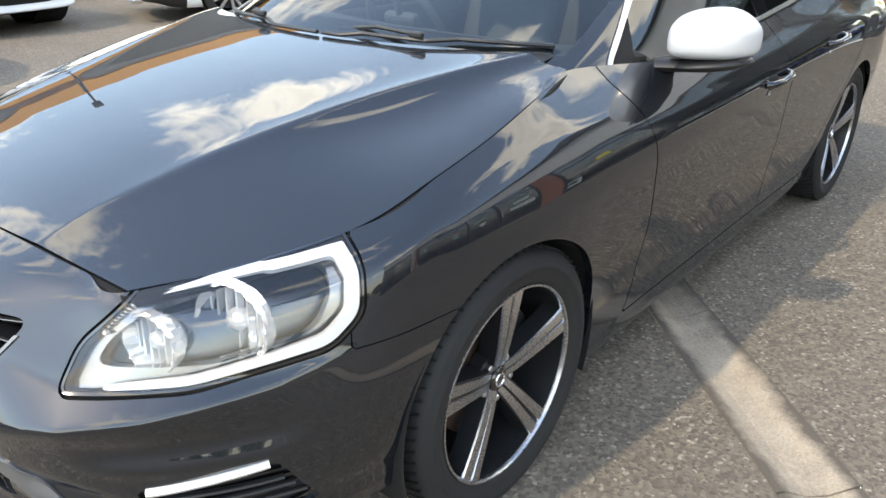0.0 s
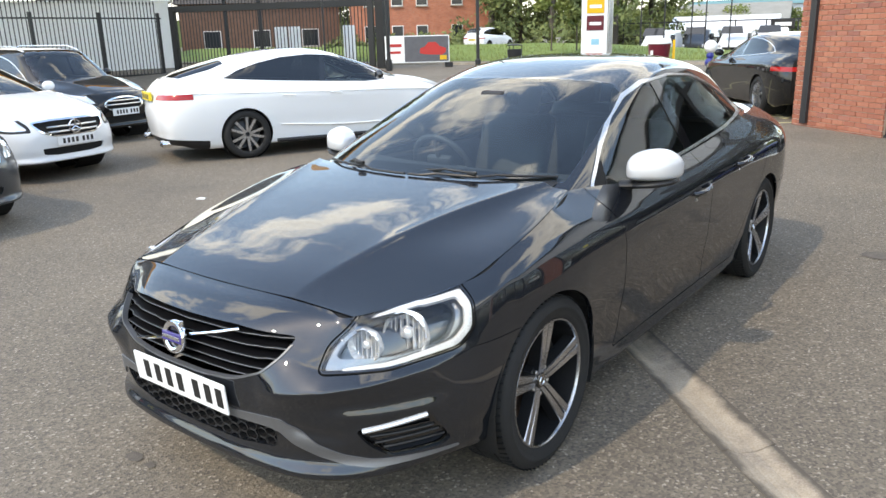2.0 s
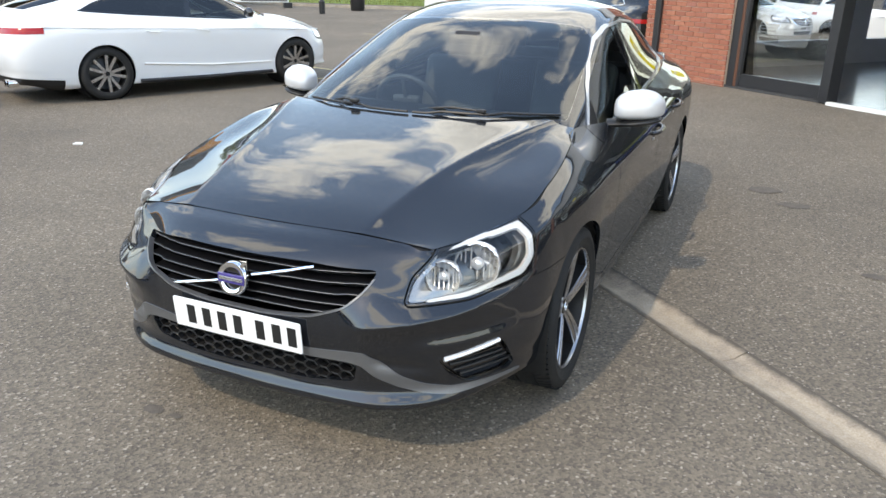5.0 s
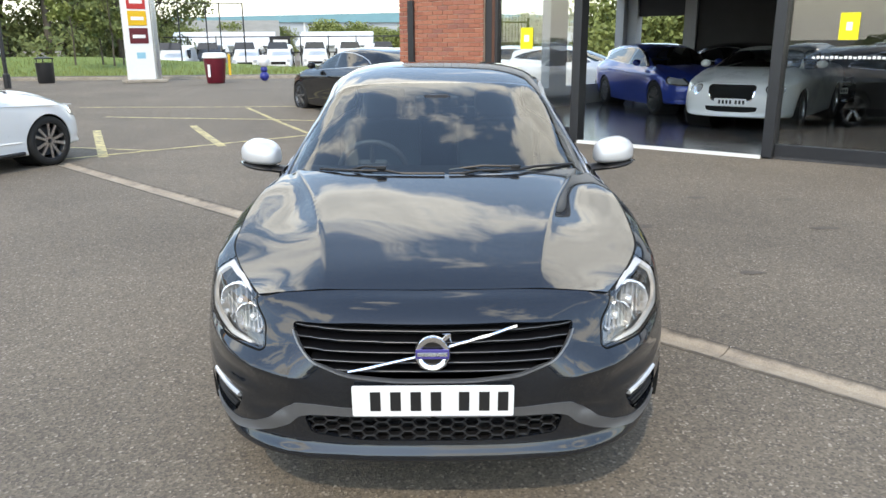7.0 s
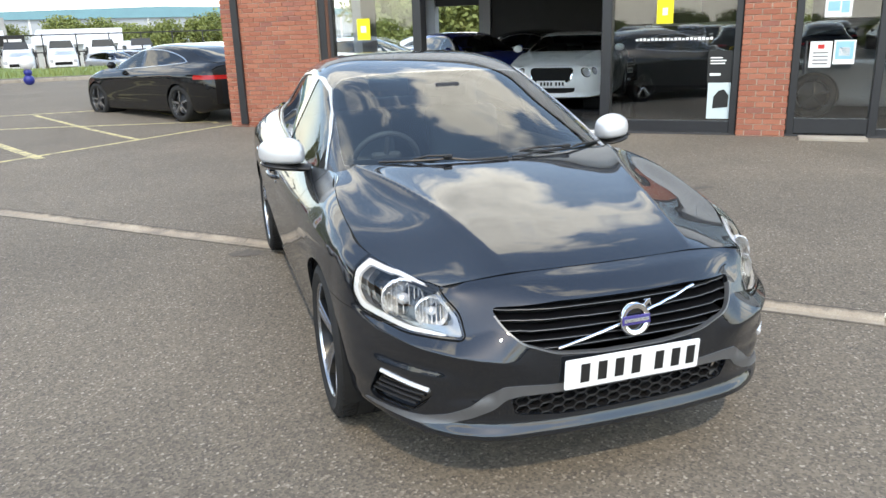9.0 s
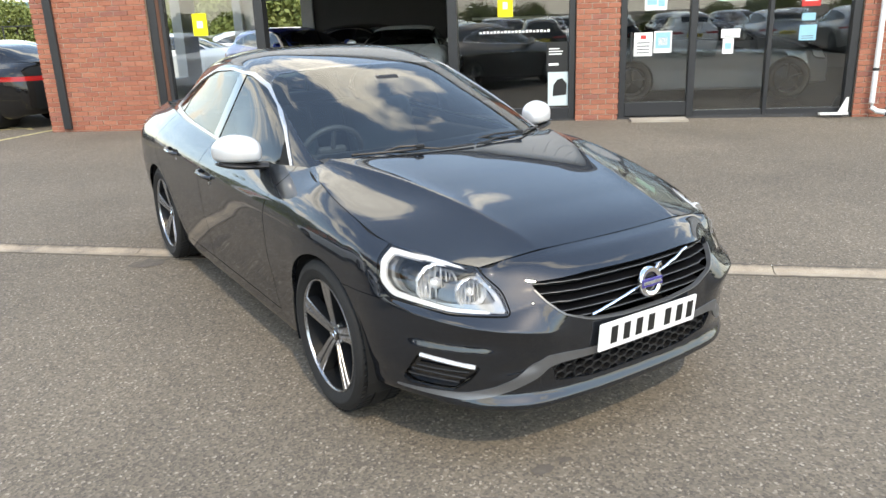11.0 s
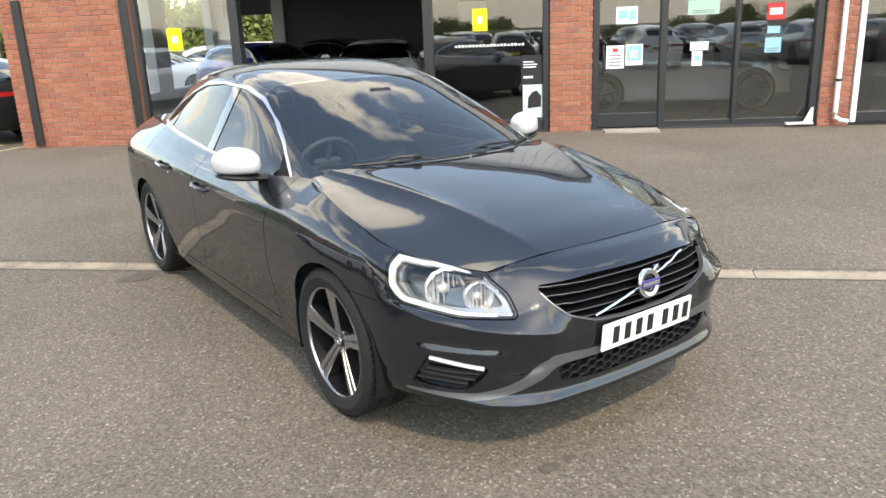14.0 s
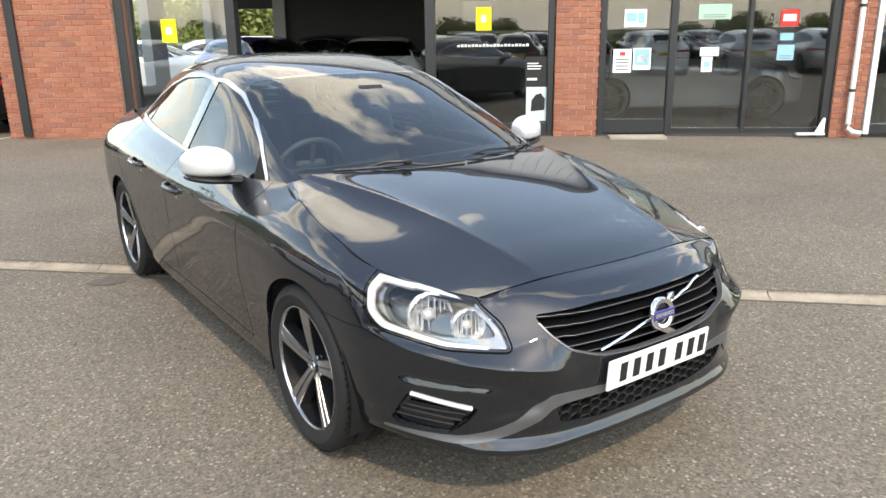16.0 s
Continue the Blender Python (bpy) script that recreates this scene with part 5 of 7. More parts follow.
# door mirrors
for sx in (1, -1):
    g = new("door_mirror")
    g.parent = hero
    cap = bmesh.new()
    bmesh.ops.create_uvsphere(cap, u_segments=36, v_segments=20, radius=1)
    for v in cap.verts:
        x, y, z = (math.copysign(abs(q) ** e, q) for q, e in zip(v.co, (0.64, 0.9, 0.70)))
        yy = (0.118 - 0.03 * max(x, 0) ** 2) * y if y < 0 else 0.012 * y
        zz = (0.082 - 0.030 * max(x, 0) ** 2 - 0.008 * max(-x, 0)) * z if z > 0 else 0.054 * math.copysign(abs(z) ** 0.7, z)
        v.co = (sx * (0.940 + 0.112 * x), 0.850 + yy + 0.026 * x, 1.030 + zz + 0.006 * x)
    bmesh.ops.recalc_face_normals(cap, faces=cap.faces)
    smooth(part("mirror_cap", cap, M_SILVER, g, "silver mirror cap"), 60)
    base = bmesh.new()
    bmesh.ops.create_uvsphere(base, u_segments=28, v_segments=12, radius=1)
    for v in base.verts:
        x, y, z = v.co
        v.co = (sx * (0.948 + 0.10 * x), 0.825 + 0.085 * y + 0.02 * x, 0.966 + 0.020 * z + 0.014 * x)
    smooth(part("mirror_base", base, M_BLACK, g, "black mirror underside"), 60)
    smooth(part("mirror_arm", tube_bm([(sx * 0.80, 0.80, 0.950), (sx * 0.86, 0.81, 0.955), (sx * 0.95, 0.825, 0.966)], 0.055, 12, flat=0.36), M_BLACK, g))
    part("turn_lamp", box_bm(sx * 1.02, sx * 1.049, 0.80, 0.845, 0.985, 0.993, 0.003), M_LENS, g)
    mg = lathe_bm(((0.0, 0.0), (1.0, 0.0), (1.0, -0.004)), 28, "Y")
    for v in mg.verts:
        v.co = (sx * (0.955 + 0.082 * v.co.x), 0.864 + v.co.y, 1.037 + 0.062 * v.co.z)
    part("mirror_glass", mg, M_REFLECT, g, "mirror glass")

# door handles
def flank(y, z):
    d = (FLANK.v[:, 1] - y) ** 2 + (FLANK.v[:, 2] - z) ** 2
    return float(FLANK.v[int(np.argmin(d)), 0])


FLANK = Sheet.loft(body_rows(), 80, 240, flip=True)
FLANK = Sheet(FLANK.v[(FLANK.v[:, 1] > 0.2) & (FLANK.v[:, 0] > 0.7)], None, None, [])
for k, (dy, dz, dobs) in enumerate(((1.50, 0.815, doors), (2.20, 0.862, doors_rear))):
    for sx, d in zip((1, -1), dobs):
        x = flank(dy, dz)
        # near-black bulge stands in for the shaded scoop behind the handle
        cup = bmesh.new()
        bmesh.ops.create_uvsphere(cup, u_segments=20, v_segments=10, radius=1)
        for v in cup.verts:
            v.co = (sx * (x - 0.002 + 0.006 * v.co.x), dy - 0.045 + 0.06 * v.co.y, dz - 0.006 + 0.026 * v.co.z)
        smooth(part("handle_cup", cup, M_VOID, d))
        pts = [(sx * (x + a), dy + b, dz + c) for a, b, c in ((-0.004, -0.105, -0.006), (0.018, -0.088, -0.004), (0.030, -0.04, 0.0), (0.031, 0.03, 0.004), (0.022, 0.08, 0.008), (-0.004, 0.098, 0.010))]
        hob = smooth(part("door_handle", tube_bm(pts, 0.0135, 10, flat=0.9), M_PAINT, d), 60)
        part("handle_strip", tube_bm([(sx * (x + 0.041), dy - 0.05, dz + 0.004), (sx * (x + 0.042), dy + 0.05, dz + 0.009)], 0.003, 6), M_CHROME, hob)
        part("lock_barrel", box_bm(sx * (x - 0.002), sx * (x + 0.006), dy - 0.085, dy - 0.068, dz - 0.045, dz - 0.03, 0.003), M_SATIN, d)

# wipers
def glass_pt(x, t, lift=0.012):
    """A point on the screen: t from its foot to its head."""
    q = SCREEN.uv
    d = (SCREEN.v[:, 0] - abs(x)) ** 2 + (0.35 * (q[:, 0] - t)) ** 2
    k = int(np.argmin(d))
    p = SCREEN.v[k] + SCREEN.n[k] * lift
    return (x, float(p[1]), float(p[2]))


SCREEN = Sheet.loft(cabin_cols(), 120, 60, flip=True)
SCREEN = Sheet(SCREEN.v[SCREEN.uv[:, 0] < 3], SCREEN.n[SCREEN.uv[:, 0] < 3], SCREEN.uv[SCREEN.uv[:, 0] < 3], [])
for (x0, t0), (x1, t1), piv in (((0.06, 0.20), (0.66, 0.36), (0.30, 0.2)), ((-0.55, 0.26), (0.04, 0.22), (-0.18, 0.18))):
    g = new("wiper")
    g.parent = hero
    pts = [glass_pt(x0 + (x1 - x0) * t, t0 + (t1 - t0) * t, 0.014) for t in np.linspace(0, 1, 10)]
    part("wiper_blade", tube_bm(pts, 0.006, 6), M_BLACK, g)
    a = glass_pt(piv[0], piv[1], 0.02)
    mid = glass_pt(x0 + (x1 - x0) * 0.52, t0 + (t1 - t0) * 0.52, 0.030)
    root = (piv[0] - 0.24, float(0.225 + 0.3 * (piv[0] - 0.24) ** 2 + 0.06), float(hood_z(piv[0] - 0.24, 0.235)) + 0.012)
    part("wiper_arm", tube_bm([root, ((root[0] + mid[0]) / 2, (root[1] + mid[1]) / 2, (root[2] + mid[2]) / 2 + 0.012), mid], 0.006, 6), M_BLACK, g)
    part("arm_joint", box_bm(mid[0] - 0.028, mid[0] + 0.016, mid[1] - 0.010, mid[1] + 0.010, mid[2] - 0.008, mid[2] + 0.008, 0.004), M_BLACK, g)

# cabin fittings
dash = bmesh.new()
rows = []
for x in np.linspace(-0.70, 0.70, 21):
    y0 = 0.42 + 0.22 * x * x
    rows.append([dash.verts.new((x, y0 + a, z)) for a, z in ((0.0, 0.985), (0.18, 0.99), (0.34, 0.965), (0.44, 0.93), (0.46, 0.80), (0.36, 0.55))])
for p, q in zip(rows, rows[1:]):
    for j in range(5):
        dash.faces.new((p[j], p[j + 1], q[j + 1], q[j]))
bmesh.ops.recalc_face_normals(dash, faces=dash.faces)
smooth(part("dashboard", dash, M_DASH, hero, "charcoal dashboard"), 60)
wheel_m = pose(-0.36, 1.02, 0.905, -66)
st = new("steering_wheel")
st.parent = hero
st.matrix_local = wheel_m
ringpts = [(0.185 * math.cos(a), 0.185 * math.sin(a), 0) for a in np.linspace(0, 2 * math.pi, 41)[:-1]]
smooth(part("wheel_ring", tube_bm(ringpts, 0.016, 10, True), M_SEAT, st), 60)
part("wheel_boss", box_bm(-0.085, 0.085, -0.07, 0.06, -0.03, 0.02, 0.02, 2), M_DASH, st)
for a, b in (((-0.17, 0.0), (-0.08, 0.0)), ((0.17, 0.0), (0.08, 0.0)), ((0, -0.17), (0, -0.06))):
    part("wheel_spoke", tube_bm([(a[0], a[1], 0), (b[0], b[1], -0.01)], 0.014, 8), M_DASH, st)


def seat(x, y, wide=0.50, rear=False):
    s = new("rear_bench" if rear else "front_seat")
    s.parent = hero
    part("cushion", box_bm(x - wide / 2, x + wide / 2, y - 0.25, y + 0.27, 0.40, 0.56, 0.05, 3), M_SEAT, s)
    bm = box_bm(-wide / 2, wide / 2, -0.06, 0.06, 0, 0.62, 0.045, 3)
    bmesh.ops.transform(bm, matrix=pose(x, y + 0.27, 0.53, -20), verts=bm.verts)
    smooth(part("backrest", bm, M_SEAT, s), 50)
    for hx in ((x,) if not rear else (x - 0.4, x + 0.4)):
        bm = box_bm(-0.13, 0.13, -0.045, 0.045, 0.0, 0.19, 0.04, 3)
        bmesh.ops.transform(bm, matrix=pose(hx, y + 0.475, 1.11 if not rear else 1.08, -14), verts=bm.verts)
        smooth(part("head_restraint", bm, M_SEAT, s), 50)


seat(-0.37, 1.38)
seat(0.37, 1.38)
seat(0.0, 2.28, 1.24, True)
bm = box_bm(-0.125, 0.125, -0.02, 0.02, -0.035, 0.035, 0.018, 3)
bmesh.ops.transform(bm, matrix=pose(0.0, 1.02, 1.285, 12), verts=bm.verts)
part("rear_view_mirror", bm, M_BLACK, hero)
box("sensor_housing", -0.075, 0.075, 0.965, 1.04, 1.285, 1.325, M_BLACK, hero, 0.015)
box("parcel_shelf", -0.6, 0.6, 2.62, 3.2, 1.02, 1.05, M_DASH, hero, 0.01)
box("cabin_floor", -0.76, 0.76, 0.36, 3.0, 0.30, 0.33, M_DASH, hero, 0.01)
for sx in (1, -1):
    box("door_card", sx * 0.77, sx * 0.80, 0.6, 2.7, 0.33, 0.93, M_DASH, hero, 0.01)
# ---------------------------------------------------------------- other cars
PAINTS = {
    "white": paint("white car paint", (0.78, 0.79, 0.79), 0.0, 0.3),
    "black": paint("black car paint", (0.006, 0.006, 0.0065), 0.1, 0.3),
    "grey": paint("slate car paint", (0.05, 0.055, 0.062), 0.5, 0.3, 1.0),
    "blue": paint("deep blue car paint", (0.02, 0.05, 0.28), 0.3, 0.3, 1.0),
    "silver": paint("silver car paint", (0.42, 0.43, 0.44), 0.7, 0.3, 1.0),
    "graphite": paint("graphite car paint", (0.15, 0.155, 0.16), 0.6, 0.3, 1.0),
    "pearl": paint("pearl white car paint", (0.82, 0.83, 0.81), 0.0, 0.25),
}
M_TAIL = worn("red tail lamp", (0.35, 0.008, 0.008), 0.15, var=0.1, scale=20)
M_YPLATE = worn("yellow plate", (0.75, 0.55, 0.03), 0.45, var=0.05, scale=8)


def auto(name, label, m, coat, wheelbase=2.8, fo=0.88, ro=1.05, width=1.85, height=1.44, belt=1.0, tail="saloon", grille="wide", spokes=10, group="", glass=None, rim=None, quality=1.0, roof=None, lamps="sweep"):
    """A parked car in the same way of building: lengthwise lines bent to its own measures."""
    car = thing(name, label, "car", m, group)
    coat = PAINTS[coat]
    glass_m = glass or M_PRIVACY
    kx, kz = width / 1.86, height / 1.478

    def warp(P):
        P = np.array(P, float)
        x, y, z = P[..., 0] * kx, P[..., 1], P[..., 2]
        y = np.where(y < 0, y * fo / 0.96, np.where(y < WB, y * wheelbase / WB, wheelbase + (y - WB) * ro / 0.91))
        zb = 1.0 * belt
        z = np.where(z < 1.0, z * zb, zb + (z - 1.0) * (height - zb) / 0.478)
        return np.stack([x, y, z], -1)

    rows, cols = body_rows(), cabin_cols()
    if tail == "fast":
        for j, (dy, dz) in enumerate(((0, 0), (0, 0), (0, 0), (0, 0), (0, 0.0), (0.05, -0.02), (0.12, -0.045), (0.22, -0.055), (0.12, 0.0))):
            cols[j, :, 1] += dy
            cols[j, :5, 2] += dz
    if tail == "hatch":
        for j, (dy, dz) in enumerate(((0, 0), (0, 0), (0, 0), (0, 0), (0, 0), (0.1, 0.01), (0.35, 0.03), (0.42, 0.06), (0.20, 0.0))):
            cols[j, :, 1] += dy
            cols[j, :5, 2] += dz
    if tail == "box":
        for j, (dy, dz) in enumerate(((-0.05, 0), (-0.12, 0.02), (-0.22, 0.05), (-0.35, 0.05), (-0.1, 0.01), (0.1, 0.02), (0.42, 0.06), (0.52, 0.12), (0.22, 0.0))):
            cols[j, :, 1] += dy
            cols[j, :5, 2] += dz
    q = quality
    body = Sheet.loft(warp(rows), int(44 * q), int(120 * q), flip=True, sym=(True, True))
    top = Sheet.loft(warp(cols), int(70 * q), int(36 * q), flip=True, sym=(True, False))
    na, nb = int(24 * q), int(30 * q)
    A, B = np.meshgrid(np.linspace(-1, 1, 2 * na - 1), np.linspace(0, 1, nb), indexing="ij")
    Y = -0.77 + B
    for _ in range(12):
        X = A * hood_edge(Y)
        Y = front_edge(X) + B * (0.235 + 0.30 * X * X - front_edge(X))
    X = A * hood_edge(Y)
    Sheet.grid(warp(np.stack([X, Y, hood_z(X, Y)], 2))).show("bonnet", coat, car, 0.01)

    def pair(sheet, nm, mat, fold=0.0, lab=""):
        for k in (sheet, sheet.mirrored()):
            k.show(nm, mat, car, fold, lab)

    def one(sheet, nm, mat, fold=0.0, lab=""):
        sheet.joined(sheet.mirrored()).show(nm, mat, car, fold, lab, skip=lambda p: abs(p[0]) < 1e-4)

    wr = 0.335
    arch = np.where(body.v[:, 0] > 0.5, np.minimum(np.hypot(body.v[:, 1], body.v[:, 2] - wr), np.hypot(body.v[:, 1] - wheelbase, body.v[:, 2] - wr)) - 0.365, 1.0)
    _, body = body.cut(arch)
    kk = fo / 0.96
    G = {"wide": GRILLE, "oval": rounded([(0.36 * math.cos(a), 0.60 + 0.10 * math.sin(a)) for a in np.linspace(0, 6.28, 17)[:-1]], 0.02),
         "upright": rounded(((-0.37, 0.735), (0.37, 0.735), (0.35, 0.60), (0.31, 0.515), (-0.31, 0.515), (-0.35, 0.60)), 0.05), "mesh": rounded(((-0.36, 0.72), (0.36, 0.72), (0.33, 0.55), (-0.33, 0.55)), 0.05), "van": rounded(((-0.5, 0.66), (0.5, 0.66), (0.45, 0.56), (-0.45, 0.56)), 0.03)}[grille]
    G = [(x, z * belt) for x, z in G]
    gr, body = body.cut(np.where(body.v[:, 1] < -0.55 * kk, inside(face(body.v), G), 1.0))
    one(gr.moved(-0.03), "grille", M_VOID)
    rim_f = inside(face(body.v), G) - 0.02
    gs, body = body.cut(np.where(body.v[:, 1] < -0.55 * kk, rim_f, 1.0))
    one(gs.moved(0.006), "grille_surround", M_CHROME, 0.02)
    for z in (0.60, 0.66) if grille != "upright" else ():
        e = 0.34
        pts = [(x, float(gr.v[np.argmin((gr.v[:, 0] - abs(x)) ** 2 + (gr.v[:, 2] - z * belt) ** 2), 1]) - 0.004, z * belt) for x in np.linspace(-e, e, 12)]
        part("grille_bar", tube_bm(pts, 0.012, 6), M_SATIN, car)
    lip = [(x, z * belt) for x, z in INTAKE]
    it, body = body.cut(np.where(body.v[:, 1] < -0.55 * kk, inside(face(body.v), lip), 1.0))
    one(it.moved(-0.03), "lower_intake", M_VOID)
    shapes = [LAMP]
    if lamps == "round":
        shapes = [[(cu + r * math.cos(a), cz + r * math.sin(a)) for a in np.linspace(0, 2 * math.pi, 25)[:-1]] for cu, cz, r in ((-0.075, 0.672, 0.088), (0.105, 0.690, 0.066))]
    for shape in shapes:
        L = [(u, z * belt) for u, z in shape]
        hl, body = body.cut(np.where((body.v[:, 1] < -0.28) & (body.v[:, 0] > 0.3), inside(diag(body.v), L), 1.0))
        core, ring = hl.cut(inside(diag(hl.v), L) + (0.016 if lamps == "round" else 0.03))
        pair(ring.moved(-0.004), "headlamp_rim", M_BLACK if lamps == "sweep" else M_CHROME, 0.01)
        pair(core.moved(-0.012), "headlamp", M_BEZEL, 0.02, "clear headlamp")
    tl, body = body.cut(np.where((body.v[:, 1] > wheelbase + (0.48 if tail == "coupe" else 0.60) * ro) & (body.v[:, 0] > 0.38 * kx), np.abs(body.v[:, 2] - (0.87 if tail == "fast" else 0.82) * belt - 0.02 * (body.v[:, 0] - 0.5)) - 0.036, 1.0))
    pair(tl.moved(0.004), "tail_lamp", M_TAIL, 0.02, "red tail lamp")
    # door joints as narrow open lines
    for y0 in (0.60, 1.64) + (() if tail in ("coupe", "van") else (2.45,)):
        yy = y0 * wheelbase / WB
        gapf = np.where((body.v[:, 2] > 0.27) & (body.v[:, 0] > 0.5), np.abs(body.v[:, 1] - yy) - 0.004, 1.0)
        cutj, body = body.cut(gapf)
    if tail == "fast":
        vl, body = body.cut(np.where((body.v[:, 1] > wheelbase + 0.5), body.v[:, 2] - 0.285 - 0.05 * np.clip((body.v[:, 1] - wheelbase - 0.5) / 0.6, 0, 1), 1.0))
        one(vl, "rear_valance", M_BLACK, 0.02, "black lower valance")
    one(body, "body", coat, 0.02)
    inner = Sheet.loft(warp(rows) * np.array([0.97, 0.985, 0.985]), 14, 46, flip=True, sym=(True, True))
    _, inner = inner.cut(np.where(inner.v[:, 0] > 0.5, np.minimum(np.hypot(inner.v[:, 1], inner.v[:, 2] - wr), np.hypot(inner.v[:, 1] - wheelbase, inner.v[:, 2] - wr)) - 0.38, 1.0))
    one(inner, "body_lining", M_VOID)
    sc, top = top.cut(inside(top.uv, rounded(((0.14, -2), (2.95, -2), (2.95, 2.1), (2.6, 2.7), (0.7, 2.93), (0.14, 2.93)), 0.1)))
    one(sc, "windscreen", M_SCREEN if not glass else glass)
    dl = warp(np.stack([np.zeros(len(DLO)), [p[0] for p in DLO], [p[1] for p in DLO]], 1))[:, 1:]
    if tail in ("fast", "hatch", "box"):
        sh = {"fast": 0.12, "hatch": 0.45, "box": 0.55}[tail]
        dl = np.array([(y + sh * max(0, (y - 1.7) / 1.2) ** 1.2 * wheelbase / WB, z + (0.035 if tail != "fast" else -0.02) * max(0, (y - 1.7) / 1.2) * (1 if z > 1.12 else 0)) for y, z in dl])
    sg, top = top.cut(np.where(top.uv[:, 1] > 2.6, inside(top.v[:, 1:], dl), 1.0))
    tr, sg = sg.cut(-(inside(sg.v[:, 1:], dl) + 0.012))
    pair(tr.moved(0.003), "window_trim", M_GLOSSBLACK if coat is not PAINTS["black"] else M_SATIN, 0.008)
    bp, sg = sg.cut(np.abs(sg.v[:, 1] - 1.60 * wheelbase / WB + 0.2 * (sg.v[:, 2] - 1)) - 0.04)
    pair(bp, "pillar_cover", M_GLOSSBLACK)
    w1, w2 = sg.cut(sg.v[:, 1] - 1.60 * wheelbase / WB + 0.2 * (sg.v[:, 2] - 1))
    pair(w1, "front_window", M_TINT if not glass else glass)
    pair(w2, "rear_window", glass_m)
    rw, top = top.cut(inside(top.uv, rounded(((6.15, -2), (7.7, -2), (7.7, 2.3), (6.5, 2.7), (6.15, 2.2)), 0.1)))
    one(rw, "rear_screen", glass_m)
    one(top, "roof", PAINTS[roof] if roof else coat, 0.006)
    X, Yb = np.meshgrid(np.linspace(-1, 1, 15), np.linspace(0, 1, 8), indexing="ij")
    lid = np.stack([X * (0.72 - 0.18 * Yb**2), 3.02 + Yb * 0.51 - 0.09 * np.abs(X) ** 3, 1.088 - 0.03 * X**2 + 0.014 * Yb**3], 2)
    Sheet.grid(warp(lid)).show("boot_lid", coat, car, 0.03)
    box("cabin_lining", -0.66 * kx, 0.66 * kx, 0.45, wheelbase + 0.3, 0.3, 0.93 * belt, M_DASH, car, 0.05)
    for sx in (-0.36, 0.36):
        box("seat_back", sx - 0.22, sx + 0.22, 1.55, 1.70, 0.7, 1.12 * belt, M_SEAT, car, 0.06)
    for sx in (1, -1):
        bm = bmesh.new()
        bmesh.ops.create_uvsphere(bm, u_segments=18, v_segments=10, radius=1)
        for v in bm.verts:
            v.co = (sx * (width / 2 + 0.045 + 0.095 * v.co.x), 0.80 + 0.06 * v.co.y, belt + 0.05 + 0.07 * v.co.z)
        smooth(part("door_mirror", bm, M_GLOSSBLACK if tail == "fast" else coat, car), 60)
        for y in (1.45, 2.15)[: 1 if tail == "coupe" else 2]:
            yy = y * wheelbase / WB
            part("door_handle", tube_bm([(sx * (width / 2 - 0.005), yy - 0.09, 0.82 * belt), (sx * (width / 2 + 0.02), yy - 0.05, 0.825 * belt), (sx * (width / 2 + 0.02), yy + 0.05, 0.835 * belt), (sx * (width / 2 - 0.005), yy + 0.09, 0.84 * belt)], 0.011, 6), coat, car)
        for cy in (0.0, wheelbase):
            w = new("wheel")
            w.parent = car
            w.matrix_local = pose(sx * (width / 2 - 0.125), cy, wr, 0, 0, 0 if sx > 0 else 180)
            smooth(part("tyre", lathe_bm(((0.236, -0.10), (0.30, -0.115), (0.332, -0.085), (0.335, 0.0), (0.333, 0.085), (0.30, 0.113), (0.245, 0.106), (0.236, 0.096)), 36), M_RUBBER, w), 50)
            smooth(part("rim", lathe_bm(((0.21, -0.1), (0.235, 0.0), (0.24, 0.096), (0.243, 0.104), (0.249, 0.102), (0.249, 0.09)), 36), rim or M_RIM, w), 40)
            smooth(part("hub", lathe_bm(((0.0, 0.072), (0.04, 0.07), (0.06, 0.055), (0.20, 0.0)), 24), M_RIMDARK, w), 40)
            bm = bmesh.new()
            for k in range(spokes):
                pr = prism_bm(((-0.016, 0.03), (0.016, 0.03), (0.026, 0.242), (-0.011, 0.242)), 0.066, 0.084, "YZ")
                bmesh.ops.transform(pr, matrix=Matrix.Rotation(2 * math.pi * (k + (0.18 if k % 2 else 0)) / spokes, 4, "X"), verts=pr.verts)
                part("spoke", pr, rim or M_RIM, w)
            bm.free()
            part("wheel_house", lathe_bm(((0.355, -0.34), (0.36, 0.06)), 28), M_VOID, w)
    box("underbody", -0.74 * kx, 0.74 * kx, -0.3, wheelbase + 0.4, 0.19, 0.3, M_VOID, car, 0.03)
    fy = -fo * 1.012
    box("front_plate", -0.26, 0.26, fy - 0.006, fy + 0.004, 0.43 * belt, 0.54 * belt, M_WHITE, car, 0.003)
    for k in range(7):
        x = -0.19 + k * 0.06 + (0.03 if k > 3 else 0)
        box("plate_bar", x, x + 0.035, fy - 0.0075, fy - 0.0062, 0.455 * belt, 0.515 * belt, M_INK, car, 0)
    ry = wheelbase + ro * 1.012
    pz = 0.14 if tail == "fast" else 0.0
    box("rear_plate", -0.26, 0.26, ry - 0.03, ry + 0.006, 0.68 * belt + pz, 0.79 * belt + pz, M_YPLATE, car, 0.003)
    for k in range(7):
        x = -0.19 + k * 0.06 + (0.03 if k > 3 else 0)
        box("plate_bar", x, x + 0.035, ry + 0.0062, ry + 0.0075, 0.705 * belt + pz, 0.765 * belt + pz, M_INK, car, 0)
    return car


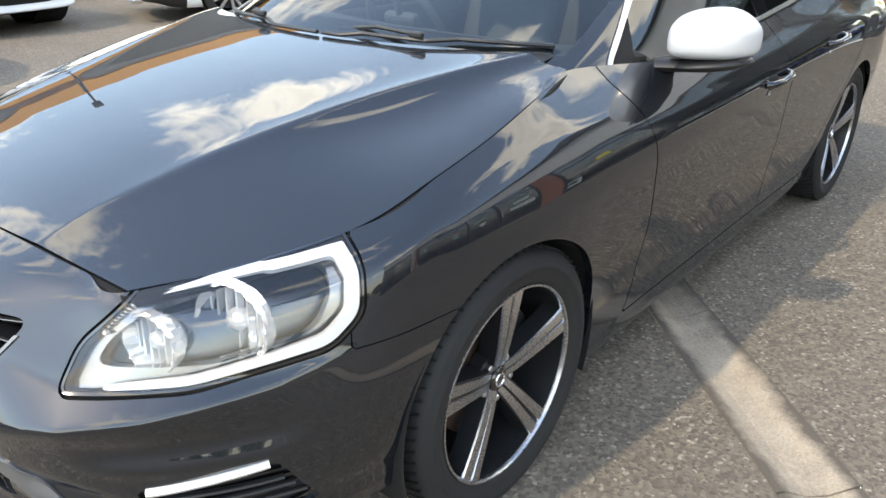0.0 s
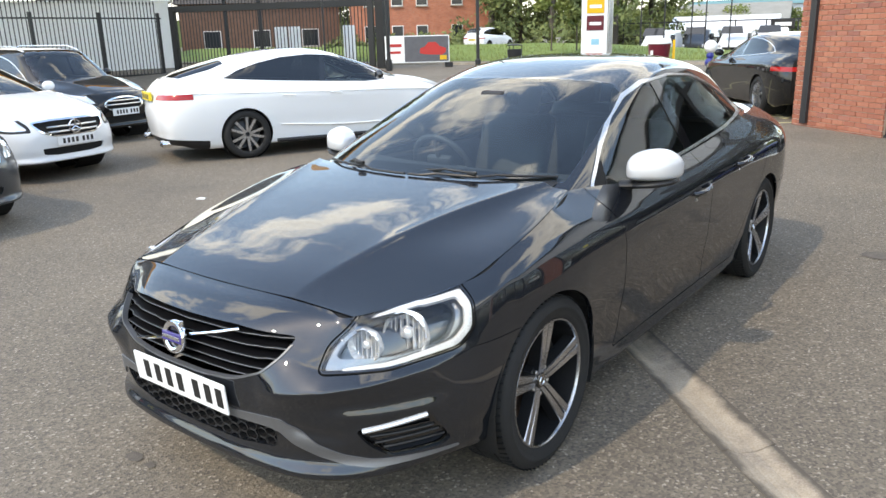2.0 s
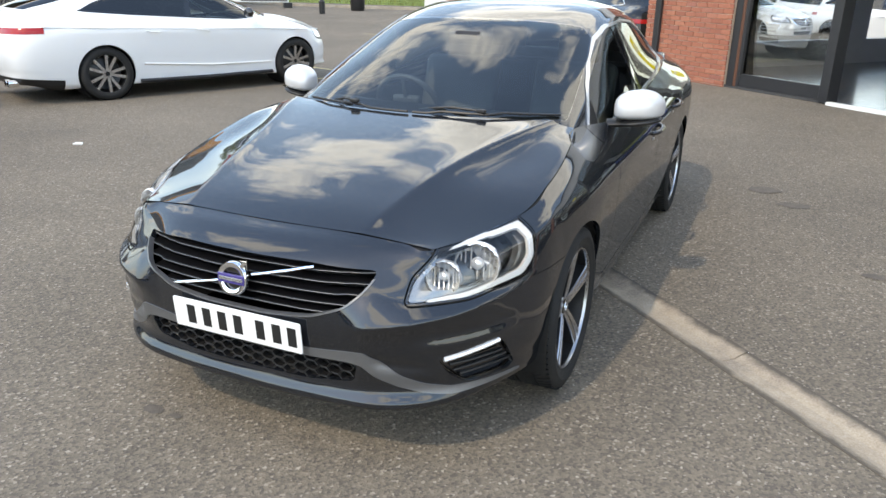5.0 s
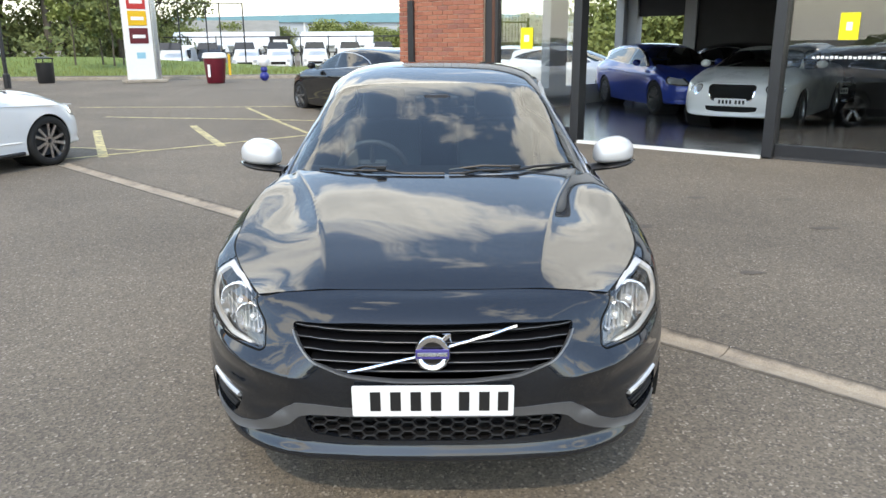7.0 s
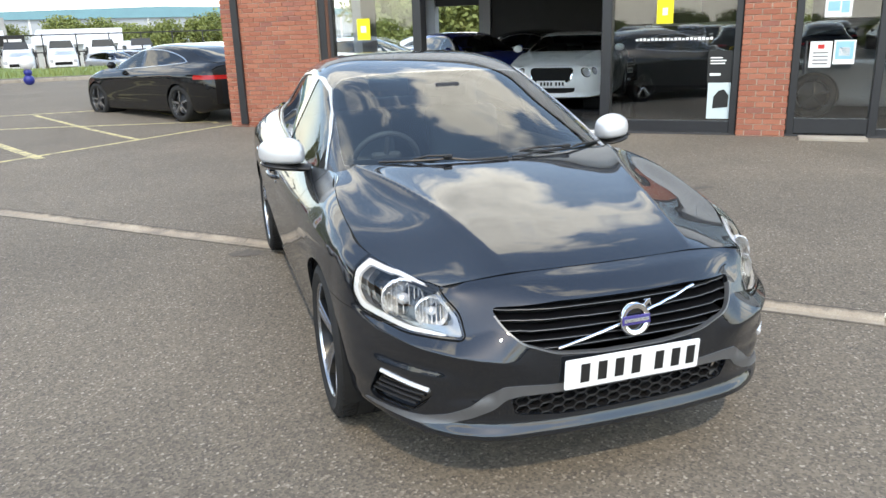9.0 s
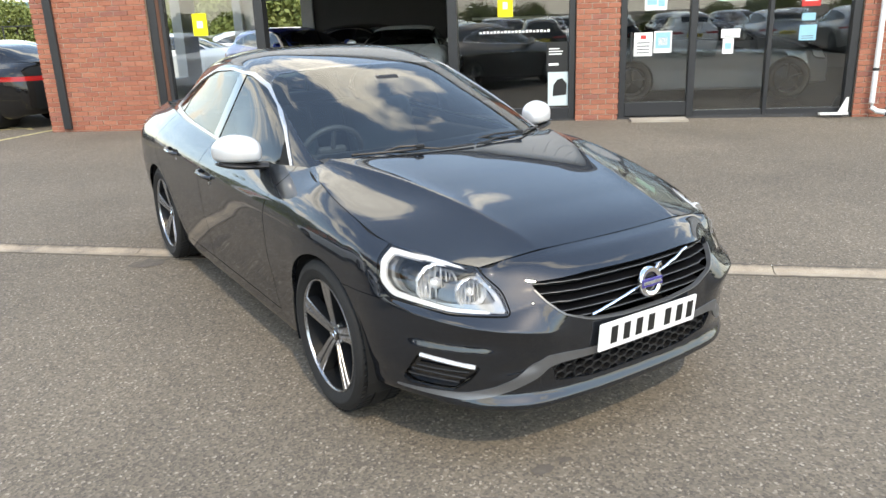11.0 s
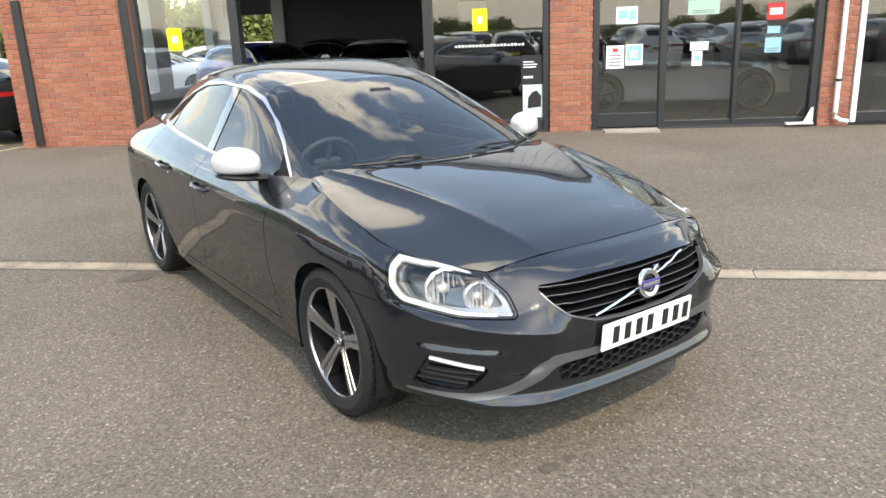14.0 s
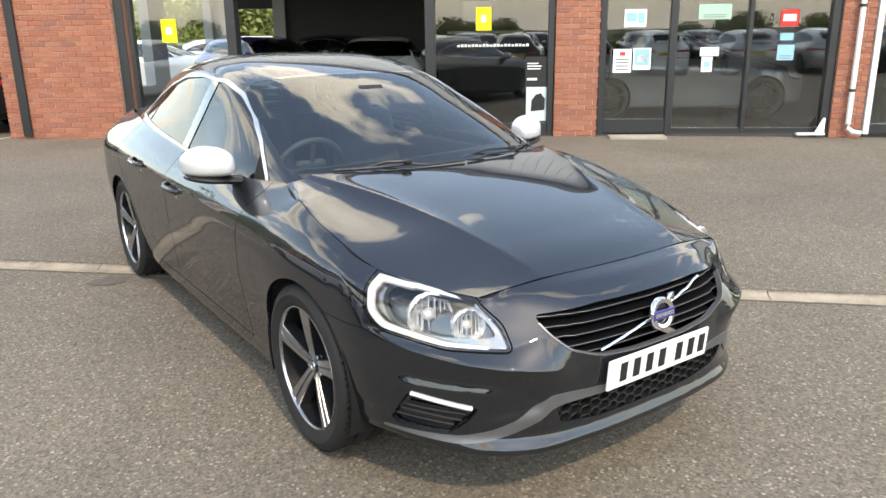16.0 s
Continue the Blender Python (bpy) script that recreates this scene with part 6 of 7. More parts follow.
fast = auto("fastback_car", "white fastback car with dark glass and twin-spoke alloys", pose(-6.17, 7.43, 0, 0, 0, 158.0), "white", 2.84, 0.82, 1.12, 1.84, 1.48, 1.01, "fast", "mesh", 10, quality=1.5, rim=M_SATIN)
for tip_x in (-0.64, -0.53, 0.53, 0.64):
    smooth(part("exhaust_tip", lathe_bm(((0.036, 3.84), (0.045, 3.86), (0.045, 3.955), (0.038, 3.955), (0.036, 3.88)), 18, "Y"), M_CHROME, fast), 40).location = (tip_x, 0, 0.265)
for sx in (1, -1):
    smooth(part("side_crease", tube_bm([(sx * 0.898, -0.40, 0.80), (sx * 0.912, 0.6, 0.835), (sx * 0.914, 1.6, 0.862), (sx * 0.905, 2.9, 0.905), (sx * 0.865, 3.55, 0.93)], 0.012, 8, flat=0.6), PAINTS["white"], fast), 60)
    smooth(part("sill_strip", tube_bm([(sx * 0.885, 0.42, 0.215), (sx * 0.89, 1.4, 0.205), (sx * 0.885, 2.42, 0.215)], 0.03, 8, flat=0.9), M_BLACK, fast), 60)
    smooth(part("sill_crease", tube_bm([(sx * 0.885, 0.45, 0.36), (sx * 0.892, 1.4, 0.37), (sx * 0.902, 2.35, 0.44)], 0.014, 8, flat=0.6), PAINTS["white"], fast), 60)
star_car = auto("hatchback_car", "white hatchback with a round badge, parked nose out", pose(-7.95, 2.22, 0, 0, 0, 100), "white", 2.70, 0.88, 0.8, 1.80, 1.44, 1.0, "hatch", "wide", 5, quality=1.2)
smooth(part("badge_ring", lathe_bm(((0.07, 0.0), (0.073, -0.012), (0.083, -0.012), (0.086, 0.0)), 28, "Y"), M_CHROME, star_car)).location = (0, -0.90, 0.645)
for k in range(3):
    bm = tube_bm([(0, 0, 0), (0.074 * math.sin(2.094 * k), 0, 0.074 * math.cos(2.094 * k))], 0.009, 6)
    part("badge_arm", bm, M_CHROME, star_car).location = (0, -0.905, 0.645)
slate = auto("hatchback_car", "slate grey hatchback parked nose out on the yard", pose(-5.70, 0.02, 0, 0, 0, 100), "grey", 2.70, 0.88, 0.8, 1.80, 1.44, 1.0, "hatch", "wide", 5)
compact = auto("compact_car", "black compact car with an oval chrome grille", pose(-10.6, 4.55, 0, 0, 0, 98), "black", 2.67, 0.80, 0.75, 1.82, 1.56, 1.05, "box", "oval", 5)
for sx in (-0.52, 0.52):
    smooth(part("roof_rail", tube_bm([(sx, 0.9, 1.50), (sx, 1.2, 1.585), (sx, 2.6, 1.60), (sx, 3.0, 1.52)], 0.018, 8), M_SATIN, compact))
auto("coupe_car", "glossy black coupe with five-spoke alloys by the showroom corner", pose(-2.54, 14.69, 0.10, 0, 0, 216.0), "black", 2.75, 0.80, 0.98, 1.81, 1.40, 0.98, "coupe", "wide", 5, quality=1.2)
auto("estate_car", "deep blue estate car inside the showroom", pose(5.25, 12.95, 0.112, 0, 0, 9.2), "blue", 2.81, 0.78, 0.98, 1.81, 1.43, 0.98, "hatch", "mesh", 10)
conv = auto("grand_tourer", "white grand tourer with a dark mesh grille inside the showroom", pose(5.28, 10.20, 0.112, 0, 0, -37.0), "pearl", 2.75, 0.86, 1.05, 1.92, 1.38, 1.02, "coupe", "upright", 10, quality=1.4, lamps="round")
auto("dark_saloon", "navy saloon at the back of the showroom", pose(7.6, 13.0, 0.112, 0, 0, 20), "black", 2.8, 0.85, 1.0, 1.83, 1.43, 1.0, "saloon", "wide", 5, quality=0.8)
auto("hatchback_car", "graphite grey hatchback behind the glass doors", SHOW @ pose(11.73, 2.85, 0.012, 0, 0, 90), "graphite", 2.55, 0.8, 0.75, 1.78, 1.47, 1.0, "hatch", "wide", 5, rim=M_RIMDARK)
# ---------------------------------------------------------------- beyond the yard
M_GRASS = Mat("grass", (0.06, 0.10, 0.02), 0.9)
_v = M_GRASS.coords()
M_GRASS.base(M_GRASS.mix(0.5, M_GRASS.ramp(M_GRASS.noise(_v, 1.2, 5), ((0.3, (0.10, 0.16, 0.028)), (0.7, (0.20, 0.26, 0.06)))), M_GRASS.ramp(M_GRASS.noise(_v, 25, 3), ((0.3, (0.06, 0.11, 0.02)), (0.75, (0.24, 0.31, 0.08))))))
M_GRASS = M_GRASS.m


def leaf_mat(name, a, b):
    k = Mat(name, a, 0.7)
    g = k.t.nodes.new("ShaderNodeNewGeometry")
    k.base(k.ramp(g.outputs["Random Per Island"], ((0.0, a), (1.0, b))))
    k.b.inputs["Transmission Weight"].default_value = 0.0
    return k.m


M_LEAF = leaf_mat("mixed green leaves", (0.075, 0.105, 0.034), (0.24, 0.275, 0.095))
M_LEAF2 = leaf_mat("bright spring leaves", (0.12, 0.15, 0.035), (0.25, 0.285, 0.085))
M_BARK = worn("bark", (0.09, 0.075, 0.06), 0.9, var=0.3, scale=9, bump=0.4)
M_SHED = worn("pale metal roof", (0.76, 0.77, 0.76), 0.5, var=0.12, scale=0.6)
M_SHEDWALL = worn("grey green cladding", (0.48, 0.50, 0.48), 0.6, var=0.12, scale=0.7)
M_ROOFGREY = worn("weathered grey roofing", (0.26, 0.25, 0.22), 0.8, var=0.2, scale=0.8)
M_BLUEROOF = worn("teal blue cladding", (0.16, 0.33, 0.38), 0.5, var=0.1, scale=0.3)
M_WAREHOUSE = worn("light grey cladding", (0.42, 0.45, 0.48), 0.5, var=0.08, scale=0.3)
M_FARBRICK = Mat("far brickwork", (0.36, 0.12, 0.07), 0.9)
_v = M_FARBRICK.coords((1, 1, 1))
_b = M_FARBRICK.t.nodes.new("ShaderNodeTexBrick")
_b.inputs["Scale"].default_value = 1.0
_b.inputs["Brick Width"].default_value, _b.inputs["Row Height"].default_value, _b.inputs["Mortar Size"].default_value = 0.225, 0.075, 0.006
_b.inputs["Color1"].default_value, _b.inputs["Color2"].default_value, _b.inputs["Mortar"].default_value = (0.40, 0.12, 0.06, 1), (0.50, 0.18, 0.10, 1), (0.35, 0.25, 0.2, 1)
_m = M_FARBRICK.t.nodes.new("ShaderNodeMapping")
_m.inputs["Rotation"].default_value = (radians(90), 0, 0)
M_FARBRICK.link(_v, _m.inputs[0])
M_FARBRICK.link(_m.outputs[0], _b.inputs["Vector"])
M_FARBRICK.base(M_FARBRICK.mix(0.35, _b.outputs["Color"], M_FARBRICK.ramp(M_FARBRICK.noise(_v, 1.5, 5), ((0.3, (0.26, 0.08, 0.05)), (0.7, (0.56, 0.22, 0.13))))))
M_FARBRICK = M_FARBRICK.m
M_SLATE = worn("roof tiles", (0.07, 0.06, 0.055), 0.8, var=0.25, scale=3)
M_DARKGLASS = Mat("dark window", (0.02, 0.025, 0.03), 0.08).m
M_IRON = worn("black painted steel", (0.012, 0.012, 0.014), 0.45, var=0.15, scale=6)
M_MAROON = worn("maroon plastic", (0.13, 0.008, 0.02), 0.35, var=0.08, scale=4)
M_KERB = concrete("kerb concrete", 1.05)
M_LINE = Mat("faded yellow paint", (0.5, 0.4, 0.1), 0.8)
_v = M_LINE.coords()
M_LINE.base(M_LINE.mix(M_LINE.ramp(M_LINE.noise(_v, 9, 6, 0.7), ((0.42, 0.0), (0.62, 1.0))), (0.62, 0.53, 0.26), (0.24, 0.21, 0.15)))
M_LINE = M_LINE.m
EYE0 = Vector((0.0, -3.0))


def polar(az, d):
    """A plan point at a bearing (degrees from +y, clockwise) and distance from the middle of the walk."""
    return Vector((EYE0.x + d * math.sin(radians(az)), EYE0.y + d * math.cos(radians(az))))


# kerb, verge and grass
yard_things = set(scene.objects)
verge = thing("kerb", "weathered concrete kerb along the far side of the road", "kerb", kind="structure")
k0, k1 = Vector((-34.0, 31.2)), Vector((-2.0, 33.6))
n = 34
for k in range(n):
    a, b = k0.lerp(k1, k / n), k0.lerp(k1, (k + 1) / n)
    d = (b - a).normalized()
    o = Vector((-d.y, d.x)) * 0.13
    bm = prism_bm([tuple(a + d * 0.006), tuple(b - d * 0.006), tuple(b - d * 0.006 + o), tuple(a + d * 0.006 + o)], -0.02, 0.13, "XY", 0.012)
    part("kerb_stone", bm, M_KERB, verge)
pav = prism_bm([(-60, 31.3), (-34, 31.33), (-2, 33.73), (8, 34.5), (8, 36.2), (-2, 35.4), (-34, 33.2), (-60, 33.1)], -0.02, 0.115, "XY")
tagged(part("pavement", pav, M_ASPHALT), "grey tarmac footway behind the kerb", "pavement", kind="structure")
bm = bmesh.new()
rows = []
rg = random.Random(3)
for i in range(46):
    x = -62 + i * 1.5
    base = 33.1 if x < -34 else 33.2 + (x + 34) * 0.069
    row = []
    for j in range(12):
        f = j / 11
        row.append(bm.verts.new((x, base + f * 11, 0.118 + 0.75 * f ** 1.3 * (0.06 + 0.94 * min(1, max(0, (-10 - x) / 12))) + rg.uniform(-0.03, 0.03) * (j > 0))))
    rows.append(row)
for p, q in zip(rows, rows[1:]):
    for j in range(11):
        bm.faces.new((p[j], q[j], q[j + 1], p[j + 1]))
for f in bm.faces:
    if f.normal.z < 0:
        f.normal_flip()
bank = smooth(part("grass_bank", bm, M_GRASS), 60)
tagged(bank, "sloping bank of rough green grass", "grass", kind="stuff")
bm = bmesh.new()
for _ in range(9000):
    x = rg.uniform(-40, 3)
    base = 33.2 + (x + 34) * 0.069
    f = rg.random() ** 1.6
    z = 0.10 + 0.75 * f ** 1.3 * (0.06 + 0.94 * min(1, max(0, (-10 - x) / 12)))
    h, a = rg.uniform(0.08, 0.28), rg.uniform(0, 6.28)
    w = 0.02
    p = Vector((x, base + 0.05 + f * 10, z))
    u = Vector((math.cos(a), math.sin(a), 0)) * w
    tip = p + Vector((rg.uniform(-0.06, 0.06), rg.uniform(-0.06, 0.06), h))
    bm.faces.new([bm.verts.new(q) for q in (p - u, p + u, tip)])
tagged(part("grass_blades", bm, M_LEAF2), "rough grass blades along the verge", "grass", kind="stuff")


def tree(name, label, at, height, spread, seed, leaf, trunk=0.18, low=0.25, leaves=2600, clumps=26, size=0.32, group=""):
    r = random.Random(seed)
    g = thing(name, label, "tree", Matrix.Translation((at[0], at[1], at[2] if len(at) > 2 else 0)), group)
    bm = tube_bm([(0, 0, -0.2), (0.05, 0.03, height * 0.3), (-0.05, 0.08, height * 0.6), (0.1, 0, height * 0.85)], trunk, 8)
    for v in bm.verts:
        k = 1 - 0.75 * max(0, v.co.z) / height
        v.co.x, v.co.y = v.co.x * k, v.co.y * k
    tk = smooth(part("trunk", bm, M_BARK, g), 50)
    cs = []
    for k in range(clumps):
        a, q = r.uniform(0, 6.28), r.uniform(low, 1.0)
        wide = spread * (0.35 + 0.65 * math.sin(math.pi * min(1, (q - low) / (1 - low) * 0.85 + 0.12)))
        rad = wide * r.uniform(0.35, 1.0)
        cs.append((Vector((rad * math.cos(a), rad * math.sin(a), height * q)), spread * r.uniform(0.18, 0.36)))
        if k % 3 == 0:
            part("limb", tube_bm([(0, 0, height * (q * 0.55)), cs[-1][0] * 0.55 + Vector((0, 0, height * q * 0.3)), cs[-1][0]], trunk * 0.22, 5), M_BARK, g)
    vs, fs = [], []
    for _ in range(leaves):
        c, rr = r.choice(cs)
        d = Vector((r.gauss(0, 1), r.gauss(0, 1), r.gauss(0, 0.8))).normalized() * rr * r.uniform(0.45, 1.1)
        p = c + d
        u = Vector((r.gauss(0, 1), r.gauss(0, 1), r.gauss(0, 1))).normalized()
        w = u.cross(Vector((r.gauss(0, 1), r.gauss(0, 1), r.gauss(0, 1)))).normalized()
        s = size * r.uniform(0.5, 1.2)
        k = len(vs)
        vs += [tuple(p - u * s), tuple(p + w * s * 0.5), tuple(p + u * s), tuple(p - w * s * 0.5)]
        fs.append((k, k + 1, k + 2, k + 3))
    me = bpy.data.meshes.new("crown")
    me.from_pydata(vs, [], fs)
    me.materials.append(leaf)
    cr = new("crown", me)
    cr.parent = g
    return g


# woodland behind the bank, left of the sign
rt = random.Random(8)
wood = tree("broadleaf_tree", "tall dense green broadleaf tree in the wood", (*polar(-27, 58), 0.5), 13, 4.2, 1, M_LEAF, 0.28, 0.06, 11000, 52, 0.21, "trees of the wood")
for k, (az, d) in enumerate(((-24.6, 62), (-22.6, 60), (-29.5, 64), (-31.5, 60), (-33.5, 66), (-36, 78), (-40, 80), (-20.4, 66), (-26, 70), (-30, 75), (-44, 74), (-48, 70), (-23.5, 74))):
    p = polar(az, d)
    copy_thing(wood, Matrix.Translation((p.x, p.y, 0.3)) @ Matrix.Rotation(k * 1.7, 4, "Z") @ Matrix.Scale(0.85 + 0.25 * rt.random(), 4))
tree("young_tree", "young tree with bright yellow-green spring leaves on the bank", (*polar(-25.6, 45), 0.75), 4.2, 1.15, 21, M_LEAF2, 0.05, 0.5, 1500, 16, 0.16)
sap = tree("sapling", "slim young tree with thin pale trunk on the bank", (*polar(-23.2, 44), 0.7), 4.6, 1.1, 31, M_LEAF, 0.05, 0.3, 1500, 14, 0.17, "saplings on the bank")
for k, (az, d) in enumerate(((-22.6, 46), (-22.0, 45), (-23.9, 47))):
    p = polar(az, d)
    copy_thing(sap, Matrix.Translation((p.x, p.y, 0.7)) @ Matrix.Rotation(k * 2.1, 4, "Z"))
bush = tree("bush", "dense green bush around the yard and the far sheds", (*polar(-2.5, 82), -0.6), 3.3, 3.2, 41, M_LEAF2, 0.12, 0.08, 6500, 34, 0.17, "far bushes")
for k, (az, d, s) in enumerate(((0.5, 84, 1.0), (-4.6, 86, 0.8), (3.0, 80, 1.15), (-18.5, 90, 0.9), (-15.5, 96, 1.0), (-12, 100, 0.9), (-8.5, 98, 1.1), (-6.2, 95, 1.0), (6, 82, 1.1), (-20.5, 88, 1.1), (-62, 60, 1.2), (-57, 66, 1.0), (12, 44, 1.0), (18, 42, 1.2), (24, 44, 1.0), (30, 42, 1.2), (36, 46, 1.1), (42, 44, 1.1), (15, 40, 0.9), (21, 40, 1.1), (27, 41, 1.1), (33, 44, 1.2))):
    p = polar(az, d)
    copy_thing(bush, Matrix.Translation((p.x, p.y, 0)) @ Matrix.Rotation(k * 1.3, 4, "Z") @ Matrix.Scale(s, 4))
hedge = tree("hedge", "clipped dark hedge in front of the brick offices", (*polar(-36.5, 50), 0), 1.25, 1.9, 55, M_LEAF, 0.06, 0.15, 3000, 24, 0.15, "hedge runs")
for k, az in enumerate((-39.2, -41.8, -34.4)):
    p = polar(az, 50)
    copy_thing(hedge, Matrix.Translation((p.x, p.y, 0)) @ Matrix.Rotation(k * 1.1, 4, "Z"))
# skyline of far woods
bm = bmesh.new()
rows = []
for k in range(161):
    az = -80 + k
    p = polar(az, 330)
    h = 9 + 3.5 * noise.noise((k * 0.21, 0, 0)) + 2.0 * noise.noise((k * 0.9, 3, 0))
    rows.append((bm.verts.new((p.x, p.y, -2)), bm.verts.new((p.x, p.y, h)), bm.verts.new((p.x * 1.1, p.y * 1.1, h * 0.8))))
for a, b in zip(rows, rows[1:]):
    bm.faces.new((a[0], b[0], b[1], a[1]))
    bm.faces.new((a[1], b[1], b[2], a[2]))
tagged(part("far_woods", bm, M_LEAF), "distant dark green belt of trees", "woods", kind="stuff")


def oriented(az, d, turn=0.0, z=0.0):
    """A frame at a bearing and distance whose y axis points away from the yard."""
    p = polar(az, d)
    return pose(p.x, p.y, z, 0, 0, -az + turn)


# price totem
totem = thing("price_totem", "white roadside sign column with red, yellow and maroon panels", "sign", oriented(-21.45, 35.5, 14))
box("column", -0.62, 0.52, -0.14, 0.14, 0.1, 6.2, M_WHITE, totem, 0.03)
box("edge_post", 0.53, 0.74, -0.2, 0.2, 0.1, 6.2, M_SATIN, totem, 0.03)
M_SIGNRED, M_SIGNYEL, M_SIGNMAR = worn("sign red", (0.50, 0.03, 0.025), 0.4, var=0.05), worn("sign yellow", (0.72, 0.42, 0.015), 0.4, var=0.05), worn("sign maroon", (0.12, 0.012, 0.018), 0.4, var=0.05)
for z0, z1, mt in ((4.95, 5.75, M_SIGNRED), (4.0, 4.62, M_SIGNRED), (3.02, 3.66, M_SIGNRED), (2.35, 2.95, M_SIGNYEL), (1.62, 2.25, M_SIGNMAR)):
    pn = box("panel", -0.42, 0.34, -0.165, -0.142, z0, z1, mt, totem, 0.006)
    box("panel_bar", -0.30, 0.22, -0.172, -0.166, z0 + 0.22, z0 + 0.36, M_WHITE, pn, 0)
box("faint_panel", -0.2, 0.15, -0.15, -0.142, 1.0, 1.25, M_TEAL, totem, 0)
box("plinth", -0.8, 0.9, -0.5, 0.5, 0.0, 0.12, M_KERB, totem, 0.02)

cup = thing("cup_shaped_bin", "maroon cup-shaped bin with a white lid by the kerb", "litter bin", oriented(-16.6, 33.2, 0, 0.02))
smooth(part("cup", lathe_bm(((0.0, 0.0), (0.34, 0.0), (0.36, 0.03), (0.46, 1.02), (0.44, 1.02)), 28, "Z"), M_MAROON, cup), 40)
smooth(part("lid", lathe_bm(((0.49, 1.0), (0.50, 1.06), (0.47, 1.09), (0.45, 1.20), (0.36, 1.22), (0.34, 1.18), (0.0, 1.18)), 28, "Z"), M_WHITE, cup, "white lid"), 40)
box("print_bar", -0.30, -0.20, -0.46, -0.41, 0.25, 0.75, M_WHITE, cup, 0.005)
box("side_board", 0.53, 0.63, -0.05, 0.05, 0.3, 1.15, M_SIGNYEL, cup, 0.01)
blob = thing("roadside_marker", "small blue and white round forecourt marker", "marker", oriented(-13.2, 33.6, 0, 0.02))
M_DEEPBLUE = worn("deep blue plastic", (0.02, 0.03, 0.22), 0.4, var=0.05)
for z, rr, mt in ((0.22, 0.2, M_DEEPBLUE), (0.5, 0.15, M_DEEPBLUE), (0.85, 0.26, M_WHITE)):
    bm = bmesh.new()
    bmesh.ops.create_uvsphere(bm, u_segments=18, v_segments=10, radius=rr)
    bmesh.ops.translate(bm, vec=(0, 0, z), verts=bm.verts)
    smooth(part("ball", bm, mt, blob), 60)
tin = thing("litter_bin", "dark grey open litter bin on the footway", "litter bin", oriented(-27.5, 37.0, 0, -0.005))
smooth(part("drum", lathe_bm(((0.0, 0.0), (0.30, 0.0), (0.33, 0.05), (0.36, 0.85), (0.33, 0.86)), 20, "Z"), M_IRON, tin), 40)
smooth(part("hood", lathe_bm(((0.37, 1.02), (0.39, 1.05), (0.2, 1.10), (0.0, 1.11)), 20, "Z"), M_IRON, tin), 40)
for a in (0.4, 2.5, 4.6):
    part("strut", tube_bm([(0.34 * math.cos(a), 0.34 * math.sin(a), 0.8), (0.36 * math.cos(a), 0.36 * math.sin(a), 1.04)], 0.02, 6), M_IRON, tin)
for az, d, h, rr in ((-29.8, 33.5, 9.5, 0.075), (-36.9, 36.0, 7.5, 0.09), (-41.0, 31.0, 5.0, 0.045)):
    lp = thing("lamp_post", "dark steel post standing on the footway", "post", oriented(az, d, 0, 0.0))
    smooth(part("shaft", tube_bm([(0, 0, 0), (0, 0, 1.0), (0, 0, h)], rr, 10), M_IRON, lp), 50)
    part("base", lathe_bm(((rr * 1.7, 0), (rr * 1.7, 0.5), (rr, 0.56)), 12, "Z"), M_IRON, lp)

# faded yellow boxes on the tarmac
def stripe(a, b, w=0.09):
    a, b = Vector(a), Vector(b)
    d = (b - a).normalized()
    o = Vector((-d.y, d.x)) * w / 2
    bm = bmesh.new()
    n = max(2, int((b - a).length / 0.5))
    rows = []
    for k in range(n + 1):
        p = a.lerp(b, k / n)
        rows.append([bm.verts.new((q.x, q.y, rise(q.x, q.y) + 0.005)) for q in (p - o, p + o)])
    for p, q in zip(rows, rows[1:]):
        f = bm.faces.new((p[0], q[0], q[1], p[1]))
    bmesh.ops.recalc_face_normals(bm, faces=bm.faces)
    ob = part("road_marking", bm, M_LINE)
    for f in ob.data.polygons:
        if f.normal.z < 0:
            ob.data.flip_normals()
            break
    return tagged(ob, "faded yellow parking line painted on tarmac", "road marking", "yellow parking lines", "structure")


for a, b, w in (((-5.6, 7.55), (-0.45, 11.35), 0.10), ((-4.95, 7.75), (-6.5, 11.0), 0.14), ((-3.5, 8.75), (-4.85, 11.5), 0.14), ((-7.2, 13.0), (-1.0, 11.75), 0.09), ((-8.2, 9.6), (-4.4, 8.35), 0.08), ((-8.5, 14.6), (-2.4, 14.4), 0.08), ((-4.5, 14.3), (-2.3, 10.05), 0.09), ((-2.5, 14.4), (-1.0, 11.5), 0.09)):
    stripe(a, b, w)


# dark patches on the tarmac
M_TAR = worn("oil-dark tarmac patch", (0.118, 0.100, 0.082), 0.9, var=0.35, scale=20, bump=0.4)
for k, (x, y, rx, ry) in enumerate(((-1.09, 2.72, 0.15, 0.11), (1.52, 3.62, 0.16, 0.10), (1.75, 3.25, 0.13, 0.08), (2.6, 4.4, 0.12, 0.06), (2.2, 1.9, 0.1, 0.05), (3.3, 3.1, 0.14, 0.06), (-0.48, -0.92, 0.05, 0.035), (-0.37, -0.92, 0.03, 0.02))):
    r = random.Random(70 + k)
    bm = bmesh.new()
    ring = []
    for j in range(18):
        a = 2 * math.pi * j / 18
        q = r.uniform(0.7, 1.1)
        px, py = x + rx * q * math.cos(a), y + ry * q * math.sin(a)
        ring.append(bm.verts.new((px, py, rise(px, py) + 0.004)))
    bm.faces.new(ring)
    tagged(part("tar_patch", bm, M_TAR), "irregular dark oil-stained patch on the tarmac", "stain", "tar patches", "structure")
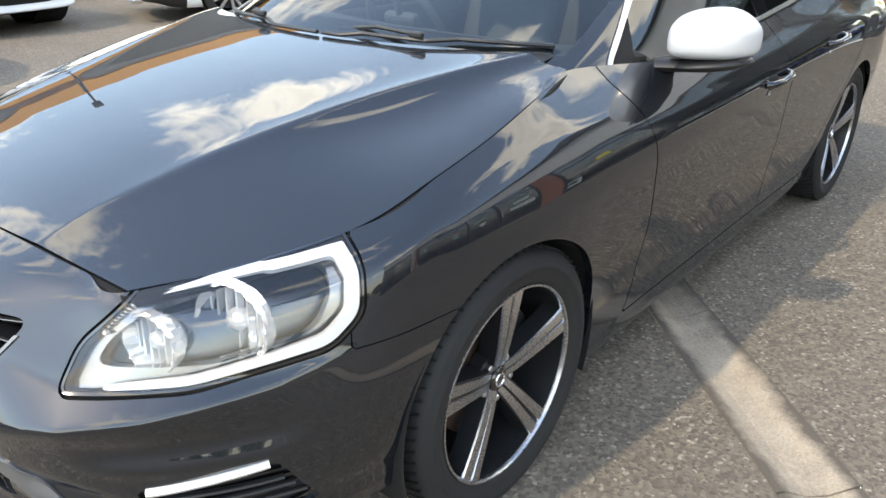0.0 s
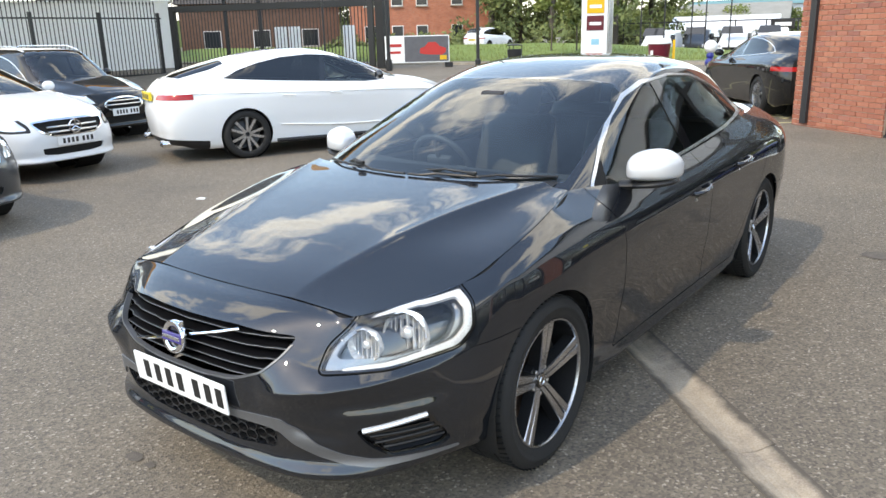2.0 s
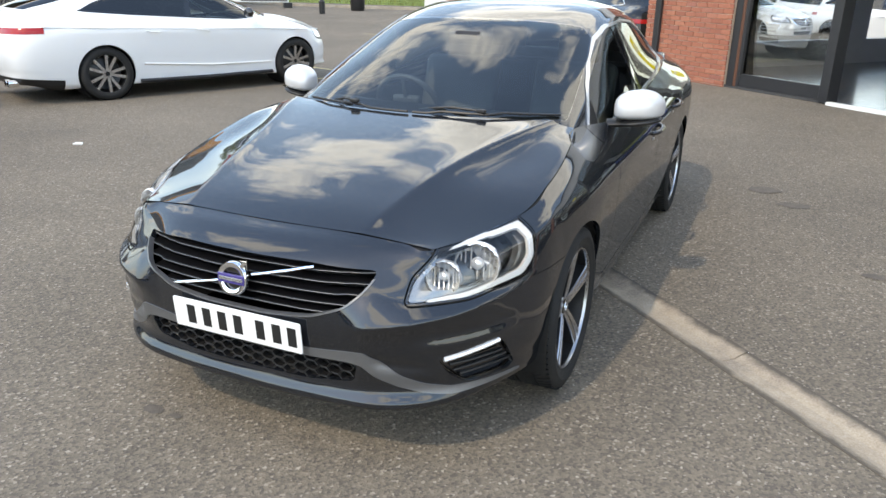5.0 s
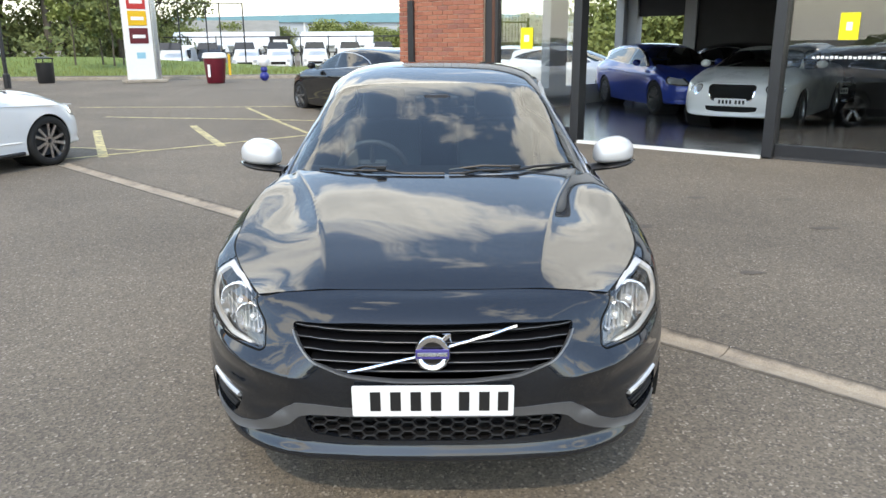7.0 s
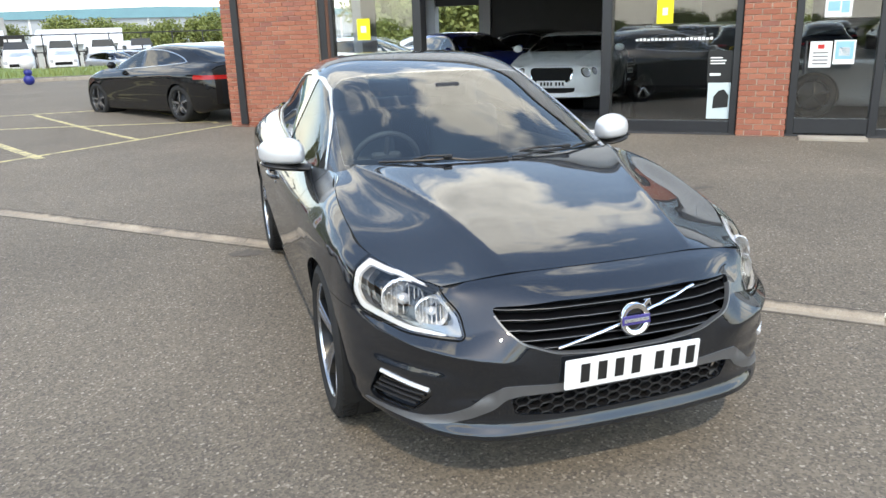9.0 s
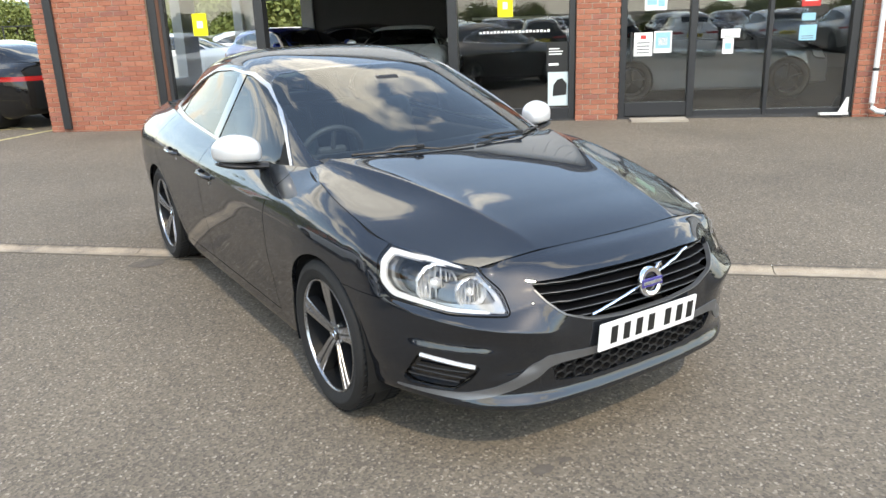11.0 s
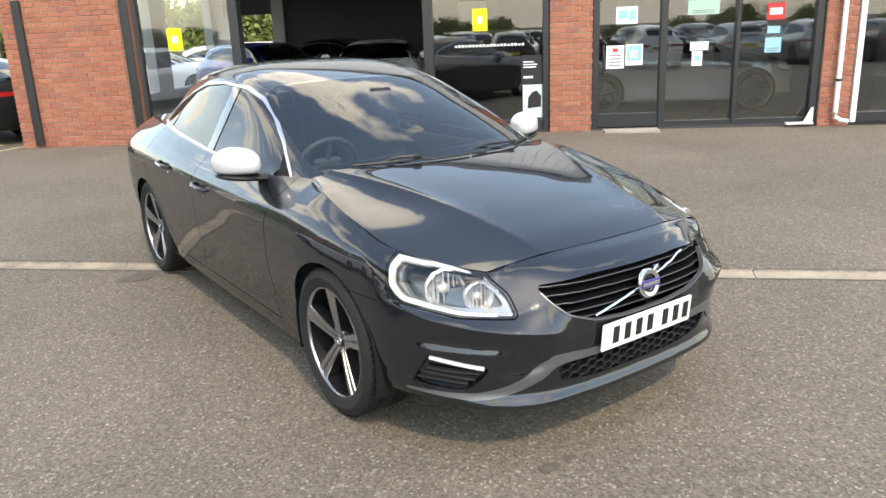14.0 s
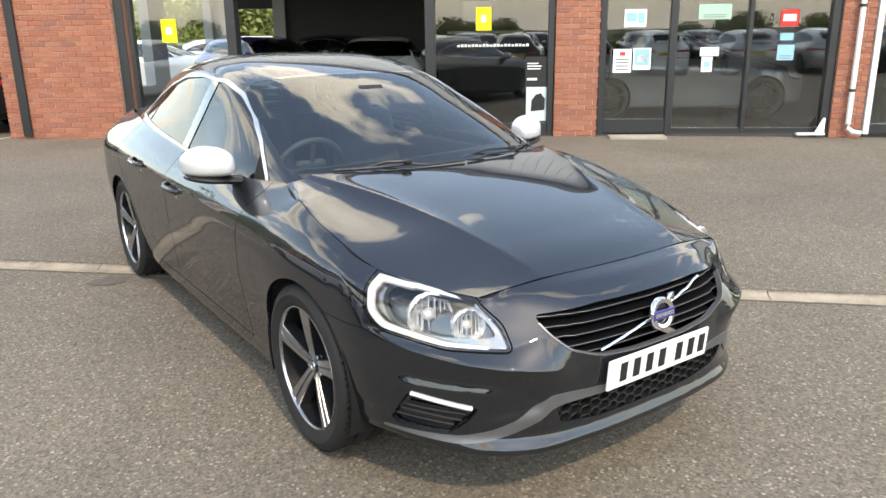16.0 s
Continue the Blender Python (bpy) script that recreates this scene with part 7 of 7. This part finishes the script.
litter = part("paper_scrap", prism_bm([(0.05, 0), (0.01, 0.045), (-0.05, 0.02), (-0.03, -0.04)], 0.002, 0.012, "XY"), M_PAPER)
litter.location = (-4.6, 2.35, 0)
tagged(litter, "small crumpled scrap of white paper on tarmac", "litter")

# sliding gate and railings
def railing(name, label, a, b, h, gap=0.16, frame=False, spear=True, group=""):
    a, b = Vector(a), Vector(b)
    L = (b - a).length
    d = b - a
    g = thing(name, label, "gate" if frame else "fence", pose(a.x, a.y, 0, 0, 0, math.degrees(math.atan2(d.y, d.x))), group)
    if frame:
        box("gate_frame", 0, 0.24, -0.1, 0.1, 0.05, h, M_IRON, g, 0.01)
        box("gate_frame", L - 0.24, L, -0.1, 0.1, 0.05, h, M_IRON, g, 0.01)
        box("gate_frame", 0.24, L - 0.24, -0.08, 0.08, h - 0.26, h, M_IRON, g, 0.01)
        box("gate_frame", 0.24, L - 0.24, -0.08, 0.08, 0.08, 0.3, M_IRON, g, 0.01)
    else:
        for z in (0.25, h - 0.35):
            box("rail", 0, L, -0.03, 0.03, z, z + 0.06, M_IRON, g, 0.004)
        x = 0.0
        while x < L + 0.1:
            box("fence_post", x - 0.06, x + 0.06, -0.06, 0.06, 0, h - 0.1, M_IRON, g, 0.006)
            x += 2.8
    n = int(L / gap)
    rod_m = bpy.data.meshes.new("picket")
    bm = tube_bm([(0, 0, 0.15), (0, 0, h + (0.22 if spear else -0.1))], 0.021, 6)
    if spear:
        bm2 = lathe_bm(((0.0, h + 0.40), (0.04, h + 0.28), (0.017, h + 0.2)), 6, "Z", bm)
    bm.to_mesh(rod_m)
    bm.free()
    rod_m.materials.append(M_IRON)
    for k in range(1, n):
        o = new("picket", rod_m)
        o.parent = g
        o.location = (k * gap, 0, 0)
    return g


railing("sliding_gate", "tall black steel sliding gate with close upright bars", (-27.6, 17.6), (-19.15, 21.25), 3.05, 0.15, True)
railing("railing", "black spear-topped steel railing beside the gate", (-26.6, 0.5), (-28.0, 17.4), 2.9, 0.17)
gp = thing("gate_post", "heavy black steel gate post", "post", Matrix.Translation((-18.85, 21.45, 0)))
box("shaft", -0.22, 0.22, -0.22, 0.22, 0, 3.35, M_IRON, gp, 0.02)
box("cap", -0.26, 0.26, -0.26, 0.26, 3.35, 3.42, M_IRON, gp, 0.01)
wrap = thing("sheeted_shed", "long shed wrapped in white sheeting behind the railing", "shed", oriented(-60.0, 40, 0))
bm = bmesh.new()
rows = []
for k in range(37):
    x = -10 + k * 0.4
    rows.append([bm.verts.new((x, 0.1 * math.sin(k * 1.7) * f + 0.06 * math.sin(k * 0.6 + 2 * f), 0.1 + 3.4 * f)) for f in (0, 0.25, 0.5, 0.75, 1.0)])
for p, q in zip(rows, rows[1:]):
    for j in range(4):
        bm.faces.new((p[j], q[j], q[j + 1], p[j + 1]))
smooth(part("sheeting", bm, worn("white sheeting", (0.84, 0.84, 0.83), 0.6, var=0.05, scale=1.5), wrap), 60)
box("roof", -10.2, 4.6, -0.15, 2.6, 3.5, 3.6, M_SHED, wrap, 0.01)
ban = thing("roadside_banner", "low white roadside banner with a red car shape", "banner", oriented(-34.9, 39, 6))
box("frame", -1.75, 1.55, -0.03, 0.03, 0.25, 1.60, M_WHITE, ban, 0.01)
part("red_shape", prism_bm(((0.02, 0.72), (0.30, 0.66), (1.15, 0.62), (1.36, 0.74), (1.38, 0.95), (1.05, 1.06), (0.86, 1.26), (0.48, 1.26), (0.28, 1.04), (0.05, 0.96)), -0.045, -0.032, "XZ"), M_SIGNRED, ban)
box("dark_panel", -0.75, 1.5, -0.038, -0.031, 0.3, 1.55, worn("dark banner print", (0.10, 0.10, 0.11), 0.6, var=0.2, scale=3), ban, 0)
box("print_bar", -1.55, -0.9, -0.042, -0.032, 1.05, 1.2, M_SIGNRED, ban, 0)
box("print_bar", -1.55, -0.95, -0.042, -0.032, 0.72, 0.84, M_SIGNRED, ban, 0)
box("yellow_tag", 1.05, 1.4, -0.046, -0.033, 0.38, 0.6, M_SIGNYEL, ban, 0)
for x in (-1.6, 1.5):
    box("foot", x - 0.2, x + 0.2, -0.35, 0.35, 0.0, 0.25, M_IRON, ban, 0.02)
bill = thing("billboard", "large white board with a red panel on tall posts", "billboard", oriented(-48.3, 38, 0))
box("board", -1.4, 1.1, -0.1, 0.1, 4.0, 6.2, M_WHITE, bill, 0.02)
box("red_panel", -1.15, 0.85, -0.13, -0.101, 4.35, 6.0, M_SIGNRED, bill, 0.01)
box("print_bar", -0.8, 0.3, -0.14, -0.131, 4.5, 4.58, M_WHITE, bill, 0)
for x in (-0.95, 0.65):
    box("leg", x - 0.1, x + 0.1, -0.08, 0.08, 0, 4.0, M_IRON, bill, 0.01)


def house(name, label, m, w, dep, h, wallm, roofm, ridge, windows, gable=False):
    g = thing(name, label, "building", m)
    box("wall", -w / 2, w / 2, 0, dep, 0, h, wallm, g, 0)
    e = 0.35
    if gable:
        bm = prism_bm(((-w / 2 - e, h - 0.1), (0, h + ridge), (w / 2 + e, h - 0.1)), -e, dep + e, "XZ")
    else:
        bm = prism_bm(((-e, h - 0.1), (dep / 2, h + ridge), (dep + e, h - 0.1)), -w / 2 - e, w / 2 + e, "YZ")
    part("roof", bm, roofm, g)
    for x, z, ww, hh in windows:
        o = new("window")
        o.parent = g
        o.location = (x, -0.03, z)
        box("window_frame", -ww / 2 - 0.06, ww / 2 + 0.06, -0.03, 0.03, -0.06, hh + 0.06, M_WHITEPVC, o, 0.01)
        box("pane", -ww / 2, ww / 2, -0.045, -0.032, 0, hh, M_DARKGLASS, o, 0)
        box("window_sill", -ww / 2 - 0.1, ww / 2 + 0.1, -0.12, 0.0, -0.14, -0.06, M_KERB, o, 0.01)
    return g


wins = [(x, z, 0.78, 1.15) for z in (1.15, 3.85, 6.3) for x in (-4.0, -1.9, 0.0, 2.7)]
house("brick_offices", "three-storey red brick offices with small dark windows", oriented(-36.6, 60, 4), 11.1, 10, 8.5, M_FARBRICK, M_SLATE, 2.8, wins)
house("gabled_house", "cream gabled house with a dark tiled roof", oriented(-59.0, 52, 4), 7.5, 9, 3.6, M_PLASTER, M_SLATE, 3.2, [(-1.5, 1.0, 1.2, 1.4), (1.4, 1.0, 1.2, 1.4)], True)
house("brick_houses", "low brick terrace with dark tiled roofs", oriented(-48.5, 66, 0), 13, 8, 4.6, worn("brown brickwork", (0.15, 0.085, 0.06), 0.9, var=0.3, scale=2.0), M_SLATE, 2.6, [(-4, 1.0, 1.3, 1.3), (0, 1.0, 1.3, 1.3), (4, 1.0, 1.3, 1.3)])
# sheds across the road
for az, d, w, h, rg_, tn, lab in ((-16.0, 75, 9.0, 2.45, 1.25, -4, "low pale shed with a white metal roof"), (-8.1, 75, 6.6, 2.45, 1.25, -4, "low pale shed with a white metal roof")):
    s = house("trade_shed", lab, oriented(az, d, tn, -1.0), w, 12, h, M_SHEDWALL, M_SHED, rg_, [(-w * 0.3, 0.6, 1.6, 1.1), (w * 0.25, 0.6, 1.6, 1.1)])
sb = thing("shop_board", "black shop board with white print between the sheds", "sign", oriented(-11.95, 73.0, -6, -0.8))
box("board", -0.95, 0.95, -0.05, 0.05, 2.15, 2.95, M_INK, sb, 0.01)
box("print_bar", -0.6, 0.7, -0.06, -0.051, 2.4, 2.7, M_PAPER, sb, 0)
for x in (-0.8, 0.8):
    box("leg", x - 0.08, x + 0.08, -0.05, 0.05, 0, 2.05, M_IRON, sb, 0)
house("grey_barn", "wide old shed with weathered grey roof behind", oriented(-16.2, 92, -4, -0.9), 13, 14, 3.2, M_ROOFGREY, M_ROOFGREY, 2.0, [])
wh = thing("warehouse", "very long grey warehouse with a teal roof edge", "warehouse", oriented(-3.0, 190, 12))
box("wall", -52, 60, 0, 40, 0, 6.3, M_WAREHOUSE, wh, 0)
part("roof", prism_bm(((-53, 6.2), (61, 6.2), (61, 7.4), (4, 8.6), (-53, 7.2)), -0.6, 40, "XZ"), M_BLUEROOF, wh)
for x in range(-48, 60, 12):
    box("rib", x, x + 0.4, -0.25, 0, 0, 6.2, M_SHED, wh, 0)
# mesh enclosure posts and a boundary rail before the vans
encl = thing("mesh_enclosure", "tall thin steel post enclosure beyond the sign", "enclosure", oriented(-17.4, 50, 0))
for x in (-2.6, -1.2, 0.4, 1.2, 2.6):
    box("post", x - 0.04, x + 0.04, -0.04, 0.04, 0, 4.0, M_IRON, encl, 0)
box("top_rail", -2.6, 2.6, -0.03, 0.03, 3.94, 4.0, M_IRON, encl, 0)
rail = thing("boundary_rail", "dark steel rail in front of parked vans", "fence", oriented(-9.5, 57, -6))
for z in (0.9, 2.0):
    box("rail", -13, 13, -0.03, 0.03, z, z + 0.08, M_IRON, rail, 0)
for k in range(14):
    box("fence_post", -13 + k * 2 - 0.04, -13 + k * 2 + 0.04, -0.04, 0.04, 0, 2.1, M_IRON, rail, 0)


def van(name, label, m, coat, group=""):
    g = thing(name, label, "van", m, group)
    secs = []
    for y, w, zb, zt, r in ((-0.85, 0.80, 0.35, 0.95, 0.12), (-0.70, 0.88, 0.25, 1.08, 0.14), (-0.1, 0.92, 0.22, 1.22, 0.12), (0.55, 0.92, 0.22, 1.86, 0.16), (1.0, 0.92, 0.22, 1.97, 0.18), (3.4, 0.92, 0.22, 1.96, 0.14), (3.55, 0.86, 0.3, 1.88, 0.14)):
        prof = rounded(((-w, zb), (w, zb), (w, zb + (zt - zb) * 0.62), (w * (0.80 if y > 0.3 else 0.93), zt), (-w * (0.80 if y > 0.3 else 0.93), zt), (-w, zb + (zt - zb) * 0.62)), r, 3)
        secs.append([(p[0], y, p[1]) for p in prof])
    bm = bmesh.new()
    rings = [[bm.verts.new(p) for p in s] for s in secs]
    n = len(rings[0])
    for p, q in zip(rings, rings[1:]):
        for k in range(n):
            bm.faces.new((p[k], p[(k + 1) % n], q[(k + 1) % n], q[k]))
    bm.faces.new(rings[0])
    bm.faces.new(rings[-1][::-1])
    bmesh.ops.recalc_face_normals(bm, faces=bm.faces)
    smooth(part("body", bm, PAINTS[coat], g), 40)
    part("windscreen", prism_bm(((-0.72, 1.27), (0.72, 1.27), (0.60, 1.62), (-0.60, 1.62)), 0, 0.02, "XZ"), M_DARKGLASS, g).matrix_local = Matrix.Translation((0, -0.17 - 1.2 * 0.9, 0)) @ Matrix(((1, 0, 0, 0), (0, 1, 0.98, 0), (0, 0, 1, 0), (0, 0, 0, 1)))
    box("grille", -0.5, 0.5, -0.875, -0.84, 0.62, 0.80, M_VOID, g, 0.01)
    box("bumper", -0.82, 0.82, -0.92, -0.8, 0.28, 0.50, M_BLACK, g, 0.03)
    for sx in (-1, 1):
        box("headlamp", sx * 0.58, sx * 0.80, -0.88, -0.72, 0.78, 0.98, M_BEZEL, g, 0.03)
        box("side_window", sx * 0.86, sx * 0.925, 0.35, 1.25, 1.25, 1.68, M_DARKGLASS, g, 0.01)
        box("door_mirror", sx * 0.95, sx * 1.08, 0.2, 0.32, 1.15, 1.4, M_BLACK, g, 0.02)
        for cy in (0.0, 2.7):
            part("wheel", lathe_bm(((0.0, sx * 0.93), (0.2, sx * 0.94), (0.32, sx * 0.93), (0.33, sx * 0.72), (0.0, sx * 0.72)), 20), M_RUBBER, g).location = (0, cy, 0.33)
    return g


v1 = van("panel_van", "white panel van parked nose to the road", oriented(-14.4, 55, -8, -0.45), "white", "parked vans")
for az, d, tn in ((-12.1, 55.5, -4), (-9.5, 56, 0), (-7.0, 56, 5), (-19.4, 52, -12), (-4.6, 57, 10)):
    copy_thing(v1, oriented(az, d, tn, -0.45))
dv = van("panel_van", "dark panel van among the white ones", oriented(-16.9, 57, -10, -0.45), "grey", "parked vans")
far = auto("small_car", "white hatchback parked by the wood", oriented(-30.6, 52, 150, 0.5), "white", 2.5, 0.75, 0.75, 1.72, 1.50, 1.0, "hatch", "van", 5, quality=0.6)
black_small = auto("small_car", "dark small hatchback parked across the road", oriented(1.5, 58, 62, -0.5), "black", 2.5, 0.75, 0.7, 1.72, 1.47, 1.0, "hatch", "van", 5, quality=0.6)
row = auto("small_car", "silver hatchback in the car park across the road", oriented(-3.6, 52, 70, -0.5), "silver", 2.6, 0.8, 0.75, 1.75, 1.48, 1.0, "hatch", "wide", 5, quality=0.6, group="cars across the road")
for az, d, tn in ((-1.8, 54, 60), (0.2, 52, 75), (-5.4, 50, 40)):
    copy_thing(row, oriented(az, d, tn, -0.5))

# the roadside is shrunk towards the eye, so raised a third of a metre, to fit the camera's view; behind its bank the
# land is lowered likewise
TOWARDS_EYE = Matrix.Translation((0, -3, 1.6)) @ Matrix.Scale(0.78, 4) @ Matrix.Translation((0, 3, -1.6))
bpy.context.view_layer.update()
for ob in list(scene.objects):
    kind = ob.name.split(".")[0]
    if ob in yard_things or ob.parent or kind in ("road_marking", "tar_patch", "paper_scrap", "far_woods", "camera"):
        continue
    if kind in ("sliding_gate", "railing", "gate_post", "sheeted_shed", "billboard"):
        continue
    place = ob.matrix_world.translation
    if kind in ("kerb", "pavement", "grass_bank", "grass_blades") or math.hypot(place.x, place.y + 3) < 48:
        ob.matrix_world = TOWARDS_EYE @ ob.matrix_world

# behind the walk: an unseen hedge added to shape reflections, and parked cars at the far side of the yard
for k in range(30):
    az = 78 + k * 7.2
    p = polar(az, 30 + 3 * math.sin(k * 2.3))
    copy_thing(bush, Matrix.Translation((p.x, p.y, 0)) @ Matrix.Rotation(k * 1.9, 4, "Z") @ Matrix.Scale(0.5 + 0.12 * math.sin(k * 1.3), 4))
stock = (row, far, black_small, slate)
tags = ("silver hatchback in the rows of stock cars", "white hatchback in the rows of stock cars", "black hatchback in the rows of stock cars", "slate grey hatchback in the rows of stock cars")
FRONT, OUT = Vector((0.774, -0.633)), Vector((-0.633, -0.774))
for r in range(3):
    for k in range(8):
        p = Vector((-2.2, -2.8)) + OUT * (7.5 + 5.2 * r) + FRONT * (-5.0 + 2.7 * k + 0.7 * r)
        j = (k * 3 + r * 2 + k // 3) % 4
        c = copy_thing(stock[j], pose(p.x, p.y, 0, 0, 0, -39.3 + (180 if r == 1 else 0) + 3 * math.sin(k * 2.1 + r)))
        tagged(c, tags[j], "car", "stock car rows")

# white cars parked behind the showroom, seen through its windows
for x, y, turn in ((-1.2, 10.6, 96), (0.6, 13.4, 92), (-4.6, 8.2, 100), (-3.4, 11.4, 95)):
    c = copy_thing(star_car, SHOW @ pose(x, y, -0.08, 0, 0, turn))
    tagged(c, "white hatchback parked behind the showroom", "car", "cars behind the showroom")

# unseen filling station canopy, added; height and place fit its mirror image in the bonnet
M_ORANGE = worn("orange fascia", (0.92, 0.36, 0.02), 0.45, var=0.06, scale=0.6)
M_SOFFIT = worn("grey canopy lining", (0.30, 0.29, 0.28), 0.6, var=0.1, scale=0.5)
canopy = thing("forecourt_canopy", "tall flat filling station canopy with an orange edge", "canopy", pose(-20.3, 17.2, 0, 0, 0, 72))
box("deck", -19.7, -0.3, 0.3, 20.7, 8.4, 9.1, M_SOFFIT, canopy, 0.02)
box("fascia", -20.0, 0.0, 0.0, 0.28, 8.65, 9.4, M_ORANGE, canopy, 0.02)
box("fascia", -0.28, 0.0, 0.3, 20.7, 8.65, 9.4, M_ORANGE, canopy, 0.02)
box("fascia", -20.0, -19.72, 0.3, 20.7, 8.65, 9.4, M_ORANGE, canopy, 0.02)
box("fascia", -20.0, 0.0, 20.72, 21.0, 8.65, 9.4, M_ORANGE, canopy, 0.02)
for x in (-17.0, -12.0):
    for y in (12.0, 17.5):
        box("column", x - 0.2, x + 0.2, y - 0.2, y + 0.2, 0, 8.4, M_WHITEPVC, canopy, 0.02)
lamp_col = thing("yard_light", "tall steel yard light with one arm", "street lamp", pose(-20.5, 6.4, 0, 0, 0, -20))
smooth(part("shaft", tube_bm([(0, 0, 0), (0, 0, 4.0), (0, 0, 8.2)], 0.07, 10), M_IRON, lamp_col), 50)
smooth(part("arm", tube_bm([(0, 0, 8.2), (0.6, 0, 8.5), (1.5, 0, 8.55)], 0.045, 8), M_IRON, lamp_col), 50)
part("lantern", box_bm(1.4, 2.1, -0.16, 0.16, 8.45, 8.62, 0.04, 2), M_IRON, lamp_col)

# white pump housings seen through the gate
for az in (-45.8, -44.8, -40.8):
    pump = thing("fuel_pump", "plain white fuel pump housing behind the gate", "fuel pump", oriented(az, 37, 0), "fuel pumps")
    box("body", -0.28, 0.28, -0.2, 0.2, 0.1, 2.15, M_WHITE, pump, 0.03)
    box("plinth", -0.4, 0.4, -0.3, 0.3, 0.0, 0.1, M_KERB, pump, 0.01)

# ---------------------------------------------------------------- bricks of the piers, one by one
def brick_mesh(length):
    bm = box_bm(0, length, 0, 0.03, 0, 0.065, 0.003)
    me = bpy.data.meshes.new("brick")
    bm.to_mesh(me)
    bm.free()
    me.materials.append(M_BRICK)
    return me


BRICKS = {}
rb = random.Random(11)


def brick_face(a, b, z0, z1, first):
    course, z = first, z0
    while z < z1:
        x = a - (0.1125 if course % 2 else 0.0)
        while x < b - 0.01:
            x0, x1 = max(x, a), min(x + 0.215, b)
            if x1 - x0 > 0.03:
                key = round(x1 - x0, 2)
                if key not in BRICKS:
                    BRICKS[key] = brick_mesh(key)
                ob = new("brick", BRICKS[key])
                ob.parent = building
                ob.matrix_local = Matrix.Translation((x0, rb.uniform(-0.002, 0.0015), z + rb.uniform(-0.0015, 0.0015)))
            x += 0.225
        z += 0.075
        course += 1


for a, b in PIERS:
    brick_face(a, b, -0.08, 3.0, 0)
